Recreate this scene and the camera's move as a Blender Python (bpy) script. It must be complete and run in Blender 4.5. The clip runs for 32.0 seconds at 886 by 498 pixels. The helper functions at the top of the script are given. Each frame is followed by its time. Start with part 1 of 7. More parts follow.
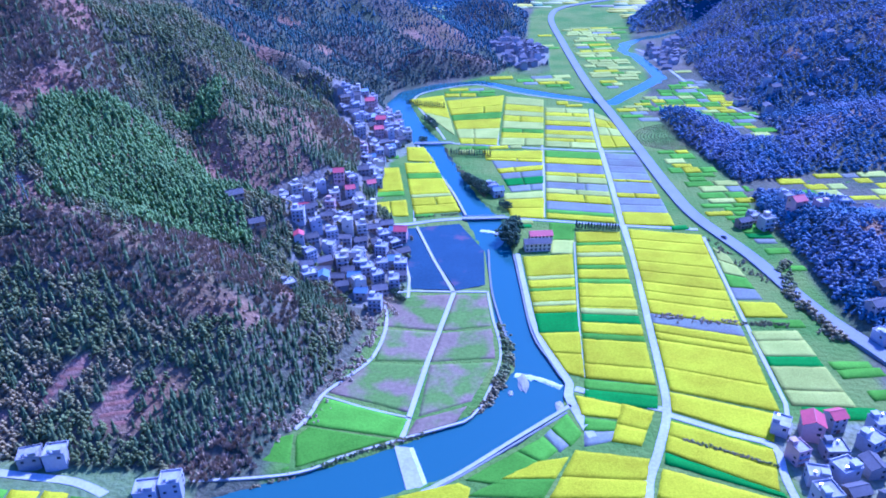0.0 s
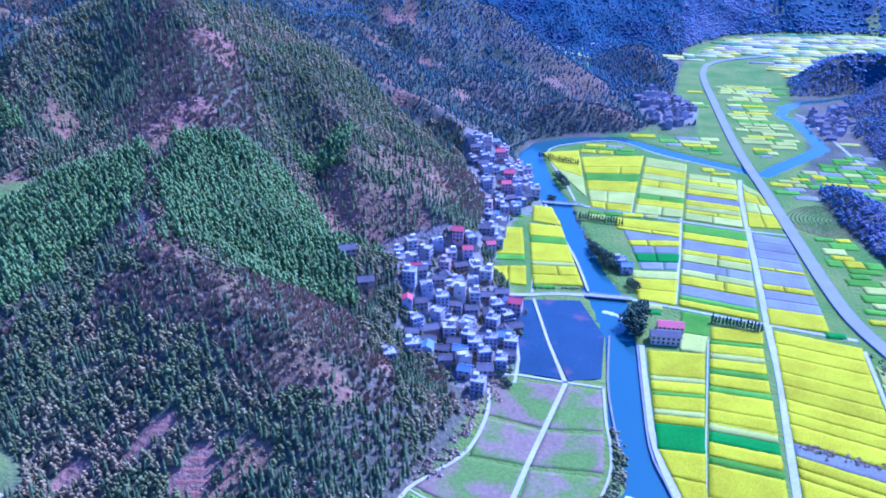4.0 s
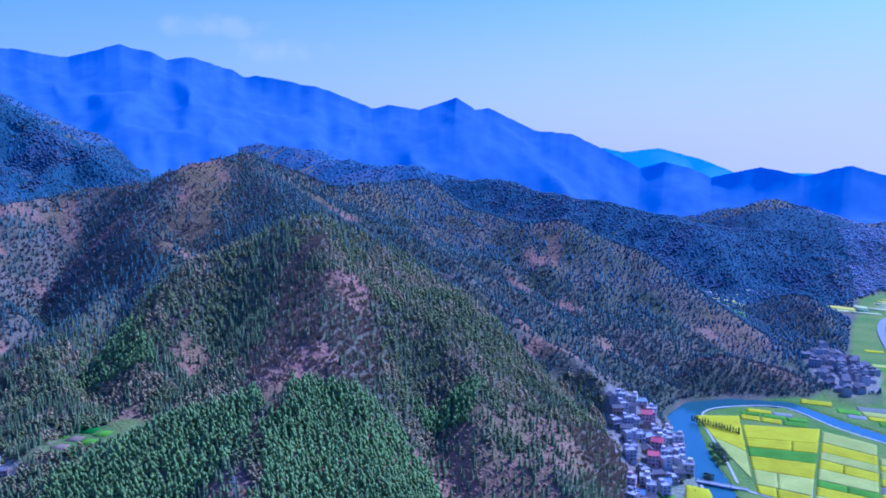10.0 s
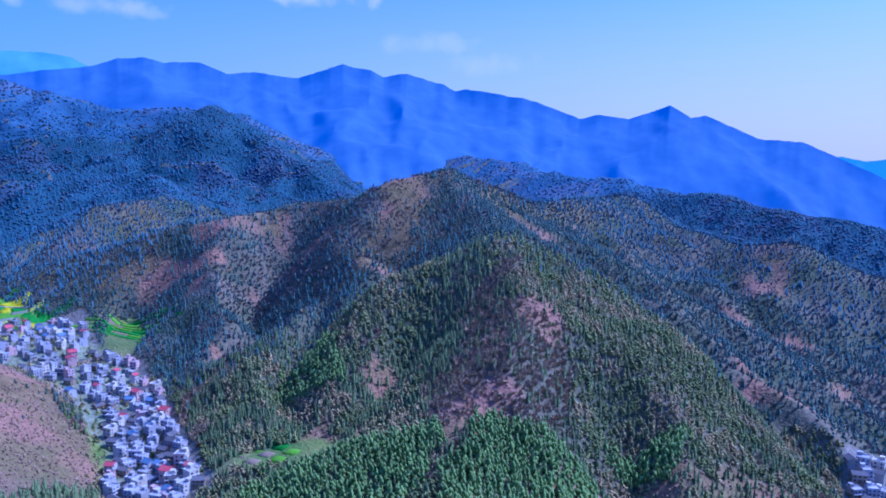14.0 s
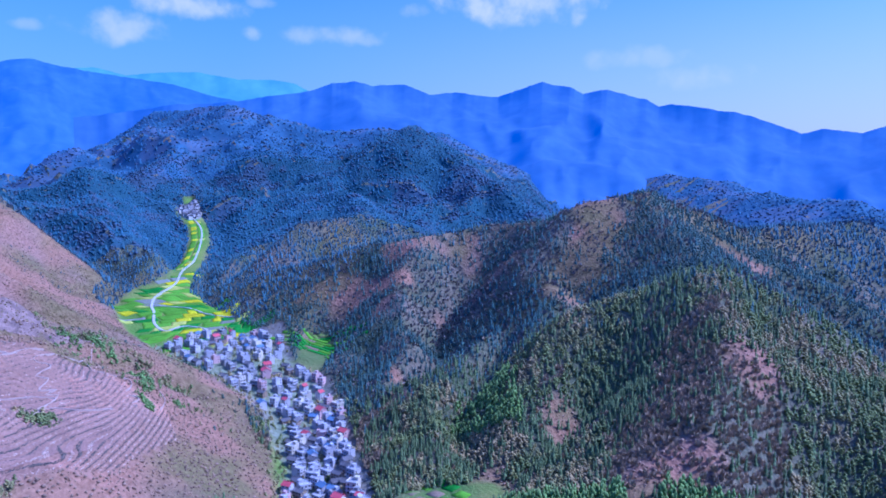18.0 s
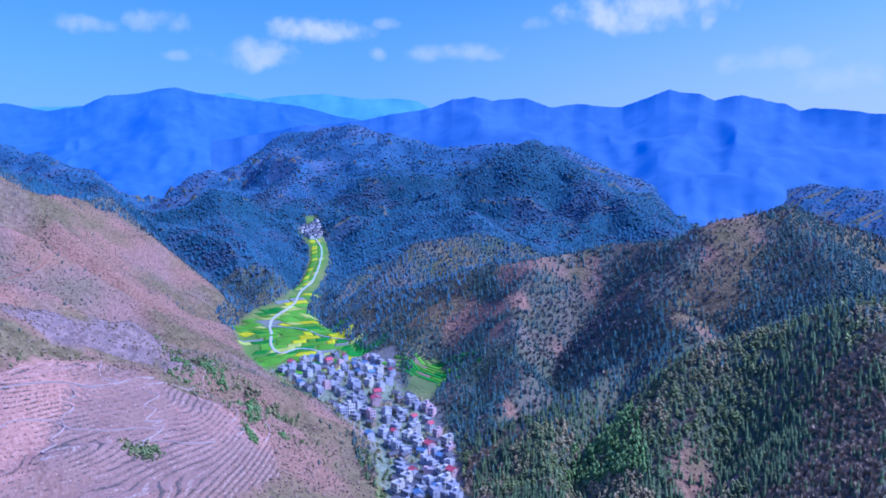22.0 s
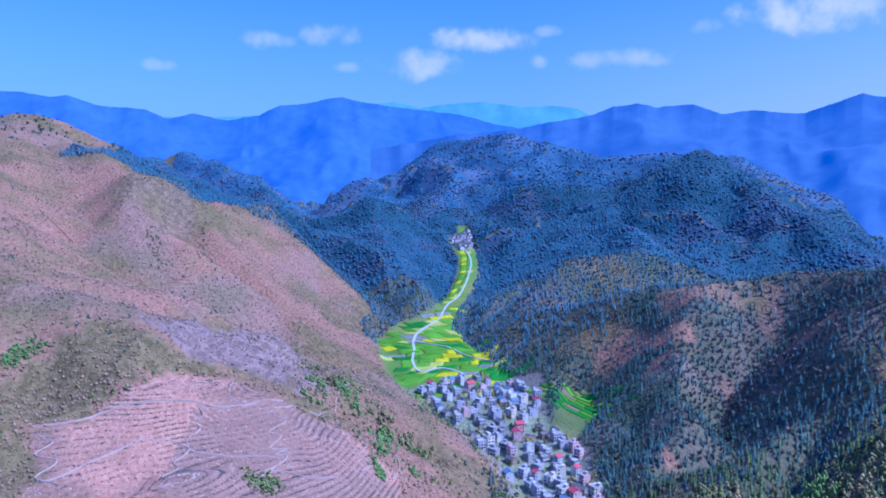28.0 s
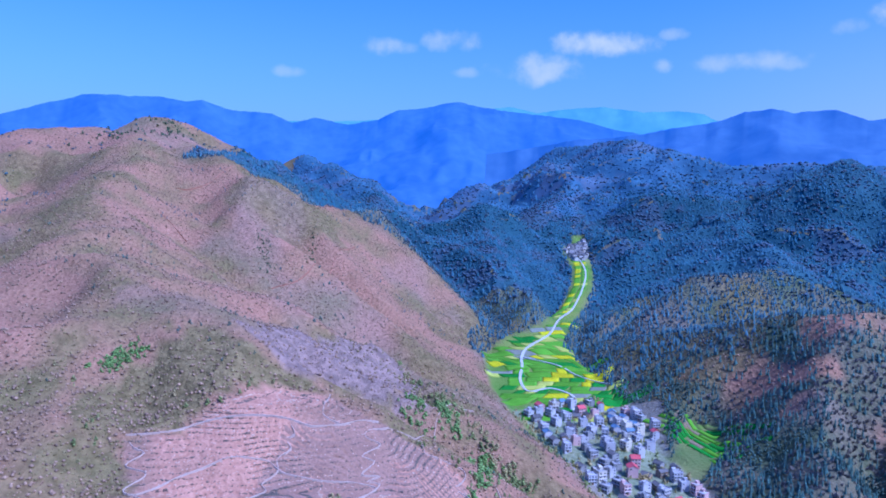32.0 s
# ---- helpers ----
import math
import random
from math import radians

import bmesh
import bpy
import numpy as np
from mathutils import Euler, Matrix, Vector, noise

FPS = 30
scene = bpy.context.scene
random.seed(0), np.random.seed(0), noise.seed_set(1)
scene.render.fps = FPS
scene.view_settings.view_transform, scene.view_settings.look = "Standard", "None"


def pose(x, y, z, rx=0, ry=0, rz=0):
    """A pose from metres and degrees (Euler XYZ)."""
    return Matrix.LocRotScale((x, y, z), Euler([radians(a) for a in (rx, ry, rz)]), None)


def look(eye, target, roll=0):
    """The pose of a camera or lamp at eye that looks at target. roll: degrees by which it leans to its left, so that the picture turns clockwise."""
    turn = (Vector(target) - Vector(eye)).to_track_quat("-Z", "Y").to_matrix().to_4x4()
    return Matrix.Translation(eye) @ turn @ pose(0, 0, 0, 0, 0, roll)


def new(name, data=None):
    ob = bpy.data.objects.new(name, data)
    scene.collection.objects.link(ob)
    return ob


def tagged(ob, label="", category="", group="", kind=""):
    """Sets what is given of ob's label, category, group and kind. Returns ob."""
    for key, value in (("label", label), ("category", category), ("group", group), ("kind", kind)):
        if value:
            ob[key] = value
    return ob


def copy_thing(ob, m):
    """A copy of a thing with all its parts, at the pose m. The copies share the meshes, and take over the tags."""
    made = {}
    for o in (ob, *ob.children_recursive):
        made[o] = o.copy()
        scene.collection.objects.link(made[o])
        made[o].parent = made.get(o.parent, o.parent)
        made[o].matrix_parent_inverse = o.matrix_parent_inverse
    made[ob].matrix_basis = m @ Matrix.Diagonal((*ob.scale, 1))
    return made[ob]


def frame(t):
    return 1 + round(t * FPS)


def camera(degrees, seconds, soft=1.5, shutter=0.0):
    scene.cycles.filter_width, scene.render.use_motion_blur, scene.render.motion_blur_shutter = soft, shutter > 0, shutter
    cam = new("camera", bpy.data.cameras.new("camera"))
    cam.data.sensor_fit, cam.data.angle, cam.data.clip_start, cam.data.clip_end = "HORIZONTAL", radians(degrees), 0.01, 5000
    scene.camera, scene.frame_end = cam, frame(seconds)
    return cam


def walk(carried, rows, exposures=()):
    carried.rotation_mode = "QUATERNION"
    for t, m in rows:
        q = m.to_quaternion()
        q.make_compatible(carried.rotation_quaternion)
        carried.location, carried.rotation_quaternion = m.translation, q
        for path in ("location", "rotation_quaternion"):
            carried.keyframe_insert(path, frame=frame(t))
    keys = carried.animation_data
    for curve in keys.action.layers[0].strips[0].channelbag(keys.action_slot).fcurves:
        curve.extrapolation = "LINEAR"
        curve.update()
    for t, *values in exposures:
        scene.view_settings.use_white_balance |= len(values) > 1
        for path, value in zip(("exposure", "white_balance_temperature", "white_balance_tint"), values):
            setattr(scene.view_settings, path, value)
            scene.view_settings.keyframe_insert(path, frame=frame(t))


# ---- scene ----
LENS = 62.6
cam = camera(LENS, 32.0, soft=1.85)

# seconds, east, north, height, turn to the left, tilt, lean
FLIGHT = [
    (0.0, 0.0, 0.0, 220.0, 0.00, -27.08, -1.12),
    (0.5, 0.8, 5.3, 221.1, 0.95, -27.08, -0.96),
    (1.0, 1.4, 10.2, 222.3, 2.37, -27.09, -0.75),
    (1.5, 1.1, 15.2, 223.9, 3.84, -27.13, -0.54),
    (2.0, 0.9, 20.4, 225.1, 5.29, -27.15, -0.28),
    (2.5, 1.0, 25.3, 225.5, 6.74, -27.06, -0.04),
    (3.0, 1.0, 30.2, 226.6, 8.11, -26.56, 0.17),
    (3.5, 0.6, 34.8, 227.7, 9.36, -25.61, 0.43),
    (5.5, -0.9, 54.1, 231.6, 13.69, -21.66, 0.87),
    (6.0, -1.3, 59.0, 232.2, 14.62, -20.54, 0.96),
    (6.5, -1.4, 63.7, 233.3, 15.57, -19.36, 1.01),
    (7.0, -2.5, 68.4, 234.7, 16.46, -18.02, 1.08),
    (7.5, -3.4, 72.5, 235.8, 17.28, -15.63, 1.18),
    (8.0, -4.5, 76.3, 236.4, 18.10, -13.03, 1.24),
    (8.5, -5.4, 80.2, 237.3, 18.94, -10.50, 1.26),
    (9.0, -5.9, 84.1, 238.0, 19.82, -7.98, 1.30),
    (9.5, -7.2, 87.9, 237.9, 20.63, -7.43, 1.19),
    (10.0, -8.3, 92.4, 238.2, 22.11, -7.38, 1.20),
    (10.5, -9.3, 97.1, 239.4, 23.90, -7.41, 1.14),
    (11.0, -10.4, 101.3, 240.1, 25.59, -7.35, 1.13),
    (11.5, -11.6, 106.1, 240.8, 27.14, -7.31, 1.14),
    (12.0, -13.6, 110.4, 241.3, 28.63, -7.24, 1.06),
    (12.5, -14.7, 115.1, 242.2, 30.90, -7.20, 0.95),
    (13.0, -16.2, 119.3, 243.2, 33.11, -7.12, 0.80),
    (13.5, -18.1, 123.5, 243.7, 35.84, -7.00, 0.85),
    (14.0, -20.3, 128.2, 244.6, 38.24, -6.91, 0.90),
    (14.5, -22.5, 132.5, 245.3, 40.48, -6.79, 0.93),
    (15.0, -24.5, 136.6, 245.7, 42.65, -6.65, 0.95),
    (15.5, -26.9, 140.5, 246.4, 44.69, -6.54, 1.00),
    (17.5, -37.7, 156.0, 248.6, 51.94, -6.00, 1.08),
    (18.0, -40.3, 159.5, 249.1, 53.67, -5.85, 1.02),
    (18.5, -43.3, 163.6, 249.8, 55.34, -5.73, 0.87),
    (19.0, -47.4, 167.6, 249.8, 56.84, -5.54, 0.63),
    (19.5, -50.7, 171.0, 250.4, 58.18, -5.42, 0.36),
    (20.0, -54.2, 174.5, 251.6, 59.49, -5.31, 0.22),
    (20.5, -56.6, 177.1, 253.3, 60.69, -5.20, 0.21),
    (21.0, -59.9, 180.4, 254.2, 61.59, -5.11, 0.12),
    (21.5, -63.5, 183.3, 254.8, 62.42, -5.00, 0.01),
    (22.0, -66.9, 185.9, 255.3, 63.32, -4.89, -0.06),
    (22.5, -70.6, 188.3, 256.4, 64.28, -4.84, -0.05),
    (23.0, -74.1, 190.8, 257.2, 65.27, -4.76, -0.02),
    (23.5, -77.7, 193.0, 257.5, 66.46, -4.67, 0.01),
    (24.0, -81.7, 195.6, 258.1, 67.54, -4.61, 0.01),
    (24.5, -85.9, 197.7, 258.5, 68.55, -4.56, 0.07),
    (25.0, -89.5, 199.8, 258.8, 69.57, -4.49, 0.19),
    (25.5, -93.1, 202.0, 259.3, 70.63, -4.47, 0.31),
    (27.5, -109.3, 208.5, 261.1, 74.56, -4.41, 0.76),
    (28.0, -113.5, 210.2, 261.6, 75.46, -4.39, 0.88),
    (28.5, -118.2, 211.4, 261.7, 76.95, -4.39, 1.04),
    (29.0, -123.2, 212.8, 262.6, 78.44, -4.42, 1.18),
    (29.5, -127.7, 214.1, 262.9, 79.43, -4.39, 1.27),
    (30.0, -132.1, 215.4, 263.1, 80.43, -4.35, 1.37),
    (30.5, -136.1, 216.9, 263.6, 81.49, -4.30, 1.54),
    (31.0, -140.6, 218.1, 264.0, 82.39, -4.27, 1.66),
    (31.5, -145.5, 218.8, 264.3, 83.41, -4.26, 1.82),
    (32.0, -150.4, 219.7, 264.9, 84.36, -4.23, 2.07),
]


def heading(x, y, z, turn, tilt, lean):
    a, b = radians(turn), radians(tilt)
    way = Vector((-math.sin(a) * math.cos(b), math.cos(a) * math.cos(b), math.sin(b)))
    eye = Vector((x, y, z))
    return look(eye, eye + way * 100, lean)


walk(cam, [(row[0], heading(*row[1:])) for row in FLIGHT], [(0.0, 0.50, 4080, 42), (3.0, 0.56, 4080, 42), (6.0, 0.64, 4100, 40), (7.2, 0.68, 4110, 38), (9.0, 0.12, 4120, 37), (13.0, 0.06, 4230, 35), (15.0, 0.20, 4280, 34), (22.0, 0.20, 4380, 31), (32.0, 0.16, 4480, 25)])

# ---- world, sun, white balance ----
SUN_AZ, SUN_EL = -38.0, 49.0      # degrees to the left of +y, and above the horizon
world = bpy.data.worlds.new("sky")
scene.world = world
world.use_nodes = True


def sky_nodes():
    nt = world.node_tree
    nt.nodes.clear()
    out = nt.nodes.new("ShaderNodeOutputWorld")
    bg = nt.nodes.new("ShaderNodeBackground")
    sky = nt.nodes.new("ShaderNodeTexSky")
    sky.sky_type, sky.sun_disc = "NISHITA", False
    sky.sun_elevation, sky.sun_rotation = radians(SUN_EL), radians(-SUN_AZ)
    sky.air_density, sky.dust_density, sky.ozone_density = 1.0, 2.6, 4.0
    bg.inputs[1].default_value = SKY_POWER
    tint = nt.nodes.new("ShaderNodeMix")
    tint.data_type, tint.blend_type = "RGBA", "MULTIPLY"
    tint.inputs[0].default_value = 1.0
    tint.inputs[7].default_value = SKY_TINT
    nt.links.new(sky.outputs[0], tint.inputs[6])
    geo = nt.nodes.new("ShaderNodeTexCoord")
    noi = nt.nodes.new("ShaderNodeTexNoise")
    noi.inputs["Scale"].default_value, noi.inputs["Detail"].default_value = 26.0, 6.0
    nt.links.new(geo.outputs["Generated"], noi.inputs["Vector"])
    soft = nt.nodes.new("ShaderNodeMath")
    soft.operation, soft.inputs[1].default_value = "SUBTRACT", 0.5
    nt.links.new(noi.outputs[0], soft.inputs[0])
    # the air whitens towards the horizon, most of all under the sun
    haze_dir = nt.nodes.new("ShaderNodeVectorMath")
    haze_dir.operation = "DOT_PRODUCT"
    haze_dir.inputs[1].default_value = (-math.sin(radians(SUN_AZ)), math.cos(radians(SUN_AZ)), 0)
    nt.links.new(geo.outputs["Generated"], haze_dir.inputs[0])
    side = nt.nodes.new("ShaderNodeMapRange")
    side.inputs["From Min"].default_value, side.inputs["From Max"].default_value = -0.3, 0.9
    side.inputs["To Min"].default_value, side.inputs["To Max"].default_value = 0.18, 0.95
    nt.links.new(haze_dir.outputs["Value"], side.inputs[0])
    split = nt.nodes.new("ShaderNodeSeparateXYZ")
    nt.links.new(geo.outputs["Generated"], split.inputs[0])
    low = nt.nodes.new("ShaderNodeMapRange")
    low.interpolation_type = "SMOOTHSTEP"
    low.inputs["From Min"].default_value, low.inputs["From Max"].default_value = 0.34, 0.02
    nt.links.new(split.outputs[2], low.inputs[0])
    both_ = nt.nodes.new("ShaderNodeMath")
    both_.operation = "MULTIPLY"
    nt.links.new(side.outputs[0], both_.inputs[0])
    nt.links.new(low.outputs[0], both_.inputs[1])
    pale = nt.nodes.new("ShaderNodeMix")
    pale.data_type = "RGBA"
    pale.inputs[7].default_value = HORIZON
    nt.links.new(both_.outputs[0], pale.inputs[0])
    nt.links.new(tint.outputs[2], pale.inputs[6])
    total = None
    # clouds: turn to the left, height (degrees), half width, half height, strength
    for az, el, wide, high, power in CLOUDS:
        a, b = radians(az), radians(el)
        at = Vector((-math.sin(a) * math.cos(b), math.cos(a) * math.cos(b), math.sin(b)))
        right = Vector((math.cos(a), math.sin(a), 0))
        up = right.cross(at)
        dots = []
        for axis, size in ((right, wide), (up, high)):
            d = nt.nodes.new("ShaderNodeVectorMath")
            d.operation = "DOT_PRODUCT"
            d.inputs[1].default_value = axis / radians(size)
            nt.links.new(geo.outputs["Generated"], d.inputs[0])
            off = nt.nodes.new("ShaderNodeMath")
            off.operation, off.inputs[1].default_value = "SUBTRACT", at.dot(axis) / radians(size)
            nt.links.new(d.outputs["Value"], off.inputs[0])
            sq = nt.nodes.new("ShaderNodeMath")
            sq.operation, sq.inputs[1].default_value = "POWER", 2.0
            nt.links.new(off.outputs[0], sq.inputs[0])
            dots.append(sq)
        ahead = nt.nodes.new("ShaderNodeVectorMath")
        ahead.operation = "DOT_PRODUCT"
        ahead.inputs[1].default_value = at
        nt.links.new(geo.outputs["Generated"], ahead.inputs[0])
        front = nt.nodes.new("ShaderNodeMath")
        front.operation, front.inputs[1].default_value = "GREATER_THAN", 0.0
        nt.links.new(ahead.outputs["Value"], front.inputs[0])
        s = nt.nodes.new("ShaderNodeMath")
        s.operation = "ADD"
        nt.links.new(dots[0].outputs[0], s.inputs[0])
        nt.links.new(dots[1].outputs[0], s.inputs[1])
        ragged = nt.nodes.new("ShaderNodeMath")
        ragged.operation, ragged.inputs[1].default_value = "MULTIPLY_ADD", 5.0
        nt.links.new(soft.outputs[0], ragged.inputs[0])
        nt.links.new(s.outputs[0], ragged.inputs[2])
        m = nt.nodes.new("ShaderNodeMapRange")
        m.interpolation_type = "SMOOTHSTEP"
        m.inputs["From Min"].default_value, m.inputs["From Max"].default_value = 1.5, -0.6
        m.inputs["To Min"].default_value, m.inputs["To Max"].default_value = 0.0, power
        nt.links.new(ragged.outputs[0], m.inputs["Value"])
        only = nt.nodes.new("ShaderNodeMath")
        only.operation = "MULTIPLY"
        nt.links.new(m.outputs[0], only.inputs[0])
        nt.links.new(front.outputs[0], only.inputs[1])
        if total is None:
            total = only
        else:
            both = nt.nodes.new("ShaderNodeMath")
            both.operation = "MAXIMUM"
            nt.links.new(total.outputs[0], both.inputs[0])
            nt.links.new(only.outputs[0], both.inputs[1])
            total = both
    cloud = nt.nodes.new("ShaderNodeMix")
    cloud.data_type = "RGBA"
    cloud.inputs[7].default_value = CLOUD_COLOUR
    nt.links.new(total.outputs[0], cloud.inputs[0])
    nt.links.new(pale.outputs[2], cloud.inputs[6])
    nt.links.new(cloud.outputs[2], bg.inputs[0])
    nt.links.new(bg.outputs[0], out.inputs[0])


SKY_POWER = 0.15
SKY_TINT = (0.50, 0.78, 1.30, 1.0)
CLOUD_COLOUR = (4.6, 4.4, 4.9, 1.0)
HORIZON = (4.5, 4.15, 5.4, 1.0)
CLOUDS = [
    (72.6, 11.6, 3.6, 1.0, 0.79), (77.2, 9.8, 3.4, 1.1, 0.62), (62.5, 10.2, 3.8, 0.7, 0.48),
    (48.1, 12.8, 5.0, 1.5, 0.84), (84.2, 11.8, 1.9, 0.8, 0.53), (89.7, 11.2, 2.0, 0.7, 0.53),
    (68.2, 10.1, 0.8, 0.5, 0.44), (83.2, 9.4, 0.9, 0.4, 0.31), (96.7, 8.9, 1.2, 0.4, 0.31),
    (39.7, 8.8, 4.0, 0.8, 0.31), (34.7, 7.3, 3.6, 0.9, 0.31), (56.2, 12.2, 1.0, 0.5, 0.35),
    (88.7, 15.6, 2.0, 0.8, 0.4), (93.7, 15.2, 2.6, 0.7, 0.44), (67.7, 12.2, 1.0, 0.4, 0.35),
]
sky_nodes()

sun = new("sun", bpy.data.lights.new("sun", "SUN"))
sun.data.energy, sun.data.angle, sun.data.color = 4.2, radians(0.6), (1.0, 0.95, 0.86)
sun.matrix_world = look((0, 0, 0), (
    math.sin(radians(SUN_AZ)) * math.cos(radians(SUN_EL)),
    -math.cos(radians(SUN_AZ)) * math.cos(radians(SUN_EL)), -math.sin(radians(SUN_EL))))


# ---- materials ----
def material(name, colour, rough=0.9, dark=0.75, light=1.2, grain=0.5, patch=0.02, bump=0.0, bump_scale=2.0,
             tint=0.0, island=0.0, metal=0.0, hue=(0, 0, 0), spots=False):
    """A surface with grain and larger stains, both in metres; tint: by object, island: by loose piece."""
    m = bpy.data.materials.new(name)
    m.use_nodes = True
    nt = m.node_tree
    b = nt.nodes["Principled BSDF"]
    b.inputs["Roughness"].default_value, b.inputs["Metallic"].default_value = rough, metal
    b.inputs["Specular IOR Level"].default_value = 0.25
    co = nt.nodes.new("ShaderNodeTexCoord")
    geo = nt.nodes.new("ShaderNodeNewGeometry")
    values = []
    for scale, detail in ((grain, 3.0), (patch, 4.0)):
        n = nt.nodes.new("ShaderNodeTexNoise")
        n.inputs["Scale"].default_value, n.inputs["Detail"].default_value = scale, detail
        nt.links.new(geo.outputs["Position"], n.inputs["Vector"])
        values.append(n.outputs[0])
    add = nt.nodes.new("ShaderNodeMath")
    add.operation = "ADD"
    nt.links.new(values[0], add.inputs[0])
    nt.links.new(values[1], add.inputs[1])
    ramp = nt.nodes.new("ShaderNodeMapRange")
    ramp.inputs["From Min"].default_value, ramp.inputs["From Max"].default_value = 0.65, 1.35
    ramp.inputs["To Min"].default_value, ramp.inputs["To Max"].default_value = dark, light
    nt.links.new(add.outputs[0], ramp.inputs[0])
    level = ramp.outputs[0]
    for amount, socket in ((tint, "o"), (island, "i")):
        if amount:
            src = nt.nodes.new("ShaderNodeObjectInfo").outputs["Random"] if socket == "o" else geo.outputs["Random Per Island"]
            r = nt.nodes.new("ShaderNodeMapRange")
            r.inputs["To Min"].default_value, r.inputs["To Max"].default_value = 1 - amount, 1 + amount
            nt.links.new(src, r.inputs[0])
            mul = nt.nodes.new("ShaderNodeMath")
            mul.operation = "MULTIPLY"
            nt.links.new(level, mul.inputs[0])
            nt.links.new(r.outputs[0], mul.inputs[1])
            level = mul.outputs[0]
    shift = nt.nodes.new("ShaderNodeMix")
    shift.data_type = "RGBA"
    shift.inputs[6].default_value = (*colour, 1)
    shift.inputs[7].default_value = (*[max(0.0, c + h) for c, h in zip(colour, hue)], 1)
    where = values[1]
    if spots:
        cut = nt.nodes.new("ShaderNodeMapRange")
        cut.inputs["From Min"].default_value, cut.inputs["From Max"].default_value = 0.44, 0.58
        nt.links.new(values[1], cut.inputs[0])
        where = cut.outputs[0]
    nt.links.new(where, shift.inputs[0])
    out = nt.nodes.new("ShaderNodeVectorMath")
    out.operation = "SCALE"
    nt.links.new(shift.outputs[2], out.inputs[0])
    nt.links.new(level, out.inputs["Scale"])
    nt.links.new(out.outputs[0], b.inputs["Base Color"])
    if bump:
        bn = nt.nodes.new("ShaderNodeTexNoise")
        bn.inputs["Scale"].default_value, bn.inputs["Detail"].default_value = bump_scale, 4.0
        nt.links.new(geo.outputs["Position"], bn.inputs["Vector"])
        bu = nt.nodes.new("ShaderNodeBump")
        bu.inputs["Strength"].default_value, bu.inputs["Distance"].default_value = bump, 0.6
        nt.links.new(bn.outputs[0], bu.inputs["Height"])
        nt.links.new(bu.outputs[0], b.inputs["Normal"])
    return m


SOIL = (0.15, 0.115, 0.085)
CONCRETE = material("pale_concrete", (0.44, 0.42, 0.40), 0.85, 0.75, 1.15, 0.8, 0.05, tint=0.08)
ASPHALT = material("worn_asphalt", (0.24, 0.24, 0.25), 0.85, 0.85, 1.12, 0.8, 0.04)
CONIFER = material("conifer_needles", (0.086, 0.130, 0.052), 0.8, 0.65, 1.4, 0.12, 0.012, island=0.25, hue=(0.022, 0.012, 0.0))
BAMBOO = material("bamboo_leaves", (0.135, 0.225, 0.052), 0.7, 0.7, 1.35, 0.12, 0.02, island=0.25, hue=(0.03, 0.02, 0.02))
BROADLEAF = material("broadleaf_foliage", (0.175, 0.205, 0.066), 0.8, 0.65, 1.4, 0.12, 0.03, island=0.3, hue=(0.09, 0.0, 0.03), spots=True)
BARE = material("bare_twigs", (0.37, 0.285, 0.165), 0.9, 0.7, 1.3, 0.12, 0.015, island=0.15, hue=(0.035, 0.0, 0.02))
SCRUB = material("dry_scrub", (0.27, 0.175, 0.115), 0.95, 0.7, 1.3, 0.3, 0.02, island=0.35)
TRUNK = material("grey_bark", (0.13, 0.105, 0.085), 0.95, 0.7, 1.2, 3.0, 0.3)


def water_material():
    m = bpy.data.materials.new("green_river_water")
    m.use_nodes = True
    nt = m.node_tree
    b = nt.nodes["Principled BSDF"]
    b.inputs["Base Color"].default_value = (0.04, 0.105, 0.11, 1)
    b.inputs["Roughness"].default_value = 0.12
    b.inputs["IOR"].default_value = 1.33
    geo = nt.nodes.new("ShaderNodeNewGeometry")
    n = nt.nodes.new("ShaderNodeTexNoise")
    n.inputs["Scale"].default_value, n.inputs["Detail"].default_value = 0.6, 3.0
    nt.links.new(geo.outputs["Position"], n.inputs["Vector"])
    bu = nt.nodes.new("ShaderNodeBump")
    bu.inputs["Strength"].default_value, bu.inputs["Distance"].default_value = 0.12, 0.2
    nt.links.new(n.outputs[0], bu.inputs["Height"])
    nt.links.new(bu.outputs[0], b.inputs["Normal"])
    return m


WATER = water_material()


# ---- noise and plan helpers ----
def value_noise(x, y, seed):
    xi, yi = np.floor(x).astype(np.int64), np.floor(y).astype(np.int64)
    u, v = x - xi, y - yi
    u, v = u * u * (3 - 2 * u), v * v * (3 - 2 * v)

    def corner(i, j):
        h = (i * 374761393 + j * 668265263 + seed * 974634777) & 0xFFFFFFFF
        h = ((h ^ (h >> 13)) * 1274126177) & 0xFFFFFFFF
        h = h ^ (h >> 16)
        return (h & 0xFFFF) / 65535.0

    a, b = corner(xi, yi), corner(xi + 1, yi)
    c, d = corner(xi, yi + 1), corner(xi + 1, yi + 1)
    return (a * (1 - u) + b * u) * (1 - v) + (c * (1 - u) + d * u) * v - 0.5


def fractal(x, y, size, octaves=4, seed=1):
    total, amp = 0.0, 1.0
    for k in range(octaves):
        total = total + amp * value_noise(x / size + 17.3 * k, y / size - 9.1 * k, seed + k)
        size, amp = size / 2.03, amp * 0.5
    return total


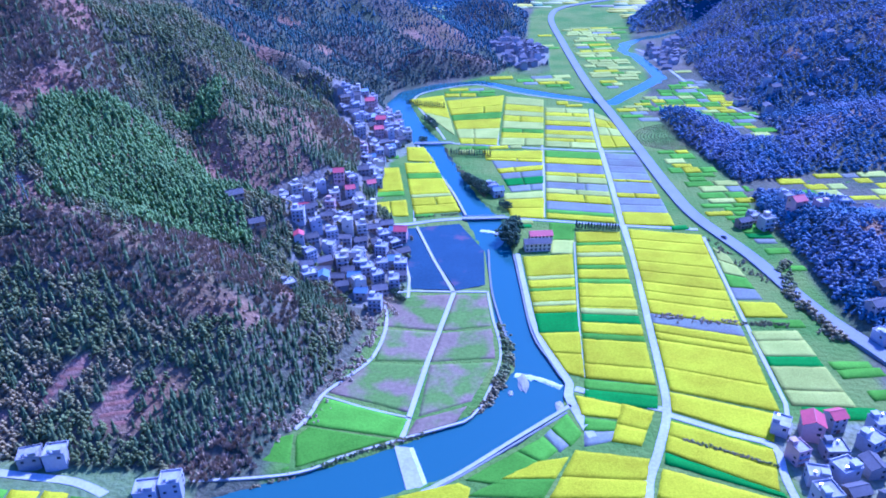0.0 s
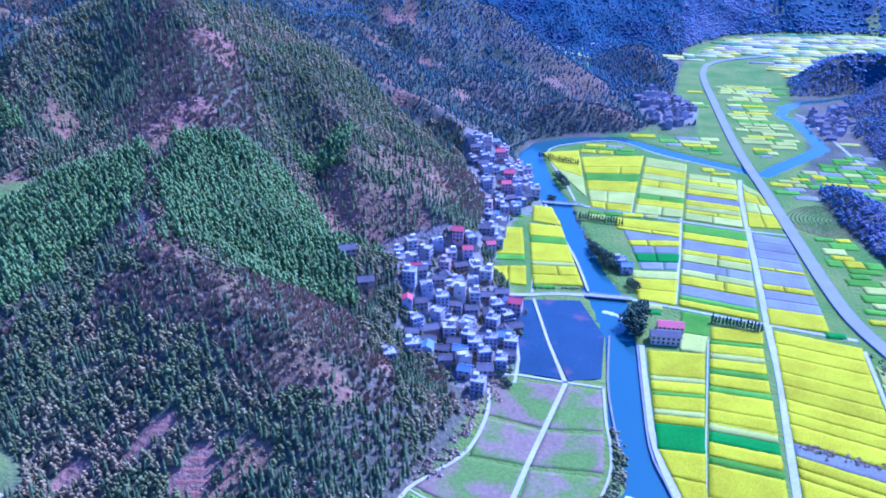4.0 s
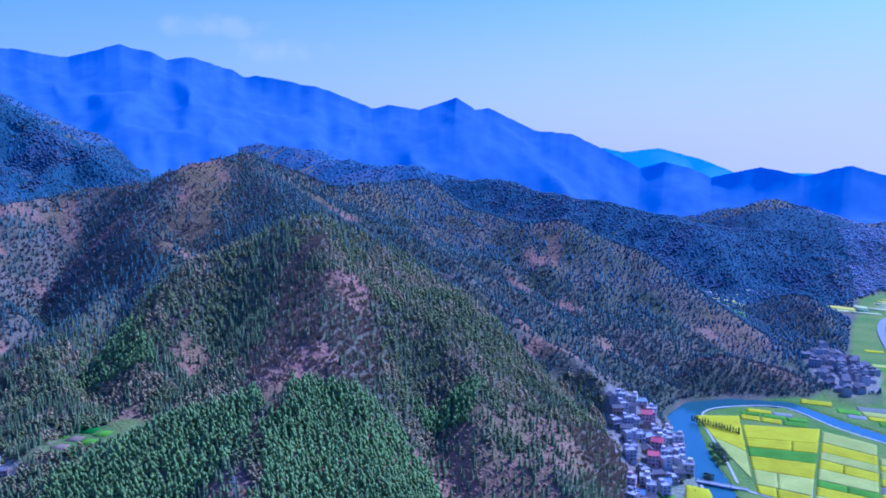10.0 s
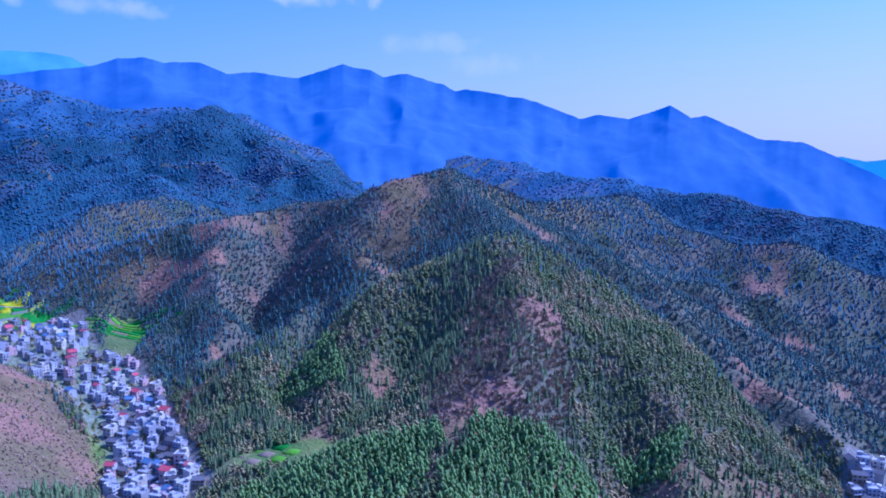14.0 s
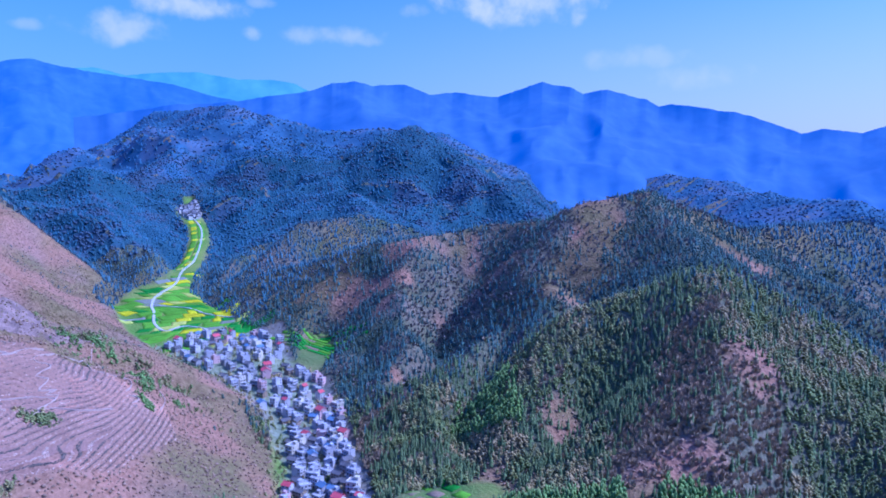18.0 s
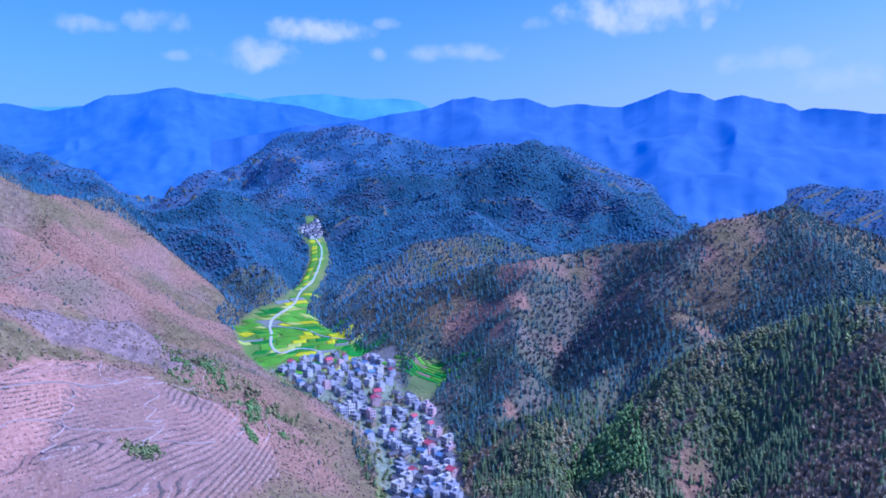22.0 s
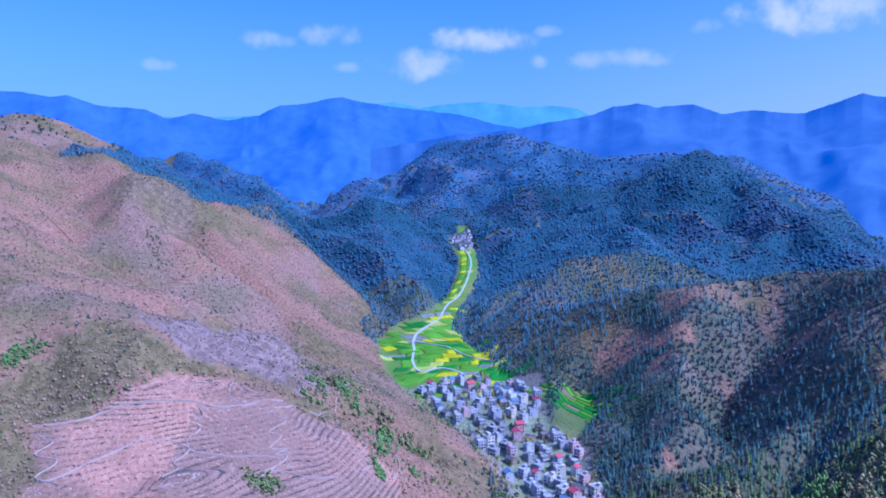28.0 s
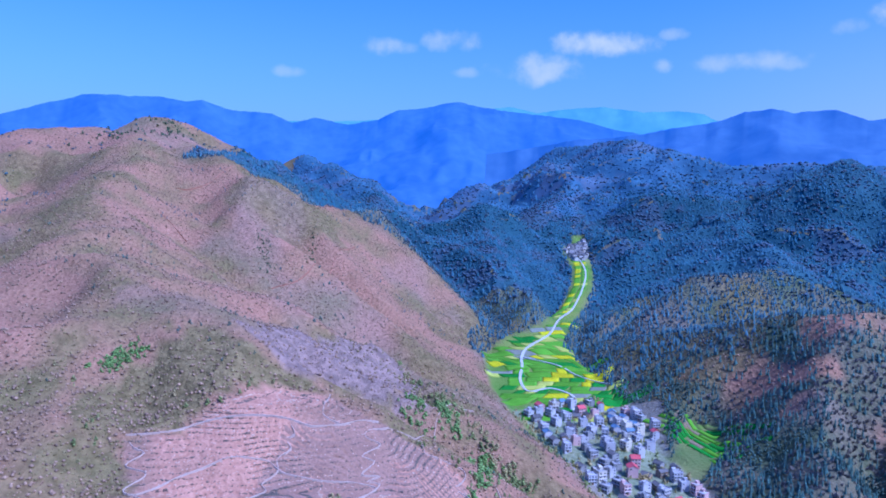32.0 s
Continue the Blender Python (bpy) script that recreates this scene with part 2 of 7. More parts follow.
def along(x, y, points):
    """Distance from a line of plan points and the further columns, taken at the nearest place on it."""
    best = np.full(np.shape(x), 1e12)
    value = [np.zeros(np.shape(x)) for _ in points[0][2:]]
    for p, q in zip(points, points[1:]):
        dx, dy = q[0] - p[0], q[1] - p[1]
        s = np.clip(((x - p[0]) * dx + (y - p[1]) * dy) / (dx * dx + dy * dy + 1e-9), 0, 1)
        d = (x - p[0] - s * dx) ** 2 + (y - p[1] - s * dy) ** 2
        near = d < best
        best = np.where(near, d, best)
        for n in range(len(value)):
            value[n] = np.where(near, p[2 + n] + s * (q[2 + n] - p[2 + n]), value[n])
    return np.sqrt(best), value


def step(a, b, v):
    s = np.clip((v - a) / (b - a), 0, 1)
    return s * s * (3 - 2 * s)


# ---- the lie of the land: ridges (east, north, height) and valleys (east, north, height, half width) ----
RIDGES = [
    # the wooded hill over the river: crest, dome and the long spur to the river bend
    (0.66, 14, [(-558, 826, 232), (-500, 775, 208), (-420, 712, 190), (-358, 650, 186), (-336, 595, 174), (-300, 575, 154), (-268, 556, 138), (-258, 528, 138), (-270, 485, 114), (-252, 455, 102), (-232, 395, 80), (-214, 362, 70), (-170, 338, 62), (-125, 296, 56), (-108, 284, 46), (-78, 278, 16)]),
    (0.66, 12, [(-558, 826, 232), (-589, 764, 221), (-575, 700, 188), (-540, 650, 160), (-495, 610, 147), (-455, 556, 116), (-432, 512, 92), (-400, 462, 70)]),
    (0.66, 12, [(-589, 764, 219), (-600, 700, 178), (-575, 640, 146), (-541, 583, 122), (-528, 530, 86), (-520, 490, 60)]),
    (0.66, 12, [(-558, 826, 230), (-480, 822, 196), (-380, 836, 158), (-300, 818, 130), (-214, 822, 94), (-139, 824, 46), (-62, 826, 16)]),
    (0.62, 12, [(-358, 650, 180), (-290, 662, 142), (-217, 662, 109), (-160, 672, 70), (-100, 640, 30)]),
    (0.62, 12, [(-300, 578, 152), (-245, 590, 121), (-205, 588, 97), (-168, 542, 62), (-140, 516, 52), (-85, 506, 18)]),
    (0.58, 12, [(-252, 455, 100), (-290, 402, 82), (-314, 357, 71), (-332, 322, 48)]),
    (0.60, 12, [(-358, 640, 178), (-402, 572, 152), (-398, 520, 112), (-372, 478, 80)]),
    (0.62, 14, [(-600, 770, 215), (-645, 745, 196), (-702, 704, 194), (-745, 640, 172), (-795, 621, 166), (-860, 580, 140), (-930, 535, 115), (-1000, 500, 92)]),
    (0.62, 12, [(-745, 640, 170), (-738, 600, 152), (-712, 568, 114), (-692, 530, 80)]),
    (0.66, 12, [(-702, 704, 192), (-690, 650, 146), (-662, 600, 100)]),
    (0.62, 12, [(-795, 621, 164), (-778, 545, 122), (-745, 520, 92)]),
    (0.7, 16, [(-600, 510, 78), (-579, 466, 82), (-555, 446, 58)]),
    (0.6, 22, [(-558, 826, 230), (-505, 920, 198), (-480, 1133, 196), (-390, 1110, 162), (-290, 1098, 142), (-238, 1112, 149), (-150, 1128, 112), (-74, 1134, 73), (0, 1150, 38)]),
    (0.6, 16, [(-238, 1112, 147), (-232, 1022, 105), (-172, 965, 58), (-112, 935, 24)]),
    (0.6, 16, [(-390, 1110, 158), (-370, 1010, 108), (-330, 940, 70)]),
    (0.45, 20, [(-30, 1268, 30), (16, 1252, 38), (57, 1242, 54), (109, 1232, 42), (150, 1240, 26)]),
    (0.4, 15, [(-10, 905, 30), (20, 900, 28), (60, 872, 22), (78, 850, 14)]),
    # the hills at the head of the side valley
    (0.64, 14, [(-2420, 800, 425), (-2262, 826, 420), (-2130, 870, 438), (-2015, 890, 440), (-1945, 860, 428), (-1925, 940, 400), (-1835, 932, 393), (-1700, 1010, 352), (-1545, 1172, 354), (-1440, 1106, 350), (-1390, 1062, 348), (-1300, 1080, 296), (-1164, 1085, 246), (-950, 1040, 186)]),
    (0.62, 10, [(-1390, 1062, 342), (-1388, 960, 290), (-1384, 879, 250), (-1290, 820, 222), (-1150, 785, 206), (-1063, 771, 194), (-1031, 700, 184), (-1034, 613, 170), (-985, 588, 136), (-955, 540, 104)]),
    (0.66, 10, [(-1200, 795, 212), (-1159, 702, 180), (-1135, 630, 150), (-1115, 560, 118)]),
    (0.66, 10, [(-1300, 825, 222), (-1268, 720, 182), (-1262, 620, 150), (-1262, 575, 128)]),
    (0.62, 10, [(-1384, 879, 250), (-1392, 790, 222), (-1375, 690, 182)]),
    (0.62, 10, [(-1164, 1085, 244), (-1110, 960, 210), (-1061, 840, 185), (-990, 780, 150)]),
    (0.64, 10, [(-1835, 932, 390), (-1770, 840, 318), (-1694, 762, 256), (-1600, 752, 236), (-1492, 755, 210), (-1478, 700, 180)]),
    (0.64, 10, [(-2010, 885, 436), (-1880, 740, 330), (-1762, 646, 282), (-1690, 610, 228)]),
    (0.64, 10, [(-1545, 1160, 348), (-1570, 1000, 300), (-1560, 880, 250), (-1540, 800, 222)]),
    (0.66, 10, [(-2150, 500, 300), (-2020, 540, 286), (-1850, 490, 240), (-1740, 452, 244), (-1655, 454, 257), (-1585, 440, 236), (-1470, 420, 205), (-1340, 418, 180), (-1240, 420, 155), (-1149, 421, 129), (-1100, 426, 113), (-1066, 420, 100)]),
    (0.66, 10, [(-1655, 454, 255), (-1600, 500, 232), (-1560, 525, 196), (-1500, 540, 160)]),
    (0.6, 14, [(-2500, 0, 370), (-2100, 110, 330), (-1850, 200, 280), (-1620, 250, 215), (-1432, 275, 164), (-1300, 300, 128)]),
    (0.55, 20, [(-2400, 1050, 400), (-2200, 1250, 380), (-1900, 1500, 380)]),
    # the bare hill
    (0.55, 22, [(-1800, -260, 400), (-1500, -160, 384), (-1366, -150, 372), (-1200, -100, 336), (-975, -58, 276), (-800, -20, 226), (-747, 6, 214), (-684, 40, 197), (-663, 110, 188), (-632, 145, 172), (-608, 188, 145), (-548, 250, 112), (-525, 300, 90)]),
    (0.6, 16, [(-1300, -120, 352), (-1180, -10, 318), (-1052, 70, 277), (-1004, 165, 226), (-982, 211, 200), (-962, 258, 152), (-975, 320, 113), (-984, 355, 92)]),
    (0.6, 14, [(-1052, 70, 275), (-990, 88, 256), (-933, 105, 235), (-885, 150, 186), (-868, 215, 138)]),
    (0.6, 16, [(-642, 123, 177), (-690, 200, 137), (-690, 283, 100), (-690, 330, 78)]),
    (0.5, 22, [(-860, -55, 224), (-790, 60, 190), (-765, 150, 150), (-770, 230, 118)]),
    (0.5, 30, [(-747, 6, 214), (-660, 20, 186), (-602, 33, 160), (-540, 50, 140), (-470, 60, 118), (-400, 60, 92)]),
    (0.45, 40, [(-1366, -160, 374), (-1200, -350, 330), (-900, -420, 300), (-500, -400, 220), (-250, -300, 120)]),
    # foothills up the main valley
    (0.5, 30, [(-1500, 2050, 270), (-1000, 1950, 220), (-500, 1800, 170), (-150, 1700, 120), (60, 1560, 60)]),
    (0.45, 30, [(-700, 1500, 150), (-350, 1420, 110), (-170, 1375, 60)]),
    (0.4, 40, [(100, 2600, 120), (300, 2300, 70), (420, 2150, 30)]),
    (0.4, 40, [(700, 2400, 150), (900, 2000, 110), (1000, 1700, 90)]),
    (0.35, 40, [(-900, 1900, 190), (-400, 1800, 140), (-60, 1760, 95), (150, 1830, 90), (420, 2050, 105), (800, 2250, 150), (1300, 2300, 190)]),
    (0.4, 30, [(-60, 1760, 92), (20, 1640, 60), (70, 1560, 34)]),
    # low hills east of the road
    (0.35, 14, [(205, 628, 10), (222, 655, 17), (250, 690, 13)]),
    (0.35, 12, [(214, 425, 8), (235, 410, 24), (262, 395, 27), (300, 370, 20)]),
    (0.3, 14, [(236, 566, 9), (262, 580, 11), (300, 600, 12), (350, 630, 20), (430, 650, 28)]),
    (0.42, 22, [(318, 950, 16), (352, 890, 42), (420, 860, 66), (540, 840, 80), (700, 810, 100)]),
    (0.4, 30, [(370, 1165, 40), (430, 1180, 60), (560, 1150, 84)]),
    (0.3, 40, [(450, 1300, 20), (600, 1250, 60), (900, 1200, 110), (1200, 1000, 150)]),
]
VALLEYS = [
    (0.90, [(40, -900, 0, 300), (40, 100, 0, 170), (40, 215, 0, 118), (75, 270, 0, 133), (95, 350, 0, 126), (100, 430, 0, 128), (92, 520, 0, 142), (80, 640, 0, 140), (84, 760, 0, 136), (150, 850, 0, 96), (187, 950, 0, 80), (208, 1100, 0, 78), (240, 1300, 0, 84), (330, 1480, 0, 150), (420, 1620, 0, 160), (560, 1740, 0, 120)]),
    (0.50, [(-60, 205, 0, 30), (-170, 208, 7, 14), (-300, 262, 22, 10), (-420, 340, 35, 10), (-520, 385, 42, 16), (-606, 425, 47, 24), (-680, 425, 57, 34), (-750, 410, 65, 50), (-860, 405, 73, 58), (-960, 405, 81, 50), (-1012, 420, 90, 32), (-1060, 458, 101, 13), (-1157, 505, 109, 12), (-1257, 549, 130, 13), (-1360, 580, 146, 13), (-1489, 604, 164, 18), (-1600, 640, 186, 6)]),
    (0.85, [(-640, 430, 52, 10), (-700, 488, 64, 17), (-740, 508, 70, 8)]),
    (0.45, [(-420, 340, 35, 5), (-372, 392, 62, 14), (-350, 420, 67, 16)]),
    (0.90, [(-70, 468, 8, 22), (-135, 458, 24, 9), (-175, 500, 46, 2), (-190, 530, 60, 2)]),
    (0.60, [(-760, 350, 70, 8), (-818, 240, 108, 3), (-835, 130, 150, 2), (-905, 35, 200, 2)]),
    (0.95, [(-888, 262, 112, 3), (-928, 195, 156, 2), (-960, 136, 187, 2)]),
    (0.95, [(-545, 490, 54, 3), (-562, 552, 66, 3), (-610, 568, 72, 2), (-645, 600, 84, 2), (-667, 650, 110, 2)]),
    (0.95, [(-385, 430, 62, 8), (-445, 470, 64, 2), (-478, 530, 88, 2), (-510, 575, 108, 2)]),
    (0.95, [(-345, 430, 66, 4), (-358, 514, 88, 2)]),
    (0.90, [(-110, 780, 18, 6), (-200, 738, 72, 2), (-290, 745, 114, 2), (-400, 768, 160, 2)]),
    (0.90, [(-60, 890, 8, 12), (-150, 900, 36, 3), (-240, 900, 66, 2), (-340, 900, 100, 2), (-420, 950, 140, 2)]),
    (0.80, [(-1000, 392, 88, 22), (-1060, 384, 96, 12), (-1125, 380, 102, 8), (-1230, 355, 122, 3), (-1340, 330, 140, 2), (-1432, 275, 160, 2)]),
    (0.95, [(-985, 480, 90, 6), (-1085, 585, 112, 2), (-1098, 660, 146, 2)]),
    (0.95, [(-1190, 505, 122, 2), (-1215, 640, 142, 2), (-1235, 720, 172, 2)]),
    (0.95, [(-1330, 570, 146, 2), (-1320, 680, 166, 2), (-1330, 780, 200, 2)]),
    (0.90, [(-880, 620, 112, 2), (-930, 660, 120, 2), (-960, 740, 140, 2), (-1010, 850, 160, 2), (-1120, 980, 184, 2), (-1211, 990, 198, 2)]),
    (0.80, [(-600, 330, 68, 4), (-640, 215, 118, 2), (-655, 185, 135, 2)]),
    (0.90, [(-95, 660, 22, 14), (-170, 705, 60, 3), (-290, 705, 124, 2)]),
    (0.60, [(330, 1120, 0, 30), (300, 1060, 0, 32), (290, 960, 0, 28), (272, 850, 0, 40), (280, 760, 0, 44), (288, 690, 0, 24), (300, 640, 1, 18)]),
    (0.50, [(112, 920, 2, 26), (106, 1010, 3, 36), (84, 1110, 5, 30), (20, 1196, 10, 10), (-30, 1330, 16, 34), (60, 1500, 12, 30)]),
]
RIVER = [(420, 1190, 5), (350, 1139, 5), (297, 1104, 5), (270, 1071, 6), (257, 1032, 6), (268, 965, 6), (271, 914, 7), (262, 872, 7), (248, 851, 7), (216, 811, 7), (183, 769, 7), (131, 802, 8), (95, 828, 8), (48, 868, 9), (0, 855, 10), (-34, 825, 12), (-46, 785, 11), (-30, 708, 10), (-12, 648, 11), (6, 572, 9), (17, 514, 10), (31, 470, 11), (36, 430, 8), (38, 384, 9), (38, 346, 9), (43, 318, 9), (47, 295, 11), (40, 275, 15), (22, 254, 13), (-8, 236, 12), (-36, 224, 11), (-66, 216, 9), (-110, 200, 9), (-200, 150, 9), (-260, 0, 9)]
RAVINES = 0.46
POND = [(-32, 463), (-19, 466), (12, 471), (28, 427), (26, 381), (6, 375), (-20, 377)]


def inside(x, y, polygon):
    hit = np.zeros(np.shape(x), bool)
    for (ax, ay), (bx, by) in zip(polygon, polygon[1:] + polygon[:1]):
        hit ^= ((ay > y) != (by > y)) & (x < (bx - ax) * (y - ay) / (by - ay + 1e-12) + ax)
    return hit


def height(x, y, fine=True):
    x, y = np.asarray(x, float), np.asarray(y, float)
    h = np.full(x.shape, -50.0)
    wx = x + 8 * fractal(x, y, 120, 2, 40)
    wy = y + 8 * fractal(x, y, 120, 2, 50)
    for slope, rounding, line in RIDGES:
        top = np.full(x.shape, -60.0)
        run = 0.0
        for p, q in zip(line, line[1:]):
            length = math.hypot(q[0] - p[0], q[1] - p[1])
            d, (z, s) = along(wx, wy, [(*p, run), (*q, run + length)])
            run += length
            # side spurs and ravines run down from every crest
            wave = np.abs(((s + 0.18 * d) / (46 + 26 * slope) + line[0][0] * 0.37) % 2.0 - 1.0) - 0.5
            wave = wave + 0.35 * (np.abs(((s - 0.3 * d) / 21.0) % 2.0 - 1.0) - 0.5)
            top = np.maximum(top, z - slope * (1 - RAVINES * step(25, 110, d) * wave) * (np.sqrt(d * d + rounding**2) - rounding))
        k = 4.5
        blend = np.clip(0.5 + 0.5 * (top - h) / k, 0, 1)
        h = h * (1 - blend) + top * blend + k * blend * (1 - blend)
    far = np.hypot(x + 150, y - 400)
    h = np.maximum(h, np.minimum((far - 2350) * 0.16, 40) + 60 * fractal(x, y, 600, 3, 90))
    h = np.maximum(h, 0.4)
    rough = step(8, 70, h)
    spurs = 1 - np.abs(fractal(x, y, 170, 3, 7)) * 3.2
    h = h + rough * (4 * (spurs - 0.55) + 5 * fractal(x, y, 60, 3, 11))
    broad = 1 - np.abs(fractal(x, y, 330, 3, 77)) * 3.0
    h = h + step(900, 1300, far) * step(120, 260, h) * 10 * (broad - 0.6)
    sharp = 1 - np.abs(fractal(x, y, 150, 3, 83)) * 3.4
    h = h + step(900, 1250, far) * step(110, 200, h) * 12 * (sharp - 0.55)
    gully = 1 - np.abs(fractal(x, y, 85, 3, 91)) * 3.2
    h = h + step(-430, -520, x) * step(-1250, -1150, x) * step(340, 260, y) * step(70, 120, h) * 8 * (gully - 0.6)
    for slope, line in VALLEYS:
        lid, bed = np.full(x.shape, 9e3), np.full(x.shape, -50.0)
        for pair in zip(line, line[1:]):
            d, (z, w) = along(x + 0.35 * (wx - x), y + 0.35 * (wy - y), pair)
            bed = np.maximum(bed, np.where(w >= 8, z - 0.5 * np.maximum(0, d - w), -50.0))
            lid = np.minimum(lid, z + (slope + (0.5 * step(-1060, -1140, x) if slope == 0.50 else 0)) * np.maximum(0, d - w) + 0.0011 * np.maximum(0, d - w) ** 2)
        k = 5.0
        blend = np.clip(0.5 - 0.5 * (lid - h) / k, 0, 1)
        h = np.maximum(h * (1 - blend) + lid * blend - k * blend * (1 - blend), bed)
    h = np.maximum(h, 0.0) + step(0.5, 4, h) * 0.8 * fractal(x, y, 25, 2, 3)
    d, (w,) = along(x, y, RIVER)
    h = np.where(d < 60, np.minimum(h, -3.2 + 3.2 * step(w - 1.5, w + 2.5, d) + 60 * step(w + 2.5, 60, d)), h)
    h = np.where(inside(x, y, POND), -0.75, h)
    return h


def lines(stops):
    """Grid lines: (from, to, spacing) one after another."""
    out = []
    for a, b, s in stops:
        out += list(np.arange(a, b, s))
    return np.array(out + [stops[-1][1]])


def sheet(name, xs, ys, z, mat):
    me = bpy.data.meshes.new(name)
    gx, gy = np.meshgrid(xs, ys)
    co = np.stack([gx, gy, z], -1).reshape(-1, 3)
    n, m = len(ys), len(xs)
    i = (np.arange(n - 1)[:, None] * m + np.arange(m - 1)[None, :]).ravel()
    quads = np.stack([i, i + 1, i + 1 + m, i + m], -1)
    fill(me, co, quads)
    me.materials.append(mat)
    return new(name, me)


def fill(me, co, faces):
    """Vertices and faces, all of one size, straight into a mesh."""
    k = faces.shape[1]
    me.vertices.add(len(co))
    me.vertices.foreach_set("co", np.ascontiguousarray(co, np.float32).ravel())
    me.loops.add(faces.size)
    me.loops.foreach_set("vertex_index", np.ascontiguousarray(faces, np.int32).ravel())
    me.polygons.add(len(faces))
    me.polygons.foreach_set("loop_start", np.arange(0, faces.size, k, dtype=np.int32))
    me.polygons.foreach_set("loop_total", np.full(len(faces), k, np.int32))
    me.update(calc_edges=True)
    me.validate()


def smooth(me):
    me.polygons.foreach_set("use_smooth", np.ones(len(me.polygons), bool))


# land cover, as shares from 0 to 1
CLEARING = [(-489, 102), (-502, 107), (-536, 94), (-541, 116), (-556, 130), (-568, 145), (-591, 170), (-597, 200), (-572, 219), (-577, 231), (-568, 262), (-545, 296), (-505, 292), (-450, 240), (-430, 150), (-450, 95)]
RED_SOIL = [[(-150, 244), (-139, 242), (-136, 252), (-140, 261), (-146, 262), (-149, 253)], [(-178, 250), (-170, 251), (-160, 266), (-165, 271), (-172, 264)], [(-203, 240), (-195, 238), (-188, 250), (-196, 257), (-202, 250)]]
OLIVE_SLOPE = [(-626, 86), (-636, 110), (-621, 133), (-609, 153), (-606, 184), (-597, 189), (-574, 154), (-557, 130), (-542, 115), (-538, 93), (-529, 91), (-535, 67), (-585, 62), (-597, 72)]
MAUVE_SLOPE = [(-638, 134), (-610, 161), (-608, 184), (-655, 207), (-646, 246), (-658, 268), (-769, 259), (-773, 205), (-709, 159)]

HOUSE_GROUND = [
    [(-122, 478), (-95, 500), (-64, 524), (-48, 470), (-20, 455), (-22, 378), (-40, 350), (-62, 368), (-90, 382), (-100, 425)],
    [(-105, 705), (-76, 758), (-38, 725), (-20, 632), (-48, 592), (-90, 632)],
    [(-68, 600), (-45, 600), (-44, 520), (-66, 520)],
    [(-375, 320), (-375, 368), (-500, 420), (-560, 445), (-640, 470), (-700, 462), (-790, 492), (-830, 445), (-800, 352), (-700, 370), (-600, 385), (-500, 365), (-420, 318)],
    [(-1425, 580), (-1420, 604), (-1500, 632), (-1560, 642), (-1550, 600), (-1490, 582)],
    [(-186, 230), (-150, 227), (-106, 225), (-92, 196), (-186, 203)],
    [(84, 955), (72, 1070), (106, 1120), (156, 1030), (138, 945), (106, 912)],
    [(282, 905), (276, 1020), (340, 1070), (334, 980)],
]


def covers(x, y, h):
    n1, n2 = fractal(x, y, 90, 3, 60), fractal(x, y, 40, 2, 66)
    bare_hill = step(-395, -440, x + 0.30 * (y - 260) + 40 * n1) * step(380, 330, y - 0.05 * (x + 900) + 25 * n1) * np.maximum(step(-1150, -1110, x + 30 * n1), step(0, -60, y))
    clear = np.where(inside(x + 4 * n2, y + 4 * n2, CLEARING), 1.0, 0.0)
    for area in RED_SOIL:
        clear = np.maximum(clear, inside(x + 5 * n2, y + 5 * n2, area))
    d1, _ = along(x, y, [(-258, 470, 0), (-252, 440, 0)])
    d2, _ = along(x, y, [(-282, 566, 0), (-262, 552, 0)])
    d3, _ = along(x, y, [(-588, 768, 0), (-545, 722, 0), (-515, 660, 0)])
    d6, _ = along(x, y, [(-365, 432, 0), (-296, 388, 0)])
    d7, _ = along(x, y, [(-238, 374, 0), (-214, 362, 0), (-165, 340, 0), (-150, 326, 0)])
    d8, _ = along(x, y, [(-110, 316, 0), (-118, 302, 0), (-95, 300, 0)])
    d9, _ = along(x, y, [(-800, 546, 0), (-730, 575, 0), (-660, 612, 0)])
    d4, _ = along(x, y, [(-370, 497, 0), (-345, 492, 0)])
    d5, _ = along(x, y, [(-120, 262, 0), (-138, 244, 0)])
    spots = np.maximum.reduce([step(20, 8, d1 + 30 * n2), step(17, 7, d2 + 30 * n2), step(26, 14, d3 + 30 * n2), step(16, 6, d6 + 14 * n2), step(10, 3, d7 + 14 * n2), step(12, 4, d8 + 14 * n2), step(20, 6, d9 + 60 * n2), step(16, 6, d4 + 12 * n2), step(9, 3, d5 + 6 * n2)])
    glades = step(0.33, 0.42, fractal(x, y, 62, 3, 55)) * step(12, 30, h) * step(980, 860, np.hypot(x + 80, y - 180)) * 0.9
    slopes = step(0, 25, h) * step(60, 35, h) * step(-70, -40, x) * step(165, 140, x) * step(880, 930, y) * step(1230, 1170, y) * step(-0.25, 0.05, n1) * 0.6
    brown = np.maximum.reduce([bare_hill, spots, glades, slopes])
    v2 = VALLEYS[1][1]
    d, (z, w) = along(x, y, v2)
    meadow = step(w + 8, w, d) * step(-200, -240, x)
    d, (z, w) = along(x, y, VALLEYS[2][1])
    meadow = np.maximum(meadow, 0.55 * step(w + 5, w - 1, d + 9 * n2))
    d, (z, w) = along(x, y, VALLEYS[3][1])
    meadow = np.maximum(meadow, 0.7 * step(w + 2, w - 4, d) * step(-395, -375, x))
    d, (z, w) = along(x, y, VALLEYS[0][1])
    meadow = np.maximum(meadow, step(w + 2, w - 6, d) * step(3, 1, h))
    meadow = np.maximum(meadow, inside(x, y, HOUSE_GROUND[5]) * 0.8)
    return brown, clear, meadow


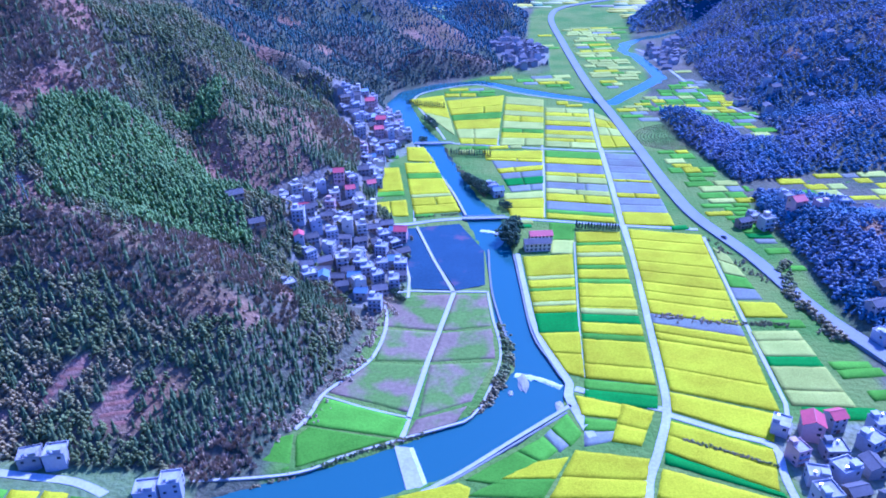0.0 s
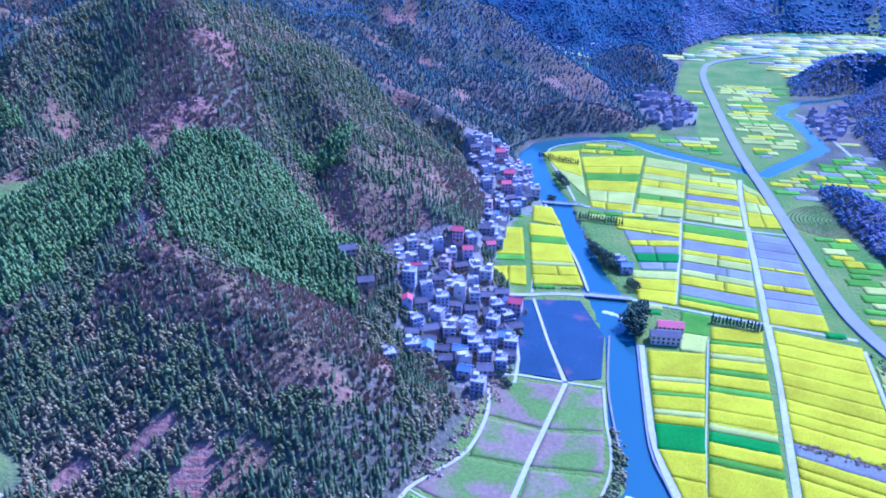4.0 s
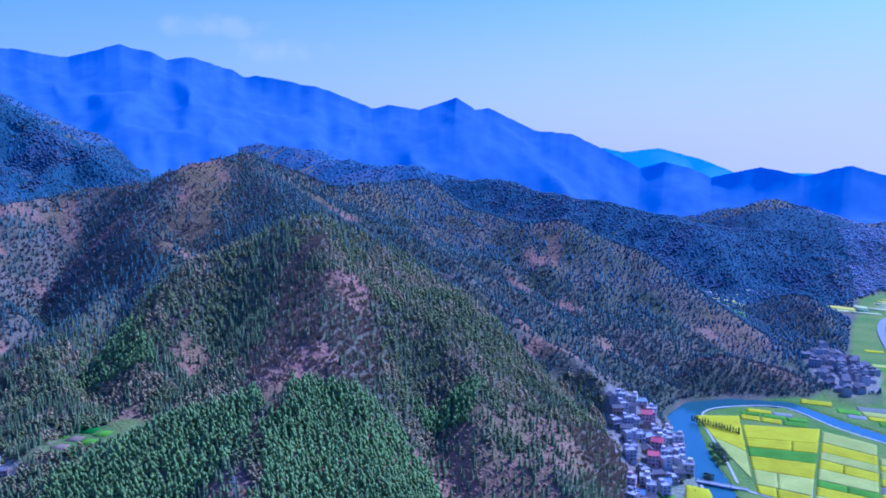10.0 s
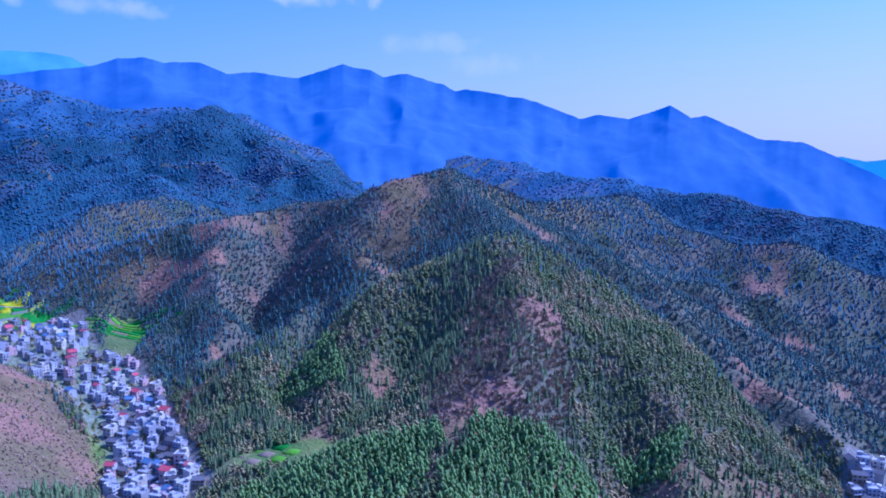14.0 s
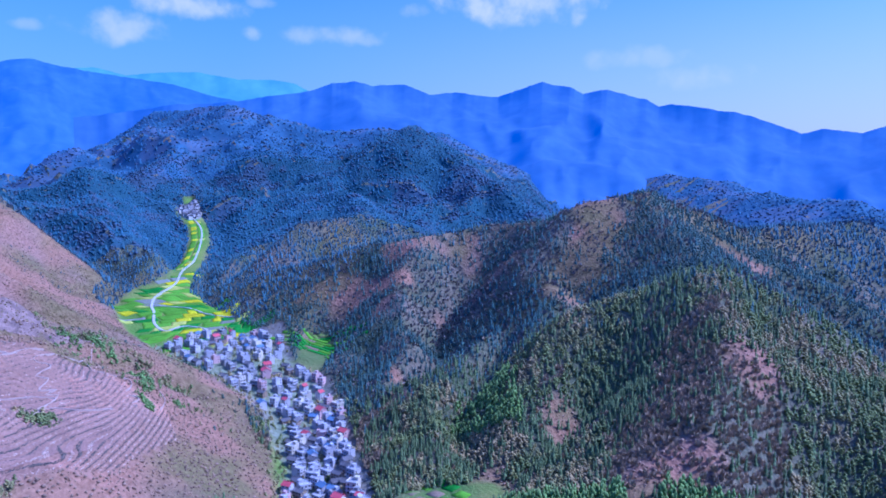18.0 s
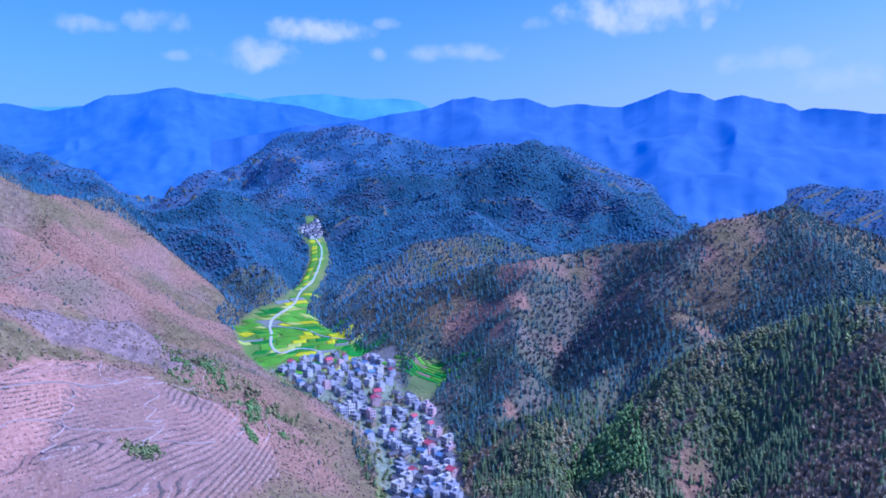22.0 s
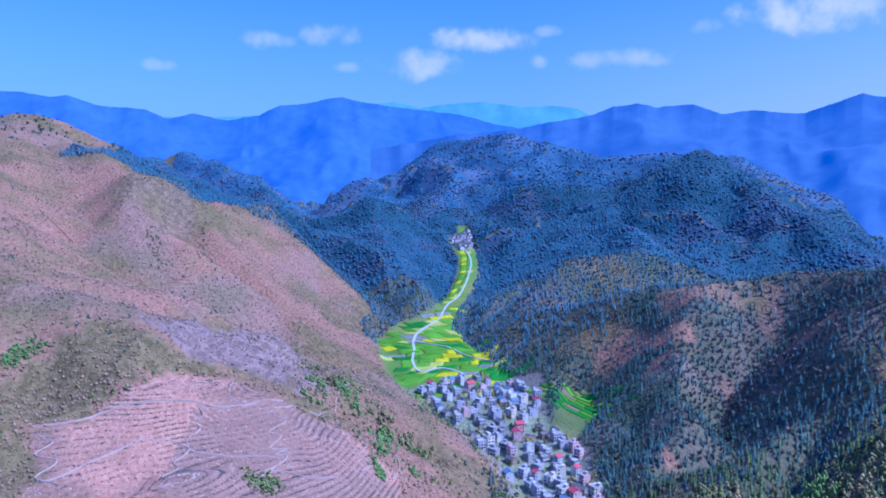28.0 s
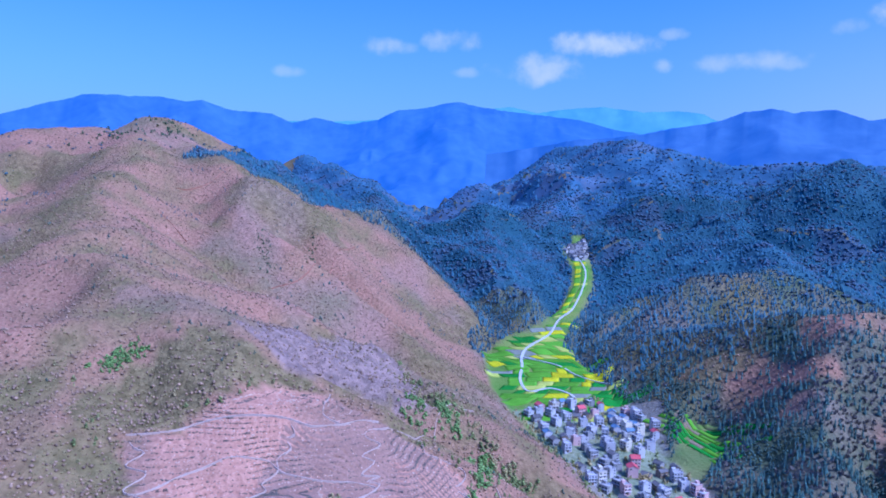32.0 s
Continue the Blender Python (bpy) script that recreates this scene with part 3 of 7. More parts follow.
def tones(x, y):
    """Olive grass and mauve brush on the bare hill."""
    n = fractal(x, y, 22, 3, 68)
    soft = fractal(x, y, 75, 3, 73)
    olive = np.where(inside(x + 14 * n, y + 14 * n, OLIVE_SLOPE), 0.9, 0.0)
    olive = np.maximum(olive, 0.75 * step(0.10, 0.26, soft) * step(-430, -470, x))
    mauve = np.where(inside(x + 16 * n, y + 16 * n, MAUVE_SLOPE), 0.9, 0.0)
    mauve = np.maximum(mauve, 0.3 * step(0.12, 0.30, fractal(x, y, 95, 3, 79)) * step(-600, -680, x))
    return olive, mauve


def land_material():
    m = bpy.data.materials.new("hill_ground")
    m.use_nodes = True
    nt = m.node_tree
    b = nt.nodes["Principled BSDF"]
    b.inputs["Roughness"].default_value = 0.95
    b.inputs["Specular IOR Level"].default_value = 0.1
    geo = nt.nodes.new("ShaderNodeNewGeometry")

    def noise_at(scale, detail):
        n = nt.nodes.new("ShaderNodeTexNoise")
        n.inputs["Scale"].default_value, n.inputs["Detail"].default_value = scale, detail
        nt.links.new(geo.outputs["Position"], n.inputs["Vector"])
        return n.outputs[0]

    def mix(fac, a, b_):
        n = nt.nodes.new("ShaderNodeMix")
        n.data_type = "RGBA"
        for s, v in ((0, fac), (6, a), (7, b_)):
            if isinstance(v, (int, float)):
                n.inputs[s].default_value = v
            elif isinstance(v, tuple):
                n.inputs[s].default_value = (*v, 1)
            else:
                nt.links.new(v, n.inputs[s])
        return n.outputs[2]

    def share(name):
        a = nt.nodes.new("ShaderNodeAttribute")
        a.attribute_name = name
        return a.outputs["Fac"]

    def sharp(v, lo, hi):
        r = nt.nodes.new("ShaderNodeMapRange")
        r.inputs["From Min"].default_value, r.inputs["From Max"].default_value = lo, hi
        nt.links.new(v, r.inputs[0])
        return r.outputs[0]

    grain, stain = sharp(noise_at(0.35, 5), 0.3, 0.7), sharp(noise_at(0.02, 4), 0.35, 0.65)
    floor = mix(stain, mix(grain, (0.06, 0.08, 0.045), (0.10, 0.115, 0.06)), mix(grain, (0.12, 0.105, 0.075), (0.20, 0.165, 0.115)))
    dry = mix(grain, (0.185, 0.10, 0.06), (0.33, 0.19, 0.12))
    olive = mix(grain, (0.13, 0.10, 0.045), (0.22, 0.17, 0.075))
    dry = mix(sharp(noise_at(0.011, 4), 0.43, 0.55), dry, olive)
    dry = mix(stain, dry, mix(grain, (0.24, 0.12, 0.075), (0.385, 0.205, 0.135)))
    pink = mix(grain, (0.34, 0.165, 0.11), (0.50, 0.265, 0.18))
    pink = mix(sharp(noise_at(0.016, 2), 0.47, 0.55), pink, mix(grain, (0.22, 0.12, 0.08), (0.33, 0.19, 0.135)))
    green = mix(stain, (0.10, 0.20, 0.03), (0.19, 0.24, 0.05))
    col = mix(share("brown"), floor, dry)
    streak = sharp(noise_at(0.16, 6), 0.38, 0.62)
    col = mix(share("olive"), col, mix(streak, (0.105, 0.085, 0.035), (0.215, 0.165, 0.075)))
    col = mix(share("mauve"), col, mix(streak, (0.175, 0.12, 0.108), (0.30, 0.205, 0.178)))
    col = mix(share("clear"), col, pink)
    col = mix(share("meadow"), col, green)
    col = mix(share("paved"), col, mix(grain, (0.16, 0.14, 0.12), (0.36, 0.33, 0.30)))
    nt.links.new(col, b.inputs["Base Color"])
    bu = nt.nodes.new("ShaderNodeBump")
    bu.inputs["Strength"].default_value, bu.inputs["Distance"].default_value = 0.6, 1.2
    nt.links.new(grain, bu.inputs["Height"])
    nt.links.new(bu.outputs[0], b.inputs["Normal"])
    return m


LAND = land_material()
XS = lines([(-4900, -2600, 100), (-2600, -1700, 30), (-1700, -1000, 14), (-1000, -120, 6.5), (-120, 255, 3.2), (255, 600, 12), (600, 1500, 40), (1500, 4900, 120)])
YS = lines([(-4900, -1200, 120), (-1200, -250, 40), (-250, 0, 14), (0, 200, 7), (200, 700, 3.6), (700, 900, 5), (900, 1250, 11), (1250, 1800, 25), (1800, 4900, 100)])
GX, GY = np.meshgrid(XS, YS)
GZ = height(GX, GY)


def land(x, y):
    """The height of the ground sheet itself."""
    x, y = np.asarray(x, float), np.asarray(y, float)
    i = np.clip(np.searchsorted(XS, x) - 1, 0, len(XS) - 2)
    j = np.clip(np.searchsorted(YS, y) - 1, 0, len(YS) - 2)
    u, v = (x - XS[i]) / (XS[i + 1] - XS[i]), (y - YS[j]) / (YS[j + 1] - YS[j])
    return (GZ[j, i] * (1 - u) + GZ[j, i + 1] * u) * (1 - v) + (GZ[j + 1, i] * (1 - u) + GZ[j + 1, i + 1] * u) * v


ground = tagged(sheet("ground", XS, YS, GZ, LAND), "wooded and bare hills round a flat green valley floor", "terrain", kind="structure")
smooth(ground.data)
for key, cover in zip(("brown", "clear", "meadow"), covers(GX, GY, GZ)):
    a = ground.data.attributes.new(key, "FLOAT", "POINT")
    a.data.foreach_set("value", np.ascontiguousarray(cover.ravel(), np.float32))
for key, tone in zip(("olive", "mauve"), tones(GX, GY)):
    a = ground.data.attributes.new(key, "FLOAT", "POINT")
    a.data.foreach_set("value", np.ascontiguousarray(tone.ravel(), np.float32))
paved = np.zeros(GX.shape, np.float32)
for k, area in enumerate(HOUSE_GROUND + [[(140, 198), (142, 254), (196, 250), (200, 198)]]):
    paved = np.maximum(paved, inside(GX, GY, area) * (0.2 if k == 5 else 0.6))
ground.data.attributes.new("paved", "FLOAT", "POINT").data.foreach_set("value", np.ascontiguousarray(paved.ravel(), np.float32))


def ribbon(name, points, mat, z=None, lift=0.15, thick=0.5, every=6.0, straight=False, label="", category="road", kind="structure"):
    """A strip of varying width (east, north, half width) laid on the ground, with sides."""
    pts = [Vector(p[:2]) for p in points]
    fine = []
    for i in range(len(points) - 1):
        p0, p1, p2, p3 = (pts[max(i - 1, 0)], pts[i], pts[i + 1], pts[min(i + 2, len(pts) - 1)])
        n = max(1, int((p2 - p1).length / every))
        for k in range(n):
            s = k / n
            c = 0.5 * ((2 * p1) + (p2 - p0) * s + (2 * p0 - 5 * p1 + 4 * p2 - p3) * s * s + (3 * p1 - p0 - 3 * p2 + p3) * s**3)
            if straight:
                c = p1.lerp(p2, s)
            fine.append((c, points[i][2] * (1 - s) + points[i + 1][2] * s))
    fine.append((pts[-1], points[-1][2]))
    rows = []
    for i, (c, w) in enumerate(fine):
        t = (fine[min(i + 1, len(fine) - 1)][0] - fine[max(i - 1, 0)][0]).normalized()
        side = Vector((-t.y, t.x)) * w
        rows.append((c + side, c - side))
    co = []
    flat = [v for row in rows for v in row]
    zs = np.full(len(flat), z) if z is not None else np.maximum(land([v.x for v in flat], [v.y for v in flat]), 0.0) + lift
    if z is None:
        zs = np.repeat(np.convolve(np.pad(zs.reshape(-1, 2).max(1), 2, mode="edge"), np.ones(5) / 5, "valid"), 2)
    for v, h in zip(flat, zs):
        co += [(v.x, v.y, h), (v.x, v.y, h - thick)]
    faces = []
    for i in range(len(rows) - 1):
        a, b = 4 * i, 4 * i + 4
        faces += [(a, a + 2, b + 2, b), (a + 1, b + 1, b + 3, a + 3), (a, b, b + 1, a + 1), (a + 2, a + 3, b + 3, b + 2)]
    me = bpy.data.meshes.new(name)
    me.from_pydata(co, [], faces)
    me.materials.append(mat)
    return tagged(new(name, me), label, category, kind=kind)


ribbon("river_water", [(x, y, w + 4) for x, y, w in RIVER], WATER, z=-1.1, thick=0.2, label="calm blue river between stone banks", category="river")


# ---- far ranges, with blue haze put in as glow ----
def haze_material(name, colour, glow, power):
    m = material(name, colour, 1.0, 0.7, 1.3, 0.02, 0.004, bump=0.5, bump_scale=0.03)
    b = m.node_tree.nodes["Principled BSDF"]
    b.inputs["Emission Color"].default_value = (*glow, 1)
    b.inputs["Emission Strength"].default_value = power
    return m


CENTRE = (-30.0, 130.0, 245.0)
# Blue emission and bluish base colour stand in for haze in the air.
NEAR_RANGE = haze_material("distant_haze_glow", (0.050, 0.080, 0.105), (0.020, 0.135, 0.64), 0.44)
MID_RANGE = haze_material("mid_haze_glow", (0.045, 0.075, 0.11), (0.020, 0.15, 0.70), 0.5)
FAR_RANGE = haze_material("farthest_haze_glow", (0.06, 0.10, 0.14), (0.10, 0.30, 0.95), 0.8)


def far_range(profile, dist, depth, drop, mat, label, seed, rough=0.09):
    """A mountain range fitted to a skyline of (turn to the left, height) in degrees seen mid-flight."""
    turn, rise = np.array(profile).T
    az = np.arange(turn.min(), turn.max(), 0.1)
    el = np.interp(az, turn[np.argsort(turn)], rise[np.argsort(turn)])
    el = el + rough * (fractal(az, az * 0 + seed, 1.6, 3, seed) + 0.6 * fractal(az, az * 0, 0.35, 2, seed + 5))
    s = np.linspace(0, 1, 46)
    a, t = np.meshgrid(np.radians(az), s)
    wide = np.convolve(np.pad(el, 20, mode="edge"), np.ones(41) / 41, "valid")
    shape = wide[None, :] + (el - wide)[None, :] * np.exp(-9 * t)
    top = CENTRE[2] + dist * np.tan(np.radians(shape))
    flat_x, flat_y = np.radians(az)[None, :] * dist + 0 * t, depth * t
    spur = np.abs(fractal(flat_x + 120 * fractal(flat_x, flat_y, 500, 2, seed + 8), flat_y * 0.85, 480, 4, seed + 2)) * 2
    z = top - drop * (t ** 0.9) - np.sqrt(t) * (1 - 0.4 * t) * spur * drop * 0.30
    r = dist - depth * t + 60 * fractal(a * 50, t * 3, 2.0, 2, seed + 3)
    co = np.stack([CENTRE[0] - np.sin(a) * r, CENTRE[1] + np.cos(a) * r, z], -1).reshape(-1, 3)
    n, m = t.shape
    i = (np.arange(n - 1)[:, None] * m + np.arange(m - 1)[None, :]).ravel()
    me = bpy.data.meshes.new("backdrop")
    fill(me, co, np.stack([i, i + 1, i + 1 + m, i + m], -1))
    me.materials.append(mat)
    smooth(me)
    return tagged(new("backdrop", me), label, "mountain range", kind="structure")


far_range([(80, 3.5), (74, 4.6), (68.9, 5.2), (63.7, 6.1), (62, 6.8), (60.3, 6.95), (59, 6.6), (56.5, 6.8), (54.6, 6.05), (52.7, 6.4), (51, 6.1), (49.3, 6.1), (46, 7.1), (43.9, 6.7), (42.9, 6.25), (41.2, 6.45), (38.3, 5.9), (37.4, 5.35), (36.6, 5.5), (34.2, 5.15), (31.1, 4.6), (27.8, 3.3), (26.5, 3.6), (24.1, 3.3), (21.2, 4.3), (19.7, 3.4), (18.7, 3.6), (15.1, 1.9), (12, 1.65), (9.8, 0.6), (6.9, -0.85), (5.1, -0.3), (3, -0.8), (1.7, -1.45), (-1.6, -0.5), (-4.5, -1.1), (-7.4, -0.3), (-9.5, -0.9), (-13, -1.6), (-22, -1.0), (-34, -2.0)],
          3000, 1250, 520, NEAR_RANGE, "long forested mountain range with blue haze glow", 3)
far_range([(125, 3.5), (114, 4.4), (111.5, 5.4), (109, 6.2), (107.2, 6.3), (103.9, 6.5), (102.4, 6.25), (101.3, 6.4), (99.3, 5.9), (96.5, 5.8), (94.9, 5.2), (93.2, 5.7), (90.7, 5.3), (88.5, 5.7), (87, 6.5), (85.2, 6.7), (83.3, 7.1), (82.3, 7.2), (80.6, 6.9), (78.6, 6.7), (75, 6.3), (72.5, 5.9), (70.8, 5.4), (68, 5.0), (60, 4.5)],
          4200, 1500, 620, MID_RANGE, "serrated mountain range with deep blue haze glow", 9)
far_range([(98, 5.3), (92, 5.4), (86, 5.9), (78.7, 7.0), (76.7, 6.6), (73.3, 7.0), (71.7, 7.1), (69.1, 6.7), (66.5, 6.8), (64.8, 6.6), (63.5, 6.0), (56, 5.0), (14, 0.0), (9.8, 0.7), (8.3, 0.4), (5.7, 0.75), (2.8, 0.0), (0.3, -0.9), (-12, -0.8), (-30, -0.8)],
          4650, 300, 250, FAR_RANGE, "mountain crest at the horizon with pale blue haze glow", 15, 0.05)

# ---- roads, banks, paths ----
PATH = material("pale_footpath", (0.46, 0.43, 0.38), 0.9, 0.85, 1.1, 0.8, 0.05)
MAIN = [(70, 150, 1.9), (79, 210, 1.9), (90, 236, 1.9), (101, 262, 1.9), (106, 291, 1.8), (112, 337, 1.8), (121, 402, 2.0), (126, 456, 2.0), (138, 570, 2.0), (150, 690, 2.0), (158, 745, 2.0)]
HIGHWAY = [(262, 180, 4.6), (240, 240, 4.6), (222, 297, 4.6), (212, 328, 4.6), (204, 364, 4.6), (196, 412, 4.7), (181, 470, 4.8), (177, 520, 4.8), (176, 603, 4.8), (175, 712, 4.8), (173, 846, 4.8), (180, 1071, 4.8), (192, 1285, 4.8), (230, 1399, 4.8), (330, 1480, 4.8)]
highway = ribbon("road_highway", HIGHWAY, ASPHALT, lift=1.3, thick=2.2, label="straight grey two-lane highway on a low bank", category="road")
ribbon("road_field_main", MAIN, CONCRETE, lift=0.35, thick=0.8, label="pale concrete field road between rapeseed plots", category="road")
for name, pts in (
    ("road_cross_east", [(101, 260, 1.6), (124, 247, 1.6), (140, 238, 1.6), (137, 218, 1.6), (136, 190, 1.6)]),
    ("road_cross_west", [(101, 263, 1.7), (82, 271, 1.7), (62, 280, 1.9)]),
    ("road_river", [(64, 246, 2.0), (61, 258, 2.0), (58, 275, 2.2), (60, 284, 2.0), (50, 328, 1.6), (48.5, 377, 1.5), (48.5, 421, 1.5)]),
    ("road_bank_south", [(58, 268, 1.0), (28, 244.5, 0.9), (2, 224, 0.9), (-21, 211, 0.9), (-60, 200, 0.9)]),
    ("road_bridge_north", [(-40, 462, 1.8), (-9, 474, 1.8), (17, 477.5, 1.8)]),
    ("road_bridge_east", [(43, 478, 1.6), (71, 472, 1.3), (125, 461, 1.3), (176, 452, 1.6)]),
    ("road_north_cross", [(10, 644, 1.2), (50, 635, 1.2), (91, 625, 1.2), (140, 615, 1.2), (174, 612, 1.2)]),
    ("path_paddy_long", [(-20, 246, 1.2), (-9, 304, 1.2), (6, 373, 1.2), (-6, 415, 0.9), (-18, 465, 0.9)]),
    ("path_paddy_cross", [(-37, 373, 0.8), (-20, 376, 0.8), (6, 374, 0.8), (26, 373, 0.8)]),
    ("path_pond_west", [(-21, 368, 0.8), (-21, 392, 0.8), (-24, 410, 0.8)]),
    ("path_hill_toe", [(-38, 385, 0.9), (-35, 367, 0.9), (-32, 339, 0.9), (-37, 310, 0.9), (-49, 292, 0.9), (-59, 279, 0.9), (-63, 264, 0.9), (-68, 255, 0.9)]),
    ("path_paddy_south", [(-59, 279, 0.5), (-38, 269, 0.5), (-16, 261, 0.5)]),
    ("path_field_east", [(176, 440, 1.0), (167, 359, 1.0), (164, 332, 1.0), (157, 266, 1.0), (153, 254, 1.0)]),
    ("path_river_west", [(26, 373, 0.7), (27, 345, 0.7), (29, 320, 0.6), (27, 300, 0.6), (16, 268, 0.6), (8, 258, 0.5)]),
    ("path_bank_north", [(8, 258, 0.6), (-22, 246.5, 0.6), (-45, 237, 0.6), (-63, 228, 0.6), (-105, 222, 0.6)]),
    ("path_field_mid", [(93, 640, 0.9), (84, 560, 0.9), (73, 477, 0.9)]),
    ("path_field_inner", [(88, 436, 0.35), (80, 380, 0.35), (74, 338, 0.35), (68, 289, 0.35)]),
    ("path_field_north", [(70, 804, 0.9), (60, 720, 0.9), (51, 634, 0.9)]),
    ("path_river_north", [(17, 484, 0.9), (8, 530, 0.9), (-8, 590, 0.9), (-21, 640, 0.9)]),
    ("path_northwest", [(-20, 474, 0.8), (-22, 530, 0.8), (-27, 590, 0.8)]),
    ("path_river_bend", [(4, 655, 0.9), (-6, 700, 0.9), (-24, 770, 0.9), (-26, 810, 0.9), (0, 838, 0.9), (46, 855, 0.9), (90, 812, 0.9), (130, 788, 0.9), (160, 770, 0.9)]),
    ("road_village_mouth", [(-262, 240, 1.9), (-228, 231, 1.9), (-204, 226, 1.9), (-182, 222.5, 1.9), (-166, 221, 1.9), (-149, 219, 1.9), (-130, 211, 1.9), (-115, 205, 1.9), (-90, 196, 1.9)]),
    ("road_valley_west", [(-762, 418, 1.4), (-790, 410, 1.4), (-835, 420, 1.4), (-862, 404, 1.4), (-850, 380, 1.4), (-885, 378, 1.4), (-925, 388, 1.4), (-965, 396, 1.4), (-1000, 415, 1.8), (-1038, 447, 1.2), (-1100, 474, 1.2), (-1157, 508, 1.2), (-1257, 552, 1.2), (-1360, 584, 1.2), (-1489, 602, 1.2)]),
    ("road_bank_east", [(275, 1033, 1.6), (283, 1000, 1.6), (287, 906, 1.6), (292, 793, 1.6), (310, 726, 1.6), (334, 645, 1.6)]),
    ("road_valley_spur", [(-965, 396, 1.0), (-935, 425, 1.0), (-900, 445, 0.8), (-870, 470, 0.8)]),
):
    ribbon(name, pts, PATH if name.startswith("path") else CONCRETE, lift=1.1 if "valley" in name else 0.3, thick=1.5 if "valley" in name else 0.7, every=5.0, straight="paddy" in name or "pond" in name or "field" in name,
           label="narrow pale path between the plots" if name.startswith("path") else "narrow pale concrete lane", category="path" if name.startswith("path") else "road")

# ---- fields ----
CROPS = {
    "y": ("rapeseed_field", material("rapeseed_flowers", (0.54, 0.45, 0.004), 0.8, 0.66, 1.18, 1.3, 0.05, bump=0.7, bump_scale=1.6, tint=0.10, hue=(-0.10, 0.02, 0.0)), 0.5, "yellow rapeseed plot in full bloom", 1.0),
    "p": ("crop_field", material("fading_rapeseed", (0.36, 0.42, 0.07), 0.85, 0.75, 1.2, 1.2, 0.05, bump=0.5, bump_scale=1.4, tint=0.15, hue=(0.06, 0.0, 0.02)), 0.6, "pale yellow-green crop plot", 1.0),
    "g": ("crop_field", material("young_green_crop", (0.11, 0.27, 0.02), 0.85, 0.75, 1.25, 1.2, 0.06, bump=0.4, bump_scale=1.5, tint=0.2), 0.35, "fresh green crop plot", 1.0),
    "d": ("crop_field", material("dense_green_crop", (0.035, 0.19, 0.022), 0.85, 0.75, 1.25, 1.0, 0.06, bump=0.4, bump_scale=1.5, tint=0.15), 0.4, "deep green crop plot", 1.0),
    "s": ("fallow_field", material("fallow_soil", (0.25, 0.22, 0.20), 0.95, 0.7, 1.2, 0.8, 0.06, bump=0.4, bump_scale=1.0, tint=0.15, hue=(-0.06, 0.02, -0.04)), 0.15, "fallow purple-grey soil plot", 1.0),
    "w": ("paddy_field", material("stubble_paddy", (0.25, 0.18, 0.125), 0.95, 0.7, 1.25, 0.5, 0.045, bump=0.4, bump_scale=1.0, tint=0.08, hue=(-0.125, 0.02, -0.085), spots=True), 0.12, "stubble paddy with green weeds", 1.0),
}

for crop in CROPS.values():
    crop[1].node_tree.nodes["Principled BSDF"].inputs["Specular IOR Level"].default_value = 0.03


def plot(corners, kind, gap=0.35, base=None):
    """One plot with slanting sides and an uneven top; corners anticlockwise in plan."""
    name, mat, tall, label, _ = CROPS[kind]
    p = [Vector(c) for c in corners]
    mid = sum(p, Vector((0, 0))) / 4
    inset = []
    for c in p:
        v = mid - c
        inset.append(c + v.normalized() * min(gap * 1.4, v.length * 0.3))
    longest = max((inset[1] - inset[0]).length, (inset[2] - inset[3]).length)
    deep = max((inset[3] - inset[0]).length, (inset[2] - inset[1]).length)
    n, m = int(np.clip(longest / 2.5, 2, 26)), int(np.clip(deep / 2.5, 2, 26))
    rng = np.random.default_rng(int(abs(mid.x * 7 + mid.y * 13)) + 5)
    u, v = np.meshgrid(np.linspace(0, 1, n + 1), np.linspace(0, 1, m + 1))
    q = np.array([tuple(c) for c in inset])
    xy = ((1 - u) * (1 - v))[..., None] * q[0] + (u * (1 - v))[..., None] * q[1] + (u * v)[..., None] * q[2] + ((1 - u) * v)[..., None] * q[3]
    edge = np.minimum(np.minimum(u, 1 - u) * n, np.minimum(v, 1 - v) * m) < 0.5
    xy = xy + rng.normal(0, 0.12, xy.shape) * np.where(edge, 1.0, 0.6)[..., None]
    ground_z = 0.0 if base is None else land(xy[..., 0], xy[..., 1]) + base
    z = tall * (1 + rng.normal(0, 0.10, u.shape)) + ground_z
    top = np.concatenate([xy, z[..., None]], -1).reshape(-1, 3)
    ring = [*range(0, n + 1), *[(j + 1) * (n + 1) - 1 for j in range(1, m + 1)], *[m * (n + 1) + k for k in range(n - 1, -1, -1)], *[j * (n + 1) for j in range(m - 1, 0, -1)]]
    foot = top[ring].copy()
    foot[:, :2] += (foot[:, :2] - np.array(mid)) * 0.0 + np.sign(foot[:, :2] - np.array(mid)) * 0.06
    foot[:, 2] = (0.0 if base is None else land(foot[:, 0], foot[:, 1])) - 0.5
    i = (np.arange(m)[:, None] * (n + 1) + np.arange(n)[None, :]).ravel()
    quads = np.stack([i, i + 1, i + n + 2, i + n + 1], -1).tolist()
    off, k = len(top), len(ring)
    quads += [[off + a, off + (a + 1) % k, ring[(a + 1) % k], ring[a]] for a in range(k)]
    me = bpy.data.meshes.new(name)
    fill(me, np.concatenate([top, foot]), np.array(quads))
    me.materials.append(mat)
    return tagged(new(name, me), label, "field", "field plots")


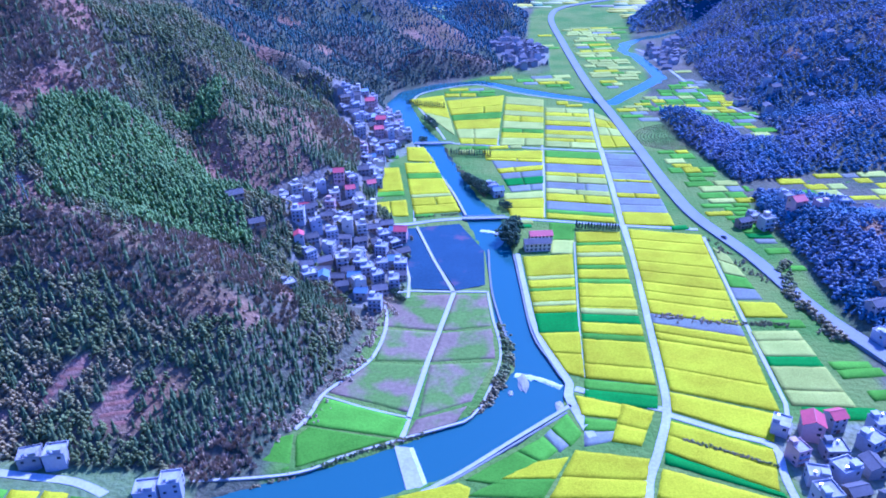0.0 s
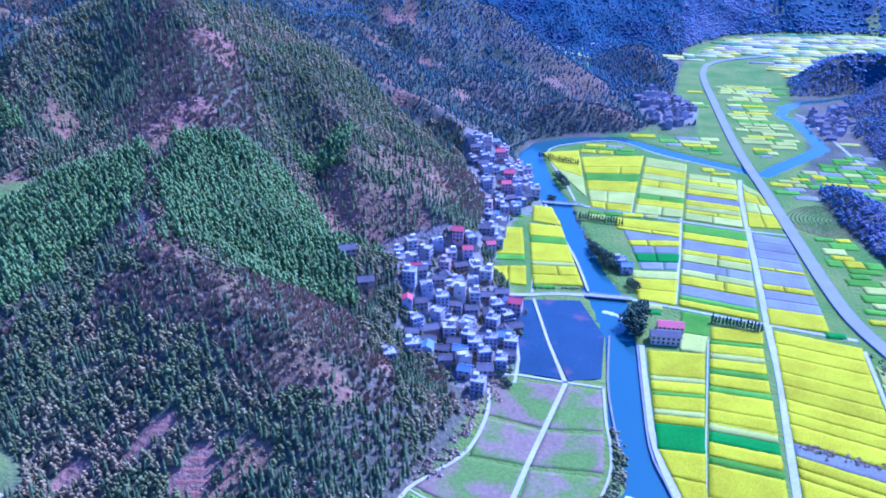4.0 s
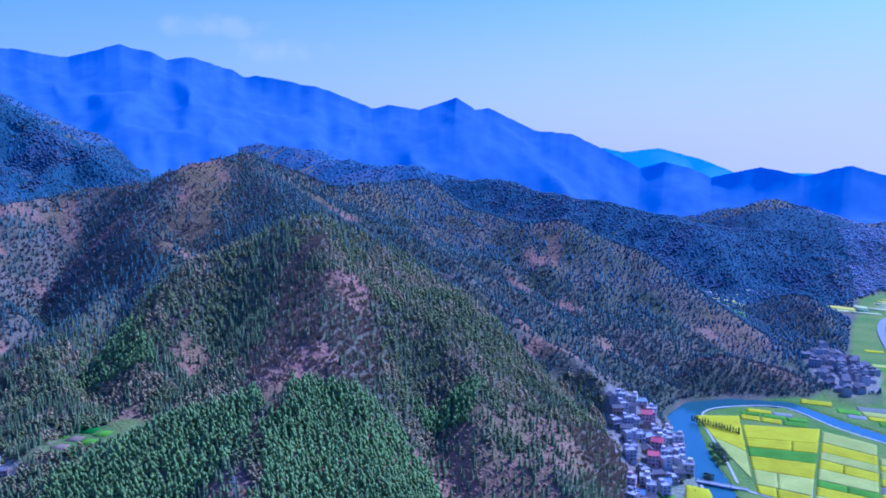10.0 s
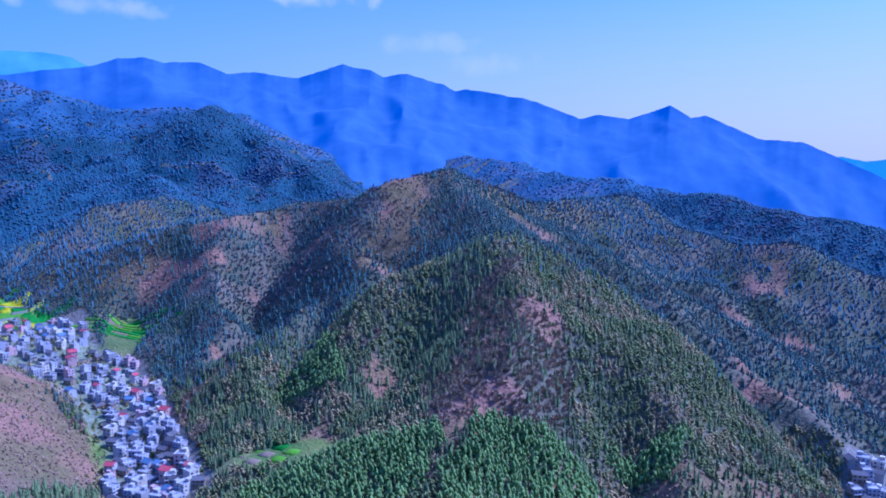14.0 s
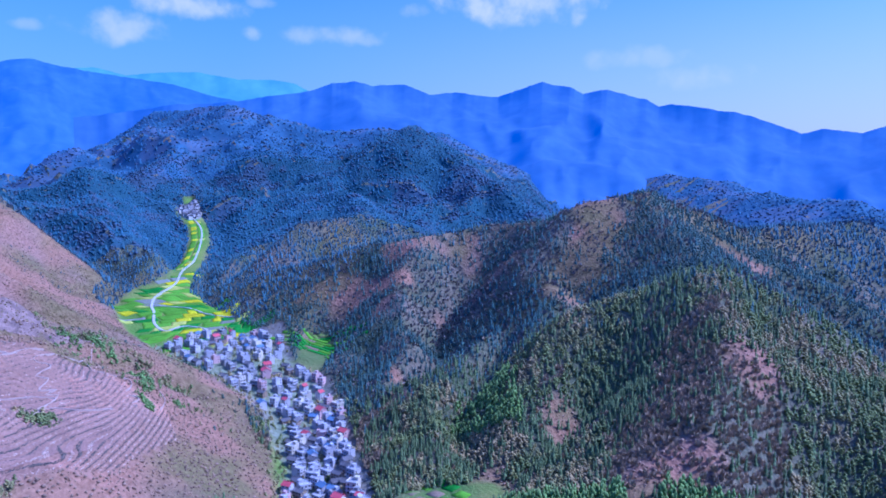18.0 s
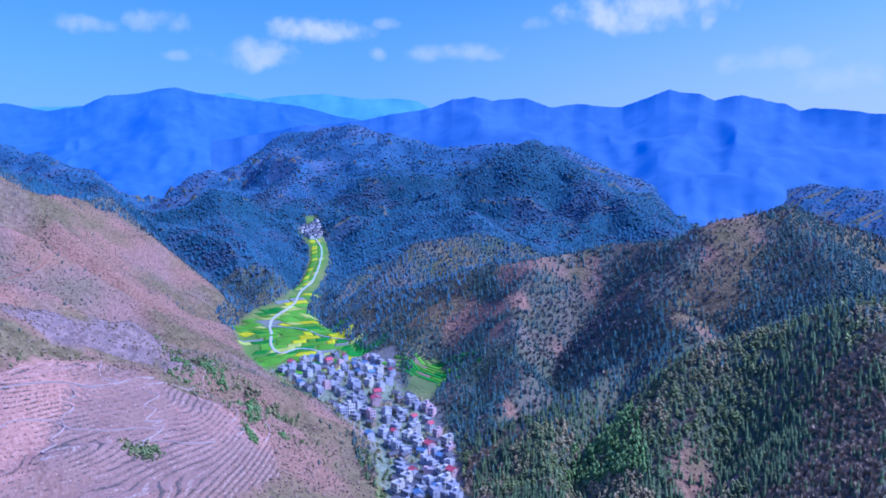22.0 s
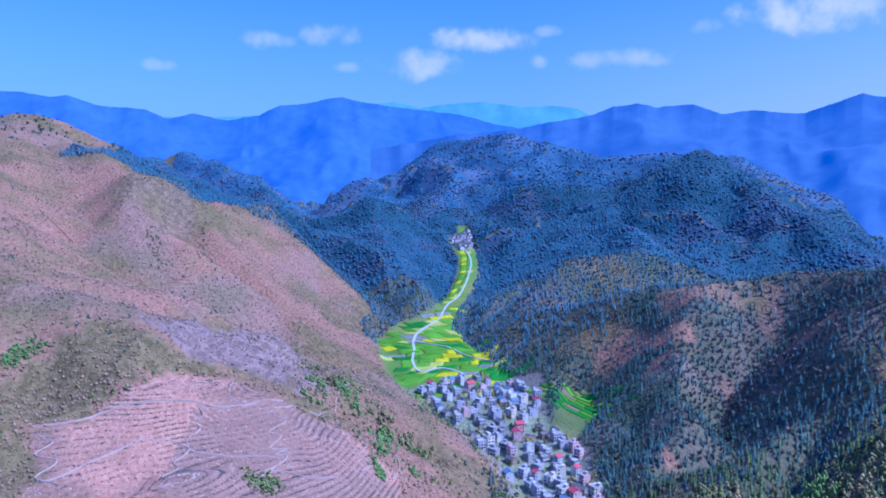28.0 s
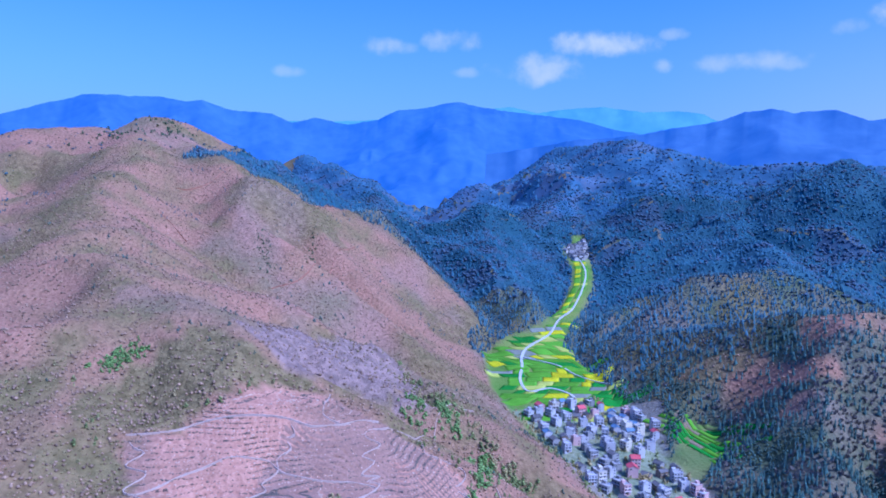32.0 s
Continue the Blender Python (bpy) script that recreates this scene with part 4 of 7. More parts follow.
BLOCKS = [
    ((68.6, 289.1), (101.6, 282.7), (118.6, 434.4), (88.7, 434.0), [(0.08, 'y'), (0.23, 'y'), (0.27, 'g'), (0.34, 'y'), (0.4, 'd'), (0.44, 'p'), (0.45, 'y'), (0.63, 'y'), (0.67, 'g'), (0.75, 'y'), (0.79, 'g'), (0.86, 'y'), (0.9, 'p'), (0.97, 'y'), (1.0, 'g')]),
    ((65.4, 270.2), (97.1, 264.0), (101.0, 280.5), (68.2, 286.9), [(0.55, 'd'), (1.0, 'g')]),
    ((60.1, 293.0), (68.1, 289.1), (72.7, 327.7), (51.0, 327.4), [(0.49, 'y'), (1.0, 'y')]),
    ((50.6, 328.5), (72.5, 328.8), (83.8, 417.9), (51.6, 415.4), [(0.23, 'd'), (0.31, 'y'), (0.36, 'p'), (0.5, 'y'), (0.54, 'g'), (0.65, 'y'), (0.7, 'p'), (1.0, 'y')]),
    ((70.1, 420.1), (83.7, 419.5), (93.4, 464.0), (75.6, 467.6), [(0.43, 'p'), (1.0, 'g')]),
    ((90.1, 435.7), (119.0, 436.1), (121.0, 449.9), (92.1, 451.2), [(1.0, 'y')]),
    ((107.1, 278.2), (151.8, 261.2), (174.8, 442.3), (128.3, 453.2), [(0.24, 'y'), (0.28, 'y'), (0.33, 'y'), (0.39, 's'), (0.59, 'y'), (1.0, 'y')]),
    ((103.7, 262.6), (141.0, 241.3), (149.6, 258.5), (106.6, 275.6), [(1.0, 'y')]),
    ((93.7, 236.4), (131.6, 212.9), (138.7, 236.8), (101.2, 255.7), [(0.5, 'y'), (0.96, 'y'), (1.0, 'g')]),
    ((91.1, 229.0), (132.7, 209.4), (132.6, 211.7), (93.3, 235.0), [(1.0, 'd')]),
    ((83.1, 210.6), (127.0, 193.4), (131.7, 207.1), (89.5, 225.8), [(1.0, 'y')]),
    ((159.4, 265.7), (187.8, 262.5), (188.1, 324.8), (163.9, 324.6), [(0.18, 'p'), (0.49, 'p'), (0.63, 'd'), (1.0, 'p')]),
    ((164.6, 254.2), (196.5, 253.3), (195.0, 261.5), (163.5, 263.2), [(1.0, 'd')]),
    ((166.7, 340.1), (188.9, 339.3), (188.0, 353.7), (168.3, 356.3), [(1.0, 'y')]),
    ((167.5, 359.5), (183.6, 358.9), (182.9, 411.4), (176.9, 423.6), [(0.22, 's'), (0.47, 'g'), (0.73, 'p'), (1.0, 'p')]),
    ((62.0, 261.1), (78.0, 257.9), (80.9, 267.3), (61.7, 274.5), [(1.0, 'y')]),
    ((72.4, 243.9), (83.9, 240.8), (94.3, 261.3), (81.9, 267.3), [(1.0, 'y')]),
    ((59.5, 240.8), (71.7, 244.0), (76.2, 255.6), (62.7, 258.3), [(0.51, 's'), (1.0, 'g')]),
    ((40.8, 211.7), (77.5, 210.8), (84.7, 231.5), (55.3, 237.4), [(0.43, 'y'), (1.0, 'y')]),
    ((8.4, 213.7), (37.5, 211.8), (51.0, 233.5), (37.6, 231.2), [(0.47, 'g'), (1.0, 'y')]),
    ((7.6, 222.3), (25.8, 218.7), (46.9, 237.6), (42.0, 246.6), [(0.65, 'g'), (1.0, 'g')]),
    ((43.4, 247.7), (48.1, 237.6), (52.1, 241.7), (46.4, 251.2), [(1.0, 's')]),
    ((47.2, 252.0), (53.5, 240.9), (59.2, 248.7), (55.0, 261.3), [(1.0, 'g')]),
    ((-20.8, 213.3), (5.8, 201.7), (8.6, 217.3), (4.1, 219.9), [(1.0, 'y')]),
    ((-52.6, 483.2), (-25.1, 483.9), (-27.8, 513.2), (-55.8, 507.0), [(1.0, 'y')]),
    ((-58.6, 520.2), (-29.0, 523.3), (-36.1, 582.8), (-63.9, 581.6), [(0.15, 'g'), (1.0, 'y')]),
    ((-20.6, 486.7), (13.4, 491.2), (-5.4, 592.0), (-31.7, 593.5), [(0.14, 'y'), (0.28, 'y'), (0.34, 'p'), (0.65, 'y'), (0.77, 'g'), (1.0, 'y')]),
    ((-29.0, 600.3), (-5.4, 594.8), (-15.7, 633.7), (-31.2, 634.6), [(1.0, 'y')]),
    ((49.9, 479.4), (72.7, 475.4), (79.1, 524.6), (47.1, 520.6), [(0.73, 'y'), (1.0, 'p')]),
    ((54.2, 525.9), (79.9, 530.3), (89.1, 603.7), (43.6, 596.3), [(0.17, 's'), (0.38, 'd'), (0.56, 's'), (0.71, 'y'), (1.0, 's')]),
    ((39.7, 597.9), (86.7, 589.7), (90.5, 618.3), (37.7, 621.4), [(0.24, 'y'), (1.0, 'y')]),
    ((75.2, 476.3), (122.4, 465.5), (140.2, 609.5), (92.5, 618.2), [(0.06, 'y'), (0.11, 'g'), (0.22, 's'), (0.32, 'y'), (0.39, 'p'), (0.49, 's'), (0.58, 'p'), (0.64, 'y'), (0.78, 's'), (0.88, 'y'), (1.0, 'g')]),
    ((127.7, 462.4), (162.4, 459.0), (171.6, 603.3), (144.1, 609.3), [(0.15, 'y'), (0.33, 's'), (0.39, 'y'), (0.55, 's'), (0.58, 'y'), (1.0, 's')]),
    ((144.2, 624.3), (178.0, 625.4), (168.2, 712.3), (157.9, 732.7), [(0.32, 'y'), (0.56, 'p'), (0.82, 'y'), (1.0, 'p')]),
    ((94.6, 630.3), (139.6, 621.5), (154.0, 743.2), (110.9, 752.4), [(0.13, 'p'), (0.2, 'y'), (0.29, 'p'), (0.4, 'y'), (0.52, 's'), (0.64, 'y'), (0.77, 'p'), (0.87, 'y'), (1.0, 'p')]),
    ((54.0, 635.9), (93.5, 633.5), (113.2, 782.8), (73.2, 799.5), [(0.13, 'p'), (0.23, 'y'), (0.31, 'g'), (0.45, 'p'), (0.57, 'y'), (0.68, 'p'), (0.82, 'y'), (1.0, 'p')]),
    ((18.0, 642.7), (51.4, 636.0), (71.7, 804.3), (6.9, 785.8), [(0.11, 'y'), (0.3, 'p'), (0.49, 'y'), (0.63, 'g'), (0.77, 'y'), (1.0, 'y')]),
    ((-5.5, 714.0), (13.4, 667.8), (4.0, 809.2), (-33.7, 793.3), [(0.38, 'p'), (1.0, 'y')]),
]
for sw, se, ne, nw, cuts in BLOCKS:
    a = 0.0
    rng = np.random.default_rng(int(abs(sw[0] * 31 + sw[1])))
    sw, se, ne, nw = Vector(sw), Vector(se), Vector(ne), Vector(nw)
    mid = (sw + se + ne + nw) / 4
    sw, se, ne, nw = [c + (c - mid).normalized() * 0.9 for c in (sw, se, ne, nw)]
    deep = ((nw + ne) / 2 - (sw + se) / 2).length
    for b, kind in cuts:
        halves = 1 if rng.random() < 0.55 or sw.y < 440 else 2
        # each plot is sown in strips with furrows between
        strips = max(1, int(round((b - a) * deep / rng.uniform(12.0, 24.0)))) if sw.y < 480 else 1
        edges = [a + (b - a) * k / strips for k in range(strips + 1)]
        edges = [e + (rng.uniform(-0.2, 0.2) * (b - a) / strips if 0 < k < strips else 0) for k, e in enumerate(edges)]
        split = 0.35 + 0.3 * rng.random()
        for k in range(halves):
            u0, u1 = (0, 1) if halves == 1 else ((0, split), (split, 1))[k]
            low, high = lambda u: sw.lerp(se, u), lambda u: nw.lerp(ne, u)
            for v0, v1 in zip(edges, edges[1:]):
                plot([low(u0).lerp(high(u0), v0), low(u1).lerp(high(u1), v0), low(u1).lerp(high(u1), v1), low(u0).lerp(high(u0), v1)], kind, 0.05 if strips > 1 else 0.25)
        a = b
# stubble paddies by the wooded hill
for quad in ([(-34, 338), (-3, 332), (4.5, 371), (-34, 370)], [(-1.5, 332), (26, 336), (25, 371), (6.8, 371)], [(-36, 306), (-10.5, 304), (-4, 331), (-33.5, 336)],
             [(-8, 304), (26, 306), (26, 334), (-2, 330.5)], [(-57, 281), (-15, 264), (-10, 302), (-38, 305)], [(-13, 262), (12, 272), (25, 303), (-8, 302)],
             [(-64, 258), (-21, 248), (-17, 260), (-58, 277)], [(-18.5, 247.5), (4, 257), (10, 269), (-14, 260)], [(-112, 222), (-66, 230), (-68, 252), (-84, 247)], [(-64, 231), (-24, 247), (-62, 256.5), (-67, 250)]):
    plot(quad, "w" if quad[0][1] > 240 and quad[0][0] > -60 else "g", 0.25)
# plots past the highway and up the valley
rng = np.random.default_rng(4)
# plots of the side valley
axis = VALLEYS[1][1]
xa = -775.0
while xa > -1085:
    wide, swing = rng.uniform(8, 17), 9 * math.sin(xa * 0.021) + rng.uniform(-2, 2)
    mid_y = np.interp(-xa, [-p[0] for p in axis], [p[1] for p in axis])
    half = np.interp(-xa, [-p[0] for p in axis], [p[3] for p in axis]) + 3
    ya = mid_y - half - rng.uniform(0, 10)
    while ya < mid_y + half - 4:
        deep = rng.uniform(9, 34)
        bend = rng.uniform(-2, 2)
        if not (xa > -800 and ya > mid_y + 10) and ya > mid_y - half - 4:
            plot([(xa - wide + 0.6, ya + swing), (xa, ya + bend), (xa, ya + deep - 0.7 + bend), (xa - wide + 0.6, ya + deep + swing - 0.7)], rng.choice(list("ggggddgdyps")), 0.4, 0.1)
        ya += deep
    xa -= wide
for i in range(26):
    s = i / 26
    xa = -1110 - s * 330
    ya = float(np.interp(-xa, [1100, 1157, 1257, 1360, 1489], [462, 503, 549, 580, 604]))
    for off in (-12, 0):
        plot([(xa - 12, ya + off + 3), (xa, ya + off - 2), (xa - 2, ya + off + 9), (xa - 13, ya + off + 14)], rng.choice(list("ygggpg")), 0.5, 0.1)
for i in range(9):
    xa = -775 + i * 3.0
    while xa < -668 - i * 3:
        wide = rng.uniform(12, 30)
        ya = 458 + i * 5.6 + (xa + 775) * 0.36
        if rng.random() < 0.9:
            plot([(xa, ya), (xa + wide, ya + wide * 0.36), (xa + wide - 1.5, ya + wide * 0.36 + rng.uniform(3.4, 4.6)), (xa - 1.5, ya + rng.uniform(3.4, 4.6))], rng.choice(list("gggdwd")), 0.4, 0.15)
        xa += wide + 0.8
for i in range(3):
    for k in range(3):
        xa, ya = -352 - k * 13, 383 + i * 11 + k * 2
        plot([(xa - 11, ya), (xa, ya + 1), (xa - 1, ya + 9), (xa - 11, ya + 8)], rng.choice(list("gggdw")), 0.6, 0.15)

# small plots below the lane at the foot of the hill
for xa, wide, near, deep, kind in ((-198, 13, 203, 15, "g"), (-184, 11, 202, 13, "g"), (-172, 12, 202, 12, "y"), (-159, 10, 201, 13, "y"), (-148, 9, 200, 12, "g"), (-138, 10, 198, 10, "y"), (-127, 9, 196, 8, "g")):
    plot([(xa, near), (xa + wide, near - 0.6), (xa + wide, near + deep - 0.8), (xa, near + deep)], kind, 0.3, 0.1)

# the rest of the valley floor is cut into plots too
BUSY = [(MAIN, 5), (HIGHWAY, 8)]
rng = np.random.default_rng(8)
y0 = 205.0
while y0 < 1190:
    high = rng.uniform(6.5, 9.0) if y0 < 500 else rng.uniform(8, 14) if y0 < 860 else rng.uniform(11, 17)
    x0, tilt = -62.0 + rng.uniform(0, 8), rng.uniform(-0.06, 0.10)
    while x0 < 345:
        wide = rng.uniform(12, 24) if y0 < 860 else rng.uniform(16, 40)
        deep = high - 0.5
        quad = [(x0, y0), (x0 + wide - 0.6, y0 + tilt * wide), (x0 + wide - 0.6, y0 + tilt * wide + deep), (x0, y0 + deep)]
        x0 += wide
        px = np.array([q[0] for q in quad] + [x0 - wide / 2] * 3)
        py = np.array([q[1] for q in quad] + [y0 + deep / 2, y0 + 1, y0 + deep])
        z = land(px, py)
        if z.max() > (0.5 if px[0] < 185 else 3.0) or z.max() - z.min() > 1.5 or z.min() < -0.1 or along(px, py, RIVER)[0].min() < (17 if y0 < 860 else 11):
            continue
        if any(along(px, py, line)[0].min() < near for line, near in BUSY) or (px[0] < 20 and y0 < 480) or np.hypot(px[4] - 224, y0 - 652) < 48:
            continue
        if any(inside(px, py, [b[0], b[1], b[2], b[3]]).any() for b in BLOCKS) or inside(px, py, [(128, 200), (300, 200), (300, 262), (128, 262)]).any():
            continue
        if inside(px, py, [(48, 420), (80, 420), (80, 458), (48, 458)]).any() or any(inside(px, py, area).any() for area in HOUSE_GROUND[6:]):
            continue
        # Far plots lean to pale crops, their colour standing in for haze and glare.
        kinds = "gggds" if y0 < 460 else "ypgggsy" if y0 < 860 else "ypppyppgs"
        plot(quad, rng.choice(list(kinds)), 0.3, None if z.max() < 0.5 else 0.1)
    y0 += high


# ---- the far end of the valley ----
def patchwork_material():
    """Many far plots in one sheet: random crop colours, the palest painted as hazed rapeseed."""
    m = material("far_plots", (0.3, 0.34, 0.1), 0.9, 0.75, 1.2, 0.3, 0.02)
    nt = m.node_tree
    geo = nt.nodes.new("ShaderNodeNewGeometry")
    ramp = nt.nodes.new("ShaderNodeValToRGB")
    ramp.color_ramp.interpolation = "CONSTANT"
    stops = [(0.0, (0.50, 0.45, 0.05)), (0.3, (0.42, 0.44, 0.16)), (0.5, (0.13, 0.25, 0.06)), (0.66, (0.55, 0.52, 0.36)), (0.82, (0.30, 0.26, 0.22)), (0.92, (0.07, 0.17, 0.07))]
    for k, (at, c) in enumerate(stops):
        e = ramp.color_ramp.elements[k] if k < 2 else ramp.color_ramp.elements.new(at)
        e.position, e.color = at, (*c, 1)
    nt.links.new(geo.outputs["Random Per Island"], ramp.inputs[0])
    scale = [n for n in nt.nodes if n.bl_idname == "ShaderNodeVectorMath"][0]
    nt.links.new(ramp.outputs[0], scale.inputs[0])
    return m


def far_plots():
    rng = np.random.default_rng(77)
    co, faces = [], []
    y0 = 1180.0
    while y0 < 1850:
        deep = rng.uniform(13, 24) * (1 + (y0 - 1180) / 1500)
        x0 = -60.0 if y0 < 1450 else 170.0
        while x0 < 1500:
            wide = rng.uniform(16, 46) * (1 + (y0 - 1180) / 1500)
            px, py = np.array([x0, x0 + wide, x0 + wide, x0]), np.array([y0, y0 + 3, y0 + deep, y0 + deep - 2])
            z = land(px, py)
            if z.max() < 22 and z.max() - z.min() < 5 and z.min() > -0.5 and along(px, py, HIGHWAY)[0].min() > 9 and along(px, py, RIVER)[0].min() > 16 and not (y0 < 1385 and 88 < x0 < 300):
                n = len(co)
                mid = (px.mean(), py.mean())
                for lift, pull in ((-1.5, 0.985), (1.1, 0.95)):
                    co += [(mid[0] + (a - mid[0]) * pull, mid[1] + (b - mid[1]) * pull, c + lift) for a, b, c in zip(px, py, z)]
                faces += [(n + 4, n + 5, n + 6, n + 7)] + [(n + k, n + (k + 1) % 4, n + 4 + (k + 1) % 4, n + 4 + k) for k in range(4)]
            x0 += wide
        y0 += deep
    me = bpy.data.meshes.new("far_fields")
    fill(me, np.array(co), np.array(faces))
    me.materials.append(patchwork_material())
    return tagged(new("far_fields", me), "patchwork of pale yellow and green plots far up the valley", "fields", kind="stuff")


far_plots()


# ---- woods ----
def cone_tree(tiers, points, rng, slim=0.29, droop=0.05):
    """A conifer of ragged tiers, one metre high."""
    co, tri = [], []
    for k in range(tiers):
        base, top = 0.06 + 0.8 * k / tiers, min(1.0, 0.06 + 0.8 * (k + 1.75) / tiers)
        if k == tiers - 1:
            top = 1.0
        r = slim * (1 - 0.78 * k / tiers) * rng.uniform(0.85, 1.15)
        i = len(co)
        co.append((rng.normal(0, 0.01), rng.normal(0, 0.01), top))
        turn = rng.uniform(0, 6)
        for j in range(points):
            a = turn + math.tau * j / points
            f = r * (1.0 if j % 2 else 0.55) * rng.uniform(0.8, 1.2)
            co.append((f * math.cos(a), f * math.sin(a), base + (0 if j % 2 else droop) + rng.normal(0, 0.012)))
        tri += [(i, i + 1 + j, i + 1 + (j + 1) % points) for j in range(points)]
    return np.array(co), np.array(tri)


def lump_tree(lumps, rng, wide=0.34, low=0.15, lean=0.0):
    """A crown of ragged clumps, one metre high."""
    co, tri = [], []
    octa = [(0, 0, 1), (1, 0, 0), (0, 1, 0), (-1, 0, 0), (0, -1, 0), (0, 0, -1)]
    faces = [(0, 1, 2), (0, 2, 3), (0, 3, 4), (0, 4, 1), (5, 2, 1), (5, 3, 2), (5, 4, 3), (5, 1, 4)]
    for k in range(lumps):
        s = (k + 0.5) / lumps
        z = low + (0.95 - low) * s
        r = wide * (1.1 - 0.55 * s) * (1 if lumps == 1 else 0.75)
        a = k * 2.4
        cx, cy = (r * 0.55 * math.cos(a), r * 0.55 * math.sin(a)) if lumps > 1 else (0, 0)
        i = len(co)
        spin = rng.uniform(0, 1.5)
        for p in octa:
            f = rng.uniform(0.75, 1.3)
            x, y = p[0] * math.cos(spin) - p[1] * math.sin(spin), p[0] * math.sin(spin) + p[1] * math.cos(spin)
            co.append((cx + lean * z * z + x * r * f, cy + y * r * f, z + p[2] * (0.5 * (0.95 - low) if lumps == 1 else 0.22) * f))
        tri += [tuple(i + v for v in f) for f in faces]
    return np.array(co), np.array(tri)


def twig_tree(blades, rng, wide=0.38):
    """A bare crown: thin blades fanning up and out, one metre high."""
    co, tri = [], []
    for k in range(blades):
        a, out = rng.uniform(0, math.tau), rng.uniform(0.15, 1.0)
        z0 = rng.uniform(0.1, 0.4)
        tip = np.array([wide * out * math.cos(a), wide * out * math.sin(a), z0 + rng.uniform(0.3, 0.6) * (1.15 - 0.5 * out)])
        foot = np.array([0.35 * tip[0], 0.35 * tip[1], z0])
        b = a + rng.uniform(-1.6, 1.6)
        side = np.array([math.cos(b), math.sin(b), 0]) * rng.uniform(0.09, 0.16)
        i = len(co)
        co += [tuple(foot - side), tuple(foot + side), tuple(tip)]
        tri.append((i, i + 1, i + 2))
    return np.array(co), np.array(tri)


def plant(name, spots, tall, shapes, mat, label, rng, spread=(0.8, 1.25), category="forest", stuff=True):
    """Many trees in one mesh. spots: rows of east, north; tall: heights in metres."""
    if not len(spots):
        return None
    z = land(spots[:, 0], spots[:, 1])
    pick = rng.integers(0, len(shapes), len(spots))
    cos, tris, off = [], [], 0
    for k, (co, tri) in enumerate(shapes):
        w = np.where(pick == k)[0]
        if not len(w):
            continue
        a, s, g = rng.uniform(0, math.tau, len(w)), tall[w], tall[w] * rng.uniform(*spread, len(w))
        c, sn = np.cos(a) * g, np.sin(a) * g
        lean = rng.normal(0, 0.05, (len(w), 2)) * s[:, None]
        x = spots[w, 0][:, None] + c[:, None] * co[:, 0] - sn[:, None] * co[:, 1] + lean[:, :1] * co[:, 2]
        y = spots[w, 1][:, None] + sn[:, None] * co[:, 0] + c[:, None] * co[:, 1] + lean[:, 1:] * co[:, 2]
        h = z[w][:, None] - 0.3 + s[:, None] * co[:, 2]
        cos.append(np.stack([x, y, h], -1).reshape(-1, 3))
        tris.append((tri[None] + (np.arange(len(w)) * len(co))[:, None, None]).reshape(-1, 3) + off)
        off += len(w) * len(co)
    me = bpy.data.meshes.new(name)
    fill(me, np.concatenate(cos), np.concatenate(tris))
    me.materials.append(mat)
    return tagged(new(name, me), label, category, kind="stuff")


BAMBOO_AREAS = [
    [(-258, 458), (-215, 474), (-152, 458), (-112, 428), (-122, 385), (-160, 352), (-205, 372), (-240, 405)],
    [(-335, 345), (-300, 388), (-266, 432), (-245, 395), (-265, 330), (-300, 292)],
    [(-452, 505), (-400, 508), (-382, 472), (-420, 450), (-455, 470)],
    [(-200, 525), (-160, 535), (-150, 505), (-185, 500)],
]
NEST = np.array((-80.0, 180.0))


def wood_spots(near, far, gap, rng):
    """Jittered places between two distances from a point under the flight, on wooded ground in view."""
    x, y = np.meshgrid(np.arange(NEST[0] - far, NEST[0] + min(far, 900), gap), np.arange(NEST[1] - min(far, 700), NEST[1] + far, gap))
    x, y = x.ravel() + rng.uniform(-0.48, 0.48, x.size) * gap, y.ravel() + rng.uniform(-0.48, 0.48, y.size) * gap
    d = np.hypot(x - NEST[0], y - NEST[1]) + rng.normal(0, 26, x.shape)
    turn = np.degrees(np.arctan2(-(x - NEST[0]), y - NEST[1]))
    k = (d >= near) & (d < far) & (turn > -78) & (turn < 124)
    x, y = x[k], y[k]
    h = land(x, y)
    brown, clear, meadow = covers(x, y, h)
    k = (h > 1.2) & (meadow < 0.35) & (clear < 0.5)
    for area in HOUSE_GROUND:
        k &= ~inside(x, y, area)
    for line in (HIGHWAY,):
        k &= along(x, y, line)[0] > 12
    return np.stack([x, y], -1)[k], h[k], brown[k]


